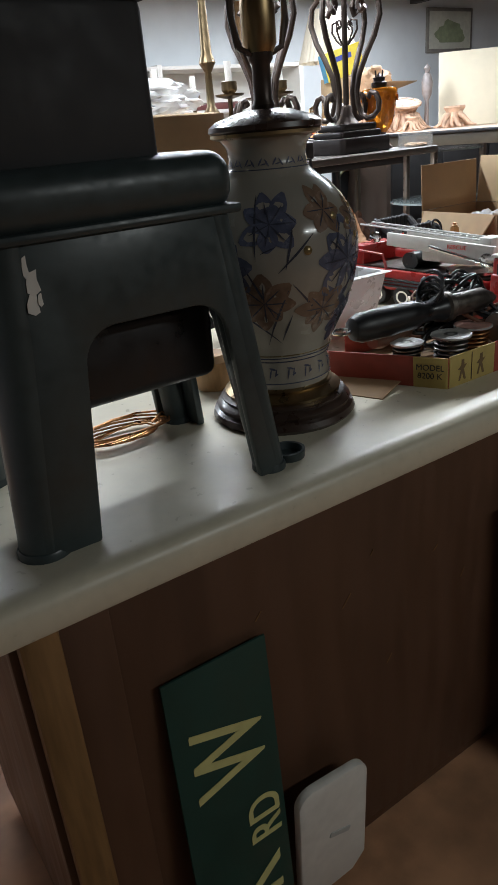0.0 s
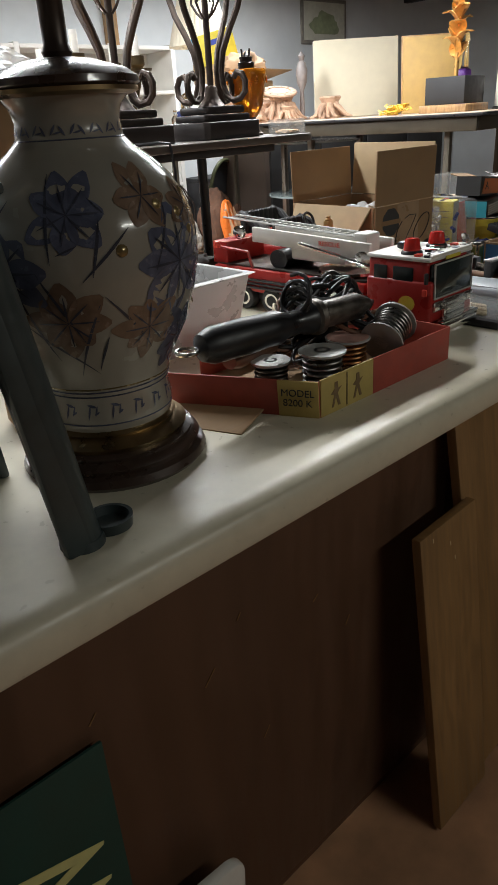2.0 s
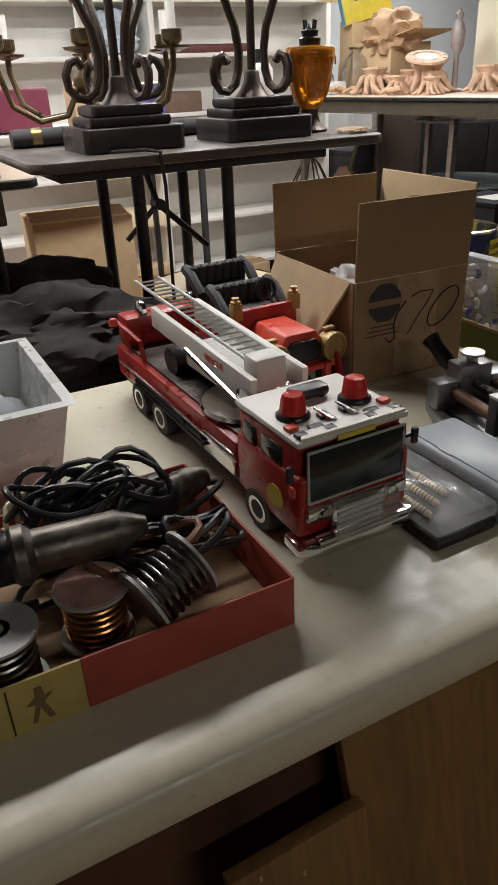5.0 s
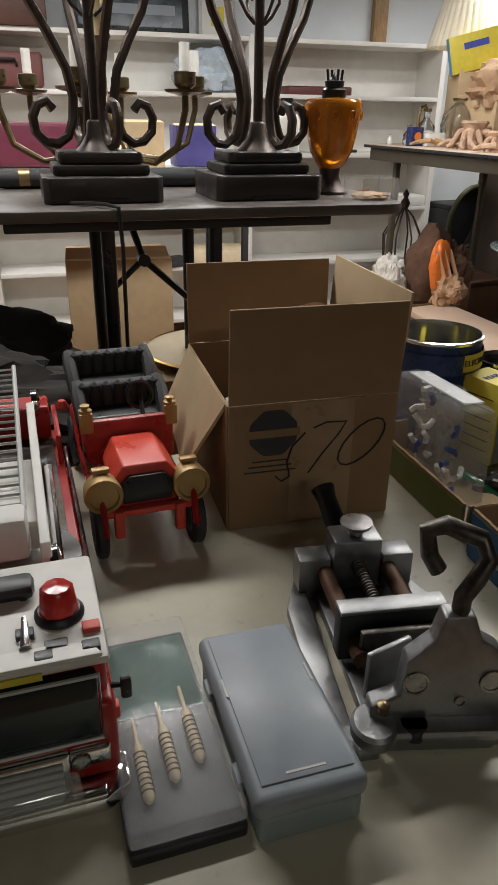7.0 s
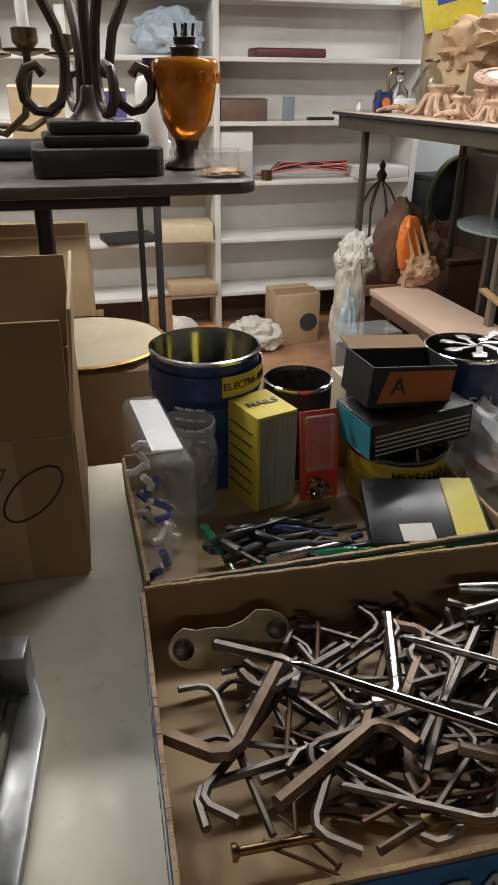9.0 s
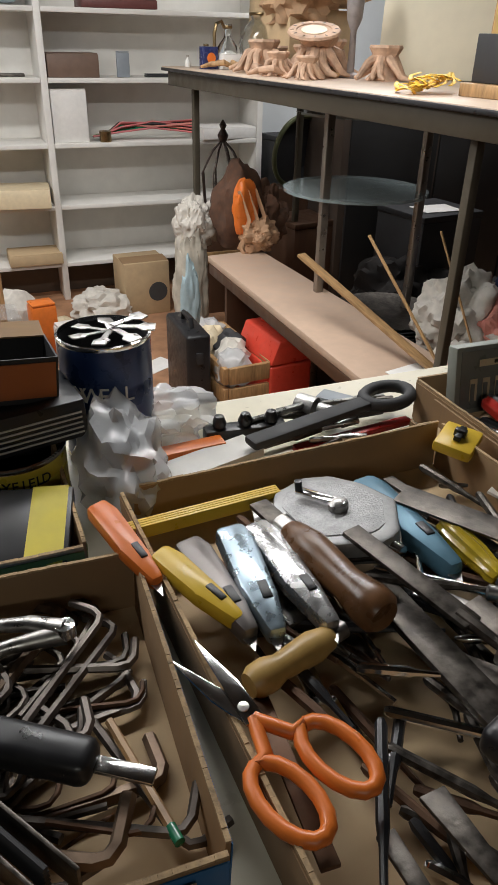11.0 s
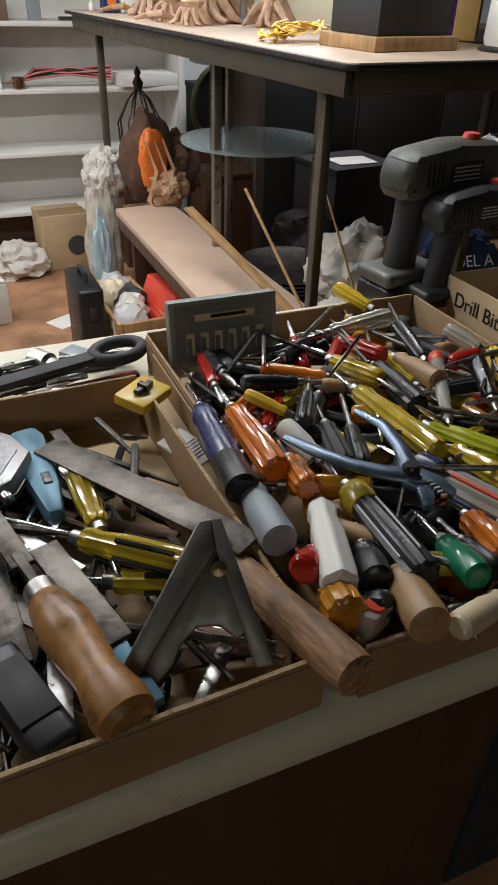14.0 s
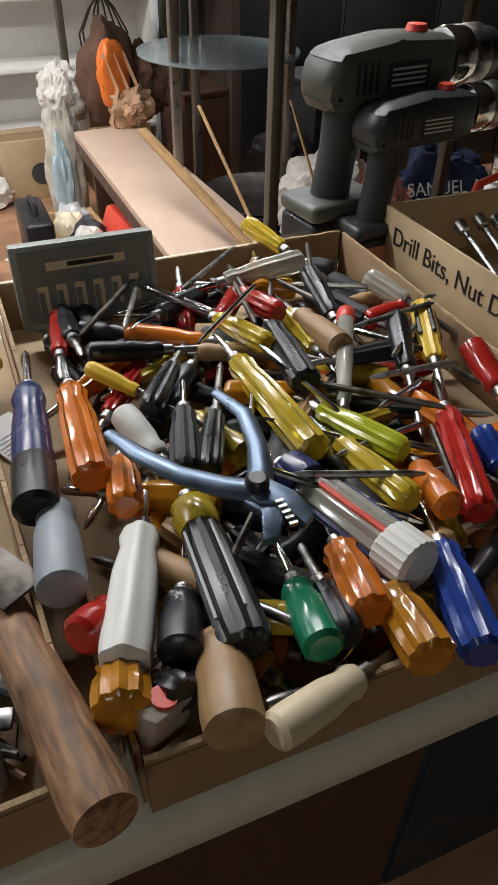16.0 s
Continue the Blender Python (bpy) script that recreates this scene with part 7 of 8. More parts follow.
# table beside it
o = thing("side_table", "pale-topped table with a dark edge beside a folding table", "table", T(-0.14, 1.42, 0.29))
part("tabletop", prism(rounded(1.12, 0.66, 0.03), 0.02, T(0, 0, -0.02), 0.004), TABLETOP, o)
part("edge_band", prism(rounded(1.126, 0.666, 0.03), 0.014, T(0, 0, -0.0175), 0.002), BLACKM, o)
part("apron", box(1.0, 0.54, 0.07, T(0, 0, -0.091), 0.004), OLIVE, o)
for sx in (-1, 1):
    for sy in (-1, 1):
        part("leg", tube([(sx * 0.47, sy * 0.25, -0.09), (sx * 0.48, sy * 0.26, FZ - 0.29)], 0.014, 10), BLACK, o)
o = thing("brown_carton", "brown cardboard carton with a crumpled film on top", "cardboard box", T(0.20, 1.24, 0.29, 0, 0, 3))
part("carton", box(0.30, 0.28, 0.16, T(), 0.003), CARD, o)
part("flap", box(0.28, 0.12, 0.003, T(0, -0.07, 0.162, 4), 0), CARDL, o)
solid("film_wrap", blob(0.26, 0.24, 0.08, 0.35, 7, 8), FILM, "crumpled clear film lying on a carton", "plastic film", T(0.20, 1.24, 0.455))
o = thing("wire_fan", "round wire fan guard wrapped in clear film", "fan", T(0.20, 1.60, 0.29, 0, 0, 30) @ Matrix.Scale(0.8, 4))
for k in range(3):
    part("ring", tube([((0.19 - 0.06 * k) * math.cos(a), 0.01, 0.2 + (0.19 - 0.06 * k) * math.sin(a)) for a in [i * math.pi / 16 for i in range(33)]], 0.005, 6), IRON, o)
for k in range(8):
    part("spoke", tube([(0, 0.01, 0.2), (0.19 * math.cos(k * math.pi / 4), 0.01, 0.2 + 0.19 * math.sin(k * math.pi / 4))], 0.004, 6), IRON, o)
part("film", blob(0.26, 0.08, 0.22, 0.3, 6, 2, 4, T(0, 0.07, 0.03)), CLEARP, o)
o = thing("pink_case", "dusty pink upright case on a table", "case", T(0.30, 2.35, 0.30))
part("shell", box(0.15, 0.14, 0.24, T(), 0.012, 3), mat("dusty_pink", (0.55, 0.27, 0.24), 0.6, 0, 0.08, 40), o)
part("clasp", box(0.02, 0.006, 0.04, T(0.03, -0.072, 0.19), 0.003), BRASS, o)
o = thing("burgundy_case", "burgundy leather jewellery case on a table", "case", T(0.60, 2.4, 0.30))
part("shell", box(0.32, 0.2, 0.13, T(), 0.01, 3), mat("burgundy_box", (0.18, 0.03, 0.06), 0.5, 0, 0.15, 40), o)
o = thing("wooden_chest", "long dark brown wooden box lying on the top shelf", "box", T(0.50, 4.2, 0.851))
part("body", box(0.50, 0.26, 0.17, T(), 0.008), mat("reddish_dark_wood", (0.085, 0.035, 0.022), 0.45, 0, 0.25, 20, 0.08), o)
part("lid", box(0.515, 0.275, 0.03, T(0, 0, 0.171), 0.008), MATS["reddish_dark_wood"], o)
o = thing("framed_picture", "dark framed blue and grey picture leaning on the top shelf", "picture", T(1.22, 4.34, 0.851, -6, 0, 0))
part("frame", box(0.66, 0.024, 0.42, T(), 0.006), BLACK, o)
part("sheet", box(0.58, 0.002, 0.34, T(0, -0.0132, 0.04), 0), mat("slate_print", (0.10, 0.13, 0.15), 0.2, 0, 0.5, 8), o)
part("band", box(0.5, 0.001, 0.05, T(0, -0.0148, 0.1), 0), GREY, o)
o = thing("brown_bag", "long burgundy leather bag on a shelf", "bag", T(0.5, 4.2, 0.567))
part("shell", box(0.42, 0.2, 0.17, T(), 0.02, 3), LEATHER, o)
part("handle", tube([(-0.08, -0.1, 0.1), (-0.07, -0.12, 0.13), (0.07, -0.12, 0.13), (0.08, -0.1, 0.1)], 0.008, 8), BLACK, o)
o = thing("back_table", "plain white-topped table along the shelves", "table", T(0.65, 2.45, 0.295))
part("tabletop", prism(rounded(1.3, 0.6, 0.02), 0.024, T(0, 0, -0.024), 0.003), WHITE, o)
for sx in (-1, 1):
    for sy in (-1, 1):
        part("leg", box(0.022, 0.022, 0.295 - FZ - 0.026, T(sx * 0.6, sy * 0.26, FZ - 0.295), 0.003), BLACKM, o)
for x, y, s, m, lb in ((0.92, 2.35, (0.16, 0.12, 0.14), CARDL, "small tan carton on a table"), (1.12, 2.4, (0.14, 0.12, 0.13), mat("indigo_carton", (0.06, 0.05, 0.2), 0.5), "small indigo printed carton on a table")):
    o = thing("small_carton", lb, "box", T(x, y, 0.296))
    part("carton", box(*s, T(), 0.003), m, o)
    part("flap", box(s[0], s[1] * 0.5, 0.002, T(0, -s[1] * 0.2, s[2] + 0.001, 6), 0), CARDL, o)
solid("crumpled_film", blob(0.35, 0.25, 0.2, 0.35, 7, 6), mat("bluish_film", (0.62, 0.72, 0.8), 0.25, 0, 0.1, 30, 0.4, alpha=0.75), "heap of bluish plastic bags on a shelf", "plastic bags", T(1.62, 4.2, 0.574))

# things on the floor under the tables
o = thing("carton_stack", "large tan carton with open flaps on the floor", "cardboard box", T(0.86, 2.55, FZ, 0, 0, -4))
part("carton", box(0.42, 0.36, 0.58, T(), 0.004), CARD, o)
part("upper_carton", box(0.38, 0.32, 0.35, T(-0.01, 0, 0.582), 0.004), CARDL, o)
part("flap", box(0.37, 0.14, 0.004, T(-0.01, -0.08, 0.936, 10), 0), CARD, o)
o = thing("low_carton", "worn brown carton full of dark rags on the floor", "cardboard box", T(0.30, 1.35, FZ, 0, 0, 6))
part("carton", box(0.7, 0.5, 0.78, T(), 0.004), CARD, o)
solid("rag_heap", blob(0.66, 0.46, 0.24, 0.35, 6, 12, 5), CLOTHG, "heap of crumpled dark rags in a carton", "rags", T(0.28, 1.33, FZ + 0.782))
solid("mesh_bag", blob(0.3, 0.25, 0.32, 0.25, 9, 15, 4), mat("olive_mesh", (0.12, 0.095, 0.05), 0.9, 0, 0.4, 90, 0.5), "olive mesh bag beside the counter", "bag", T(0.25, 0.98, FZ))
o = thing("stool_heap", "low dark stand behind the counter", "stand", T(0.35, 1.0, FZ))
part("top", box(0.62, 0.3, 0.03, T(0, 0, 0.84), 0.006), BLACKM, o)
for sx in (-1, 1):
    part("leg", box(0.03, 0.26, 0.84, T(sx * 0.28, 0, 0), 0.004), BLACKM, o)
solid("rag_heap", blob(0.6, 0.28, 0.16, 0.35, 7, 21, 5), CLOTHG, "crumpled dark cloth heaped on a stand", "rags", T(0.33, 1.0, FZ + 0.87))
o = thing("gold_platter", "gold-rimmed oval platter on a low carton", "platter", T(0.98, 1.55, -0.12))
part("dish", lathe([(0.1, 0), (0.16, 0.006), (0.19, 0.02), (0.18, 0.022), (0.11, 0.012), (0, 0.01)], 36), CREAM, o)
part("rim", lathe([(0.186, 0.018), (0.193, 0.021), (0.186, 0.024)], 36, closed=False), GOLD, o)
o = thing("platter_carton", "upright carton holding a platter on its top", "cardboard box", T(0.98, 1.55, FZ))
part("carton", box(0.34, 0.34, -0.12 - FZ - 0.001, T(), 0.003), CARDL, o)
rng = random.Random(31)
for i in range(16):
    x, y = rng.uniform(1.05, 1.75), rng.uniform(2.6, 3.7)
    s = rng.uniform(0.1, 0.26)
    solid("rag", blob(s, s * 0.8, s * rng.uniform(0.5, 1.0), 0.35, 7, i, 3), (CLOTHW, CREAM, CLOTHG, TANWOOD, CARDL, FILM)[i % 6], "crumpled household odds and ends heaped on the floor", "clutter", T(x, y, FZ), "floor clutter")
for x, y, s, m, lb in ((1.62, 3.3, (0.12, 0.1, 0.26), ORANGE, "orange plastic case standing on the floor"), (1.4, 3.4, (0.12, 0.03, 0.42), TANWOOD, "short tan board standing on the floor"), (1.75, 3.1, (0.18, 0.16, 0.2), WHITEP, "white plastic box on the floor")):
    o = thing("floor_box", lb, "box", T(x, y, FZ, 0, 0, 10))
    part("shell", box(*s, T(), 0.01), m, o)
    part("lid", box(s[0] * 0.94, s[1] * 0.94, 0.012, T(0, 0, s[2] + 0.0005), 0.004), m, o)

# ---- white wall shelves ----
o = thing("wall_shelves", "tall white painted built-in shelving along the wall", "shelves", T(0, 0, 0))
SH = (0.85, 0.565, 0.245, -0.075, -0.40, -0.725)
for x in (0.34, 1.855, 3.08):
    part("upright", box(0.035, 0.3, 0.86 - FZ, T(x, 4.25, FZ), 0.002), WHITE, o)
for z in SH:
    for a, b in ((0.36, 1.836), (1.874, 3.061)):
        part("shelf", box(b - a, 0.3, 0.024, T((a + b) / 2, 4.248, z - 0.024), 0.002), WHITE, o)
part("back_panel", box(2.74, 0.01, 0.83 - FZ, T(1.71, 4.404, FZ), 0), WHITE, o)
part("kick_board", box(2.7, 0.02, 0.2, T(1.71, 4.30, FZ), 0.002), mat("dark_kick", (0.10, 0.07, 0.05), 0.7, 0, 0.2, 20), o)


def on_shelf(name, label, x, z, s, m, y=4.2, rz=0):
    o = thing(name, label, "box", T(x, y, z + 0.001, 0, 0, rz))
    part("shell", box(*s, T(), 0.004), m, o)
    part("lid", box(s[0] * 0.97, s[1] * 0.97, 0.004, T(0, 0, s[2] + 0.0005), 0.001), m, o)


on_shelf("dark_case", "flat dark brown case lying on a shelf", 2.28, 0.565, (0.4, 0.2, 0.04), LEATHER)
on_shelf("brown_case", "dull brown box standing on a shelf", 2.015, 0.245, (0.27, 0.18, 0.11), mat("dull_brown_box", (0.17, 0.11, 0.08), 0.6, 0, 0.15, 40))
on_shelf("photo_card", "small grey picture card standing on a shelf", 2.29, 0.245, (0.07, 0.02, 0.12), GREY, 4.16)
on_shelf("white_board_box", "flat white printed carton standing on a shelf", 1.975, -0.075, (0.19, 0.05, 0.26), PAPER, 4.15)
on_shelf("book_stack", "stack of white papers lying on a shelf", 2.88, -0.075, (0.34, 0.22, 0.06), PAPER, 4.2, 5)
on_shelf("game_box", "white and yellow flat carton on a low shelf", 1.66, -0.40, (0.33, 0.22, 0.1), CREAM, 4.16, -6)
on_shelf("open_carton", "small opened tan carton on a low shelf", 1.70, -0.725, (0.3, 0.2, 0.06), CARDL, 4.18)
on_shelf("book", "dark book lying on a low shelf", 1.33, -0.40, (0.3, 0.2, 0.03), BLACKM, 4.18, 10)
on_shelf("small_rack", "thin dark metal rack on a shelf", 2.5, 0.245, (0.16, 0.05, 0.012), BLACK, 4.2)
on_shelf("small_rack", "thin dark metal rack on a shelf", 1.62, 0.245, (0.3, 0.05, 0.012), DARKSTEEL, 4.2)
on_shelf("red_box", "flat red patterned box on a low shelf", 0.7, -0.075, (0.4, 0.22, 0.06), mat("red_pattern", (0.5, 0.08, 0.07), 0.6, 0, 0.4, 60), 4.2)
o = thing("striped_scarf", "bundle of red, green and white striped belts on a shelf", "belts", T(2.38, 4.17, -0.06))
for k in range(9):
    part("band", tube([(-0.28 + 0.01 * k, 0.02 * (k % 3), 0.01), (-0.12, 0.015 * (k % 4), 0.03 + 0.006 * k), (0.06, -0.02 + 0.01 * (k % 3), 0.05 + 0.008 * (k % 5)), (0.3, 0.02 * (k % 2), 0.02 + 0.008 * k)], 0.014, 8, None, None, 0.4), (SKIN, GREENA, CLOTHP, BLACKM)[k % 4], o)
o = thing("brass_cup", "small brass cup standing on a shelf", "cup", T(2.16, 4.13, -0.074))
part("bowl", lathe([(0.03, 0), (0.035, 0.01), (0.03, 0.04), (0.036, 0.055), (0, 0.05)], 20), BRASS, o)
o = thing("picture_on_shelf", "framed print leaning on the top shelf", "picture", T(1.72, 4.36, 0.851, -4, 0, 0))
part("frame", box(0.22, 0.02, 0.32, T(), 0.004), LGREY, o)
part("print", box(0.18, 0.002, 0.27, T(0, -0.0115, 0.02), 0), PAPER, o)
part("motif", box(0.08, 0.001, 0.1, T(0, -0.0131, 0.06), 0), YELLP, o)
solid("wall_stud", box(0.09, 0.05, 0.56, T(), 0.003), TANWOOD, "bare timber stud against the wall", "stud", T(2.76, 4.38, 0.855))
o = thing("wall_picture", "framed pale green landscape picture on the wall", "picture", T(5.1, 4.40, 0.92))
part("frame", box(0.62, 0.02, 0.36, T(0, -0.004, 0), 0.006), mat("grey_frame", (0.25, 0.23, 0.2), 0.5, 0, 0.2, 40), o)
part("mount", box(0.56, 0.003, 0.30, T(0, -0.016, 0.03), 0), mat("pale_mount", (0.6, 0.6, 0.5), 0.6), o)
part("landscape", blob(0.34, 0.004, 0.16, 0.4, 5, 3, 3, T(0, -0.019, 0.08)), mat("muted_green", (0.3, 0.34, 0.2), 0.7, 0, 0.3, 20), o)

# ---- long beige table ----
M2 = T(2.448, 2.447, 0.322, 0, 0, 5)   # middle of its near long edge
LT = 2.34


def on_table(x, y, rz=0):
    """x inward from the near long edge, y along it, on the long table."""
    return M2 @ T(x, y, 0, 0, 0, rz)


o = thing("long_table", "long beige folding table with a chipped black edge", "table", M2)
part("tabletop", prism([(p[0] + 0.38, p[1]) for p in rounded(0.76, LT, 0.03)], 0.016, T(0, 0, -0.016), 0.002), TABLETOP, o)
part("edge_band", prism([(p[0] + 0.38, p[1]) for p in rounded(0.768, LT + 0.008, 0.032)], 0.014, T(0, 0, -0.0175), 0.003), BLACK, o)
for x, y, sx, sy in ((0.03, 0, 0.02, LT - 0.1), (0.73, 0, 0.02, LT - 0.1), (0.38, -LT / 2 + 0.06, 0.67, 0.02), (0.38, LT / 2 - 0.06, 0.67, 0.02)):
    part("apron", box(sx, sy, 0.06, T(x, y, -0.079), 0.003), OLIVE, o)
for x in (0.09, 0.67):
    for y in (-LT / 2 + 0.22, LT / 2 - 0.22):
        part("leg", box(0.03, 0.03, 0.322 - FZ - 0.03, T(x, y, FZ - 0.322), 0.004), OLIVE, o)

o = thing("gold_leaf_lamp", "gilded acanthus leaf lamp on a black block and wooden plinth", "lamp", on_table(0.35, -0.84, 4))
part("plinth", box(0.30, 0.24, 0.035, T(), 0.004), TANWOOD, o)
part("block", box(0.255, 0.2, 0.12, T(0, 0, 0.036), 0.003), BLACKM, o)
part("stem", tube([(0, 0, 0.156), (0.006, 0, 0.25), (0, 0, 0.62)], 0.011, 10), GOLD, o)
for k in range(16):
    z0, a = 0.24 + 0.022 * k, k * 2.4
    wv = 0.06 - 0.0015 * k
    b = bmesh.new()
    rows = []
    for i in range(7):
        u = i / 6
        w = wv * math.sin(math.pi * (0.12 + 0.8 * u)) * (0.8 + 0.25 * math.sin(u * 19))
        rr = 0.008 + 0.07 * u ** 1.4
        rows.append([b.verts.new((rr - 0.018 * (abs(s) == 1), s * w, z0 + 0.12 * u - 0.06 * u ** 3)) for s in (-1, 0, 1)])
    for p, q in zip(rows, rows[1:]):
        for j in range(2):
            b.faces.new((p[j], p[j + 1], q[j + 1], q[j]))
    b.normal_update()
    r = bmesh.ops.solidify(b, geom=b.faces[:], thickness=0.003)
    b.transform(T(0, 0, 0, 0, 0, math.degrees(a)))
    part("leaf", b, GOLD, o)
o = thing("yellow_ribbon", "tangle of yellow ribbon lying on a table", "ribbon", on_table(0.16, -0.62))
rng = random.Random(41)
for k in range(9):
    part("strand", tube([((0.06 + 0.006 * k) * math.cos(0.5 * i + k) + 0.012 * (k - 4), 0.07 * math.sin(0.65 * i + k), 0.012 + 0.004 * k + 0.008 * math.sin(1.3 * i + k)) for i in range(16)], 0.006, 6, None, None, 0.3), mat("yellow_ribbon", (0.85, 0.55, 0.06), 0.5), o)
o = thing("display_board", "large cream panel leaning upright on a table", "panel", on_table(0.72, -0.02, -48) @ T(0, 0, 0, -6))
part("board", box(0.50, 0.02, 0.42, T(), 0.003), mat("cream_board", (0.72, 0.66, 0.5), 0.6, 0, 0.05, 20), o)
part("edge", box(0.505, 0.012, 0.42, T(0, 0.017, 0), 0.003), LGREY, o)
o = thing("display_board", "ochre panel leaning upright beside a cream one", "panel", on_table(0.70, -0.55, -48) @ T(0, 0, 0, -6))
part("board", box(0.36, 0.015, 0.38, T(), 0.003), mat("ochre_board", (0.55, 0.36, 0.12), 0.6, 0, 0.12, 20), o)
part("edge", box(0.37, 0.008, 0.39, T(0, 0.0125, 0), 0.003), TANWOOD, o)
o = thing("ceramic_lamp", "white crackled jar lamp with a bulb on a black foot", "lamp", on_table(0.66, -1.0))
part("jar", lathe([(0.075, 0.012), (0.08, 0.03), (0.075, 0.2), (0.06, 0.225), (0.02, 0.235), (0, 0.235)], 32), WHITEP, o)
part("foot", lathe([(0.09, 0), (0.092, 0.006), (0.08, 0.014), (0, 0.014)], 32), BLACK, o)
part("socket", lathe([(0.016, 0.234), (0.016, 0.29), (0, 0.29)], 16), BRASS, o)
part("bulb", lathe([(0.014, 0.29), (0.03, 0.33), (0.028, 0.36), (0, 0.38)], 20), mat("frosted_bulb", (0.85, 0.84, 0.8), 0.3), o)
part("flex", tube([(0.08, -0.02, 0.01), (0.12, -0.1, 0.06), (0.06, -0.16, 0.004), (0.0, -0.19, 0.004), (-0.02, -0.21, -0.2)], 0.004, 6), BLACK, o)
o = thing("spray_bottle", "purple and clear bottle with a chrome neck", "bottle", on_table(0.60, -0.76))
part("body", box(0.07, 0.06, 0.2, T(), 0.015, 3), mat("purple_plastic", (0.16, 0.05, 0.35), 0.3), o)
part("neck", lathe([(0.02, 0.2), (0.012, 0.22), (0.012, 0.3), (0.024, 0.33), (0.02, 0.35), (0, 0.355)], 16), GLASS, o)
solid("red_ball", lathe([(0.001, 0), (0.018, 0.006), (0.022, 0.022), (0.018, 0.038), (0.001, 0.044)], 18), REDL, "small orange-red ball on a table", "ball", on_table(0.52, -0.86))


def driftwood(m, s, seed):
    r = random.Random(seed)
    o = thing("driftwood_piece", "pale carved root ornament with a round clock top", "ornament", m, "driftwood ornaments")
    part("stump", lathe([(0.5 * s, 0), (0.34 * s, 0.15 * s), (0.3 * s, 0.5 * s), (0.45 * s, 0.72 * s), (0.42 * s, 0.78 * s), (0, 0.78 * s)], 18, None, None, 7, 0.16), DRIFT, o)
    for k in range(11):
        a = 2 * math.pi * k / 11 + r.uniform(-0.2, 0.2)
        l = r.uniform(0.55, 1.0) * s
        part("root", tube([(0.2 * s * math.cos(a), 0.2 * s * math.sin(a), 0.5 * s), (0.5 * l * math.cos(a), 0.5 * l * math.sin(a), r.uniform(0.25, 0.5) * s), (0.8 * l * math.cos(a + 0.15), 0.8 * l * math.sin(a + 0.15), 0.1 * s), (l * math.cos(a + 0.3), l * math.sin(a + 0.3), 0.05 * s)], [0.13 * s, 0.1 * s, 0.07 * s, 0.03 * s], 8), DRIFT, o)


driftwood(on_table(0.30, 0.22), 0.19, 1)
driftwood(on_table(0.45, -0.02), 0.15, 2)
driftwood(on_table(0.22, 0.52), 0.16, 3)
driftwood(on_table(0.5, 0.45), 0.17, 4)
driftwood(on_table(0.17, 0.30), 0.11, 5)
driftwood(on_table(0.36, 0.40), 0.14, 6)
driftwood(on_table(0.16, 0.06), 0.10, 7)
driftwood(on_table(0.36, 0.62), 0.13, 8)
o = thing("root_clock", "round carved wooden clock face on driftwood", "clock", on_table(0.28, 0.22) @ T(0, 0, 0.149, 14, -10, 0))
part("dial", lathe([(0.10, 0), (0.105, 0.006), (0.10, 0.014), (0.07, 0.016), (0.068, 0.012), (0, 0.012)], 36, None, None, 18, 0.03), DRIFT, o)
part("face", lathe([(0.05, 0.0125), (0.05, 0.0145), (0, 0.0145)], 28), CREAM, o)
for k in range(12):
    part("numeral", box(0.004, 0.014, 0.001, T(0.085 * math.cos(k * math.pi / 6), 0.085 * math.sin(k * math.pi / 6), 0.0155, 0, 0, 30 * k - 90), 0), IRON, o)
rng = random.Random(51)
for k in range(14):
    o = thing("root_twig", "short pale carved twig lying on a table", "twig", on_table(rng.uniform(0.08, 0.4), rng.uniform(0.05, 0.8), rng.uniform(0, 360)), "root twigs")
    part("twig", tube([(-0.07, 0, 0.012), (-0.02, 0.02, 0.03), (0.03, -0.015, 0.022), (0.08, 0.01, 0.012)], [0.008, 0.013, 0.011, 0.006], 8), (DRIFT, TANWOOD)[k % 2], o)
o = thing("figurine_stand", "grey figure-shaped ornament on a round stand", "ornament", on_table(0.42, 0.16))
part("figure", lathe([(0.05, 0), (0.05, 0.012), (0.015, 0.02), (0.012, 0.16), (0.03, 0.2), (0.034, 0.26), (0.022, 0.3), (0.012, 0.31), (0.02, 0.335), (0, 0.36)], 16), mat("grey_cast", (0.28, 0.25, 0.24), 0.5, 0.3, 0.2, 60), o)
o = thing("paper_sack", "crumpled brown paper and tan carton on a table", "carton", on_table(0.52, 0.72, 10))
part("carton", box(0.36, 0.26, 0.24, T(0, 0, 0), 0.004), CARDL, o)
part("paper", blob(0.34, 0.26, 0.2, 0.35, 7, 5, 4, T(-0.06, -0.05, 0.18)), mat("kraft_paper", (0.48, 0.31, 0.18), 0.9, 0, 0.15, 40, 0.3), o)
part("flap", box(0.38, 0.2, 0.004, T(0.02, -0.16, 0.27, -12, 0, 0), 0), CARDL, o)
o = thing("game_carton", "yellow and blue printed carton tilted on a heap", "box", on_table(0.45, 0.85, -30) @ T(0, 0, 0.36, 0, -14, 0))
part("carton", box(0.26, 0.1, 0.17, T(), 0.002), YELLP, o)
part("side_panel", box(0.001, 0.1, 0.168, T(-0.1308, 0, 0.001), 0), mat("sky_print", (0.1, 0.4, 0.65), 0.5), o)
part("print", box(0.12, 0.001, 0.03, T(0.0, -0.0508, 0.1), 0), mat("dark_blue_print", (0.05, 0.08, 0.4), 0.5), o)
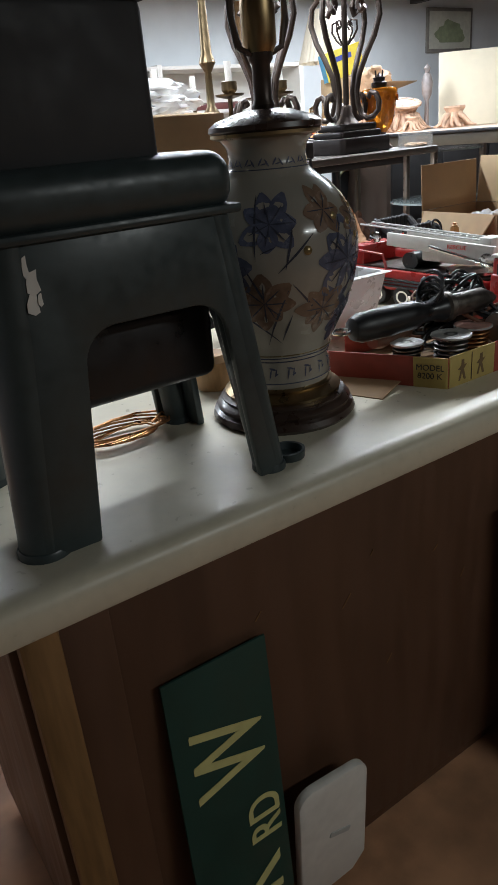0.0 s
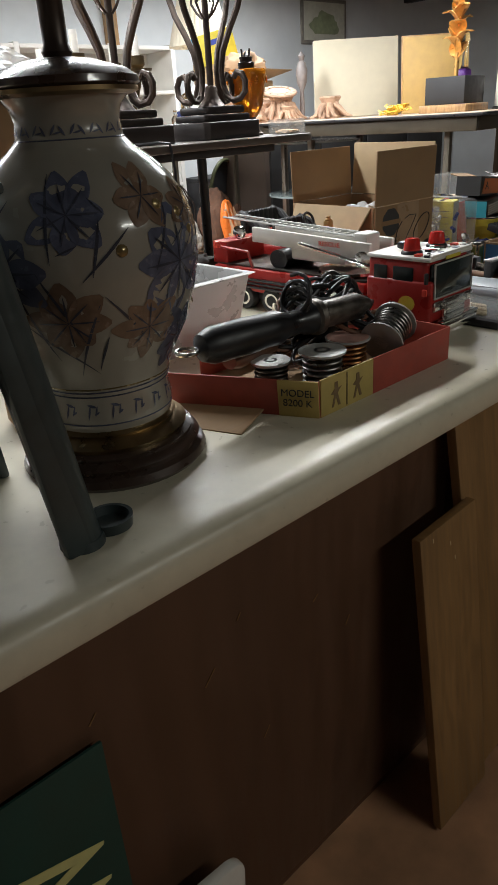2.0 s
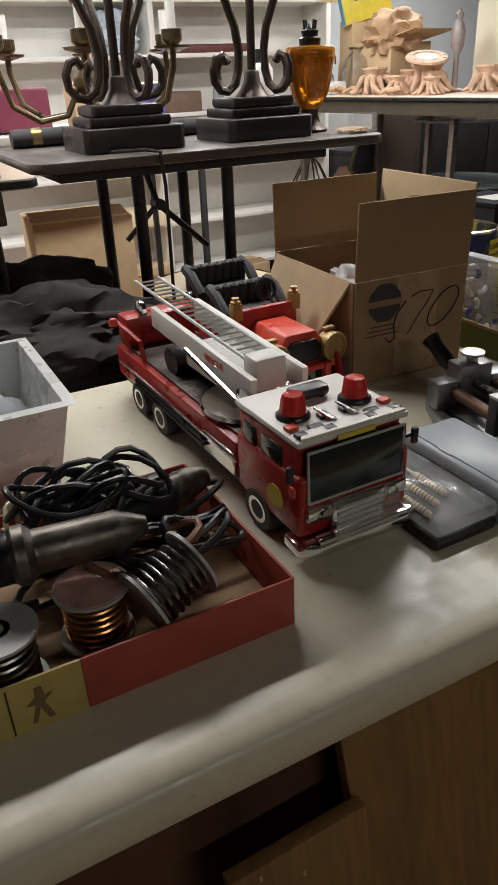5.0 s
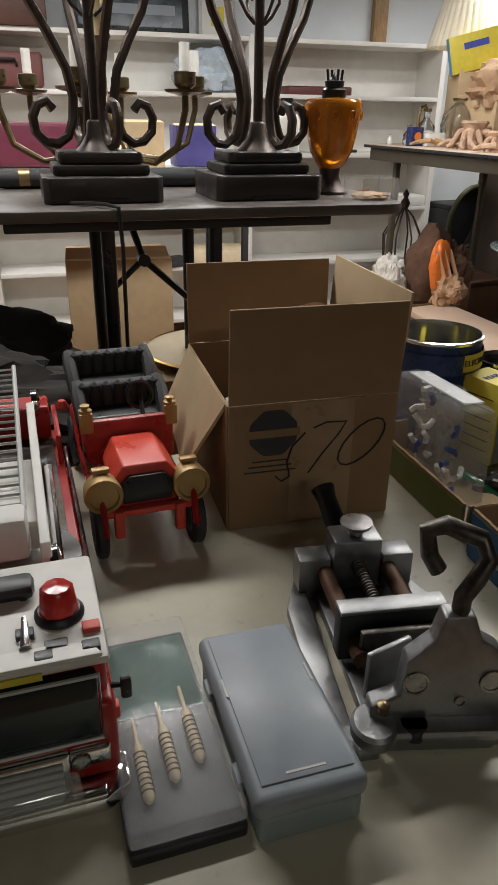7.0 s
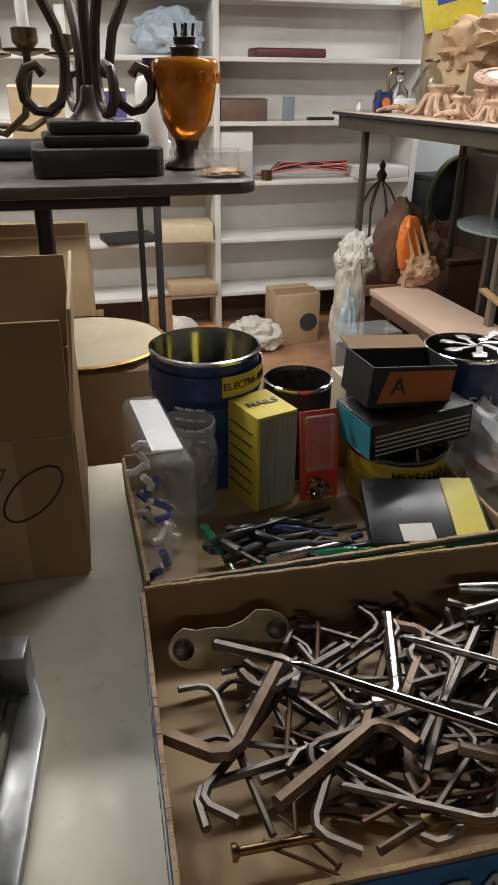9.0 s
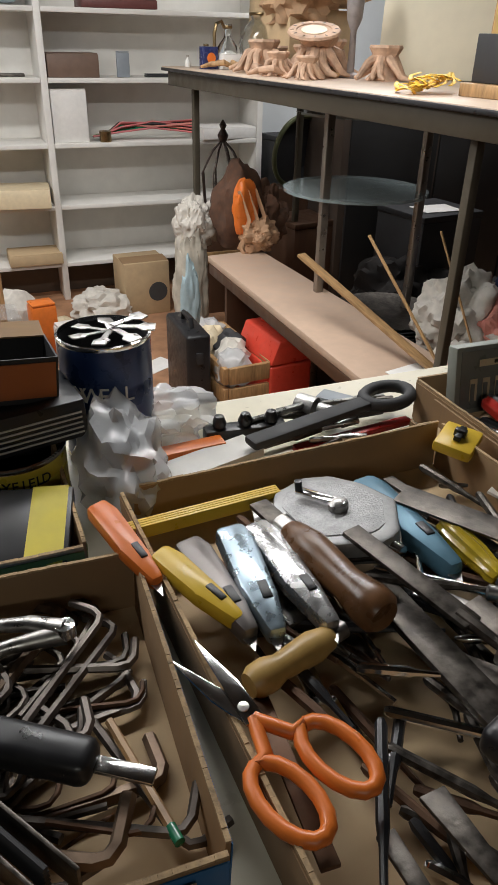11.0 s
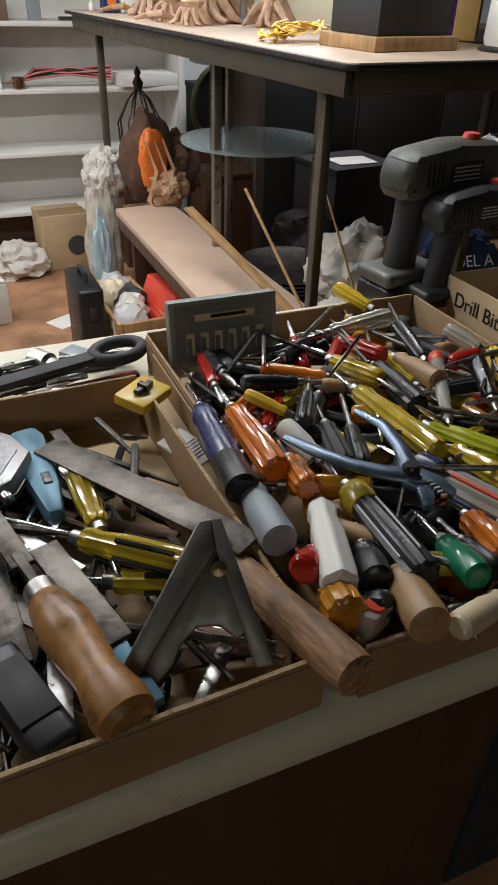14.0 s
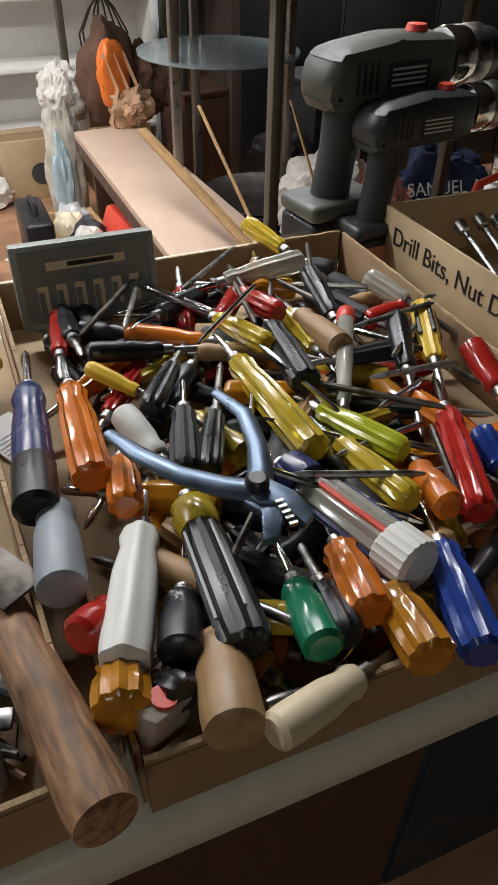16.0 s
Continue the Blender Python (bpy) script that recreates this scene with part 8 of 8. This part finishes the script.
o = thing("tall_carton", "tall tan carton supporting other boxes", "box", on_table(0.5, 0.9, -20))
part("carton", box(0.26, 0.2, 0.36, T(), 0.003), CARDL, o)
# far end: glass and small things
o = thing("glass_pitcher", "clear faceted glass pitcher with gilt trim", "pitcher", on_table(0.36, 0.80))
part("glass", lathe([(0.05, 0), (0.09, 0.03), (0.11, 0.1), (0.08, 0.17), (0.05, 0.2), (0.06, 0.22), (0.055, 0.22), (0.045, 0.2), (0.075, 0.165), (0.1, 0.1), (0.08, 0.035), (0, 0.01)], 10), GLASS, o)
part("trim", lathe([(0.061, 0.214), (0.064, 0.22), (0.061, 0.226)], 24, closed=False), BRASS, o)
for dx, dy, h, m, lb in ((0.16, 0.98, 0.1, GLASS, "small clear glass bottle on a table"), (0.28, 1.0, 0.18, GLASS, "tall clear glass decanter on a table"), (0.1, 1.06, 0.05, WHITEP, "small white cup on a table"), (0.46, 0.98, 0.3, TANWOOD, "turned wooden lamp base on a table")):
    o = thing("glass_bottle" if m is GLASS else "table_piece", lb, "bottle" if m is GLASS else "ornament", on_table(dx, dy))
    part("body", lathe([(h * 0.25, 0), (h * 0.28, h * 0.1), (h * 0.26, h * 0.5), (h * 0.1, h * 0.7), (h * 0.09, h * 0.92), (h * 0.12, h), (0, h)], 20), m, o)
    part("collar", lathe([(h * 0.12, h * 0.9), (h * 0.13, h * 0.93), (h * 0.12, h * 0.97)], 16), BRASS, o)
on_t = thing("matchbox", "small blue and orange carton on a table", "box", on_table(0.12, 0.86, 5))
part("carton", box(0.07, 0.05, 0.09, T(), 0.002), NAVY, on_t)
part("disc", lathe([(0.022, 0), (0.022, 0.001), (0, 0.001)], 18, T(0, -0.0258, 0.045, 90, 0, 0)), ORANGE, on_t)
on_t = thing("small_carton", "small white carton on a table", "box", on_table(0.22, 0.84))
part("carton", box(0.11, 0.07, 0.06, T(), 0.002), PAPER, on_t)
part("lid", box(0.107, 0.067, 0.003, T(0, 0, 0.0605), 0.001), PAPER, on_t)
o = thing("shaded_lamp", "table lamp with a pleated cream shade and wooden base", "lamp", on_table(0.52, 1.06))
part("base", lathe([(0.07, 0), (0.075, 0.02), (0.03, 0.05), (0.05, 0.12), (0.06, 0.2), (0.03, 0.28), (0.02, 0.36), (0.012, 0.42), (0, 0.42)], 28), TANWOOD, o)
part("shade", lathe([(0.21, 0.47), (0.2, 0.5), (0.12, 0.78), (0.117, 0.78), (0.197, 0.5), (0.206, 0.47)], 96, None, None, 32, 0.05, False), SHADE, o)
o = thing("brass_tap", "curved brass tap lying among glassware", "tap", on_table(0.18, 0.93))
part("spout", tube([(0, 0, 0), (0, 0, 0.14), (0.01, 0, 0.18), (0.035, 0, 0.19), (0.05, 0, 0.165)], 0.008, 8), BRASS, o)

# ---- below the long table ----
o = thing("bench_plank", "low beige plank bench with a pale top", "bench", T(2.41, 3.03, -0.452, 0, 0, 0))
part("plank", prism([(-0.02, 0.02), (-0.02 + 0.0, -1.62), (0.32, -1.6), (0.26, 0.05)], 0.03, T(0, 0, -0.03), 0.004), mat("beige_plank", (0.58, 0.42, 0.31), 0.5, 0, 0.1, 20, 0.03), o)
for y in (-0.15, -1.35):
    part("support", box(0.24, 0.03, -0.482 - FZ - 0.002, T(0.13, y, FZ + 0.452), 0.003), BROWN, o)
part("edge_strip", box(0.016, 1.6, 0.05, T(-0.012, -0.8, -0.08), 0.003), BROWN, o)
o = thing("glass_etagere", "chrome stand with round glass shelves", "display stand", T(2.87, 2.55, FZ))
for k, (z, r) in enumerate(((0.86, 0.3), (1.15, 0.26))):
    part("shelf", lathe([(r, 0), (r, 0.01), (0, 0.01)], 40, T(0, 0, z)), mat("smoked_glass", (0.35, 0.42, 0.42), 0.1, 0, 0.05, 10, alpha=0.55), o)
for x, y in ((-0.22, -0.15), (0.22, -0.15), (0.0, 0.27) ):
    part("leg", box(0.032, 0.032, 1.17, T(x, y, 0), 0.004), mat("brushed_leg", (0.3, 0.26, 0.22), 0.35, 0.8, 0.1, 40), o)
o = thing("platter_stack", "stack of round dark metal platters on the floor", "platters", T(2.95, 2.35, -0.62))
for k in range(4):
    part("platter", lathe([(0.15, 0), (0.2, 0.008), (0.24, 0.022), (0.235, 0.025), (0.18, 0.012), (0, 0.008)], 36, T(0.006 * k, 0.004 * k, 0.014 * k)), DARKSTEEL if k % 2 else BLACKM, o)
o = thing("low_chest", "low dark chest holding platters", "chest", T(2.95, 2.35, FZ))
part("body", box(0.5, 0.45, 0.325, T(), 0.006), BLACKM, o)
part("lid", box(0.48, 0.43, 0.004, T(0, 0, 0.3255), 0.001), BLACKM, o)
o = thing("wood_stick", "narrow brown wooden lath leaning over a bench", "lath", aim((2.62, 1.50, -0.44), (2.50, 2.05, -0.28))[0])
part("lath", box(0.035, 0.012, 0.75, T(), 0.002), TANWOOD, o)
bar("wood_stick", "thin pale stick leaning over a bench", "stick", (2.62, 1.5, -0.42), (2.56, 1.9, -0.1), 0.008, 0.008, TANWOOD)
bar("wood_stick", "thin pale stick leaning among bags", "stick", (2.95, 1.75, -0.5), (2.88, 1.95, -0.12), 0.007, 0.007, TANWOOD)
for x, y, s, m, lb, seed in ((3.08, 2.0, (0.34, 0.3, 0.3), CLOTHW, "white plastic sack stuffed with cloth", 1), (3.18, 1.86, (0.26, 0.2, 0.26), CLOTHP, "folded pink and white cloth in a sack", 2), (3.42, 1.95, (0.5, 0.3, 0.3), mat("navy_sack", (0.03, 0.045, 0.11), 0.8, 0, 0.2, 30, 0.2), "navy printed cloth sack", 3), (3.3, 1.68, (0.6, 0.3, 0.2), CLOTHW, "crumpled white bedding heaped under a table", 4), (2.86, 1.72, (0.24, 0.2, 0.16), CLOTHW, "crumpled cream plastic bag", 5), (3.6, 2.3, (0.6, 0.4, 0.45), CLOTHG, "dark cloth heap under a table", 6), (3.5, 3.0, (0.6, 0.5, 0.4), CLOTHG, "dark cloth heap under a table", 7)):
    solid("cloth_bag", blob(*s, 0.35, 6, seed, 5), m, lb, "bag", T(x, y, FZ + 0.32 if y < 2.2 else FZ), "bags under the table")
o = thing("low_pallet", "low dark boards under heaped bags", "pallet", T(3.25, 1.82, FZ))
part("deck", box(1.0, 0.6, 0.03, T(0, 0, 0.288), 0.004), BROWN, o)
for x in (-0.45, 0.45):
    part("bearer", box(0.06, 0.58, 0.287, T(x, 0, 0), 0.004), BROWN, o)
o = thing("sack_lettering", "white printed name band on a navy sack", "label", T(3.40, 1.78, -0.40, 60, 0, -8))
lettering("SAMUEL A", 0.062, T(), PAPER, o)
o = thing("backpack", "orange and grey backpack with straps on the bench", "backpack", T(2.60, 3.2, -0.447, 0, 0, 20))
part("body", blob(0.26, 0.22, 0.36, 0.25, 5, 3, 4), mat("dark_brown_cloth", (0.12, 0.06, 0.035), 0.9, 0, 0.3, 40, 0.3), o)
part("flap", blob(0.14, 0.06, 0.24, 0.2, 4, 6, 4, T(-0.05, -0.11, 0.08)), ORANGE, o, "bright orange flap")
for k in range(3):
    part("strap", tube([(-0.1 + 0.05 * k, -0.12, 0.28), (-0.06 + 0.05 * k, -0.15, 0.15), (-0.1 + 0.06 * k, -0.14, 0.02), (-0.06 + 0.03 * k, -0.16, -0.08)], 0.014, 8, None, None, 0.3), mat("tan_strap", (0.5, 0.3, 0.17), 0.8), o)
o = thing("hanging_cloth", "white and pale blue cloth bundle hanging from a bench", "cloth", T(2.37, 3.25, FZ))
part("cloth", blob(0.17, 0.15, 0.60, 0.28, 6, 8, 5), mat("stained_pale_cloth", (0.5, 0.46, 0.38), 0.9, 0, 0.4, 14, 0.3, dirt=0.4), o)
part("fold", blob(0.09, 0.07, 0.36, 0.3, 6, 3, 4, T(-0.03, -0.07, 0.06)), mat("pale_blue_cloth", (0.45, 0.58, 0.62), 0.9, 0, 0.3, 14, 0.3), o)
for x, y, sx, sy, sz, rx, rz, seed, m, lb in ((2.40, 3.28, 0.2, 0.16, 0.22, 0, 20, 31, "white_cloth", "crumpled white and blue cloth draped over a bench end"), (2.52, 3.34, 0.2, 0.14, 0.16, 0, -15, 33, "white_cloth", "rumpled pale cloth beside a backpack"), (2.66, 3.08, 0.2, 0.16, 0.14, 0, 30, 35, "tan_strap", "tan leather scrap folded on a bench"), (2.74, 3.22, 0.22, 0.2, 0.26, 0, 0, 37, "dark_brown_cloth", "dark brown felt hat heaped on a bench")):
    solid("draped_cloth", blob(sx, sy, sz, 0.34, 6, seed, 5), MATS[m], lb, "cloth", T(x, y, -0.45 if x > 2.5 else -0.47, rx, 0, rz), "cloths on the bench")
for x, y, sx, sy, sz, m, lb in ((3.42, 4.05, 0.5, 0.42, 0.86, BLACKM, "tall black crate standing against the wall"), (3.15, 3.55, 0.34, 0.3, 0.5, BROWN, "dark brown carton behind a glass stand"), (3.62, 3.05, 0.4, 0.36, 0.62, BLACKM, "dark upright case behind a glass stand")):
    o = thing("dark_carton", lb, "box", T(x, y, FZ, 0, 0, 8))
    part("body", box(sx, sy, sz, T(), 0.006), m, o)
    part("lid", box(sx * 1.02, sy * 1.02, 0.03, T(0, 0, sz + 0.0005), 0.005), m, o)
o = thing("hoop", "round green-rimmed hoop leaning on a crate", "hoop", T(3.18, 3.80, -0.30, 8, 0, 20))
part("rim", tube([(0.19 * math.cos(a), 0, 0.19 + 0.19 * math.sin(a)) for a in [i * math.pi / 16 for i in range(33)]], 0.014, 8), mat("olive_rim", (0.10, 0.11, 0.05), 0.5, 0.2, 0.2, 30), o)
part("face", lathe([(0.18, 0), (0.18, 0.006), (0, 0.006)], 32, T(0, 0.012, 0.19, 90, 0, 0)), BLACKM, o)
o = thing("round_stand", "dark support under a round hoop", "stand", T(3.18, 3.82, FZ))
part("post", box(0.28, 0.16, -0.302 - FZ, T(), 0.004), BROWN, o)
solid("white_sheet", box(0.22, 0.16, 0.004, T(), 0.001), PAPER, "white paper sheet lying on a dark case", "paper", T(3.62, 3.0, FZ + 0.652))
solid("price_card", box(0.14, 0.10, 0.003, T(), 0.001), PAPER, "white card with a faint green print on a bench", "card", T(2.56, 1.56, -0.449, 0, 0, 12))
o = thing("wire_lantern", "dark wire lantern with a finial behind a bench", "lantern", T(2.72, 3.75, -0.45))
for k in range(8):
    a = k * math.pi / 4
    part("wire", tube([(0.1 * math.cos(a), 0.1 * math.sin(a), 0), (0.12 * math.cos(a), 0.12 * math.sin(a), 0.25), (0.06 * math.cos(a), 0.06 * math.sin(a), 0.36), (0, 0, 0.42)], 0.005, 6), IRON, o)
part("finial", lathe([(0.02, 0.41), (0.03, 0.44), (0.012, 0.47), (0.02, 0.49), (0, 0.52)], 14), IRON, o)
part("base", lathe([(0.12, -0.02), (0.12, 0), (0, 0)], 20), IRON, o)
o = thing("lantern_crate", "dark crate holding a wire lantern", "crate", T(2.72, 3.75, FZ))
part("crate", box(0.3, 0.3, 0.478, T(), 0.005), BROWN, o)
part("batten", box(0.32, 0.02, 0.06, T(0, -0.16, 0.3), 0.003), TANWOOD, o)
o = thing("far_carton", "tan carton with a dark round print on the floor", "cardboard box", T(2.245, 3.82, FZ, 0, 0, 3))
part("carton", box(0.26, 0.24, 0.30, T(), 0.003), CARDL, o)
part("print", lathe([(0.055, 0), (0.055, 0.001), (0, 0.001)], 24, T(0.06, -0.1216, 0.13, 90, 0, 0)), MATS["dark_ink"], o)
part("flap", box(0.26, 0.1, 0.003, T(0, -0.05, 0.302, 5), 0), CARD, o)
solid("white_rag", blob(0.3, 0.24, 0.16, 0.4, 7, 14, 4), CLOTHW, "crumpled white rag on the floor", "rag", T(1.98, 3.7, FZ))
solid("paper_sheet", box(0.17, 0.12, 0.002, T(), 0), PAPER, "loose sheet of white paper on the floor", "paper", T(2.1, 2.98, FZ + 0.001, 0, 0, 30))
o = thing("black_tool_case", "tall black plastic tool case standing on the floor", "tool case", T(2.105, 2.47, FZ))
part("shell", box(0.1, 0.3, 0.4, T(), 0.015, 3), BLACK, o)
part("handle", tube([(0, -0.06, 0.4), (0, -0.05, 0.43), (0, 0.05, 0.43), (0, 0.06, 0.4)], 0.01, 8), BLACK, o)
part("latch", box(0.03, 0.008, 0.05, T(0, -0.153, 0.28), 0.003), BLACKM, o)
o = thing("wooden_crate", "weathered wooden crate of odds and ends on the floor", "crate", T(2.28, 2.52, FZ, 0, 0, 4))
for k in range(3):
    for s in (-1, 1):
        part("slat", box(0.02, 0.5, 0.07, T(s * 0.1, 0, 0.02 + 0.09 * k), 0.003), TANWOOD, o)
        part("end_slat", box(0.178, 0.02, 0.07, T(0, s * 0.25, 0.02 + 0.09 * k), 0.003), TANWOOD, o)
part("floor_board", box(0.178, 0.48, 0.015, T(), 0.002), TANWOOD, o)
for k in range(5):
    solid("packet", blob(0.14, 0.14, 0.14, 0.35, 8, k + 60, 3), (FILM, CLOTHW, BLACKM, CREAM, FILM)[k], "crumpled packet lying in a crate", "packet", T(2.25 + 0.03 * (k % 3), 2.34 + 0.09 * k, FZ + 0.17), "packets in the crate")
o = thing("red_toolbox", "bright red plastic toolbox on the floor", "toolbox", T(2.47, 2.42, FZ, 0, 0, 6))
part("body", box(0.2, 0.3, 0.25, T(), 0.015, 3), REDL, o)
part("lid", prism([(-0.1, 0), (0.1, 0), (0.06, 0.1), (-0.06, 0.1)], 0.3, T(0, 0.15, 0.252, 90, 0, 0), 0.01), REDL, o)
part("handle", tube([(0, -0.1, 0.352), (0, -0.08, 0.385), (0, 0.08, 0.385), (0, 0.1, 0.352)], 0.011, 8), REDL, o)
part("foot_tray", box(0.21, 0.31, 0.04, T(0, 0, 0.0), 0.008), ORANGE, o)

o = thing("dark_cabinet", "wide dark cabinet standing behind the long table", "cabinet", T(4.4, 3.6, FZ))
part("body", box(2.3, 0.45, 1.22, T(), 0.006), DARKWALL, o)
for k in range(4):
    dr = part("door", box(0.54, 0.02, 1.1, T(-0.84 + 0.56 * k, -0.236, 0.06), 0.004), mat("dark_cabinet_door", (0.035, 0.035, 0.035), 0.6, 0, 0.2, 20), o)
    part("knob", lathe([(0.012, 0), (0.015, 0.012), (0, 0.016)], 12, T(-0.64 + 0.56 * k, -0.247, 0.6, 90, 0, 0)), BRASS, dr)
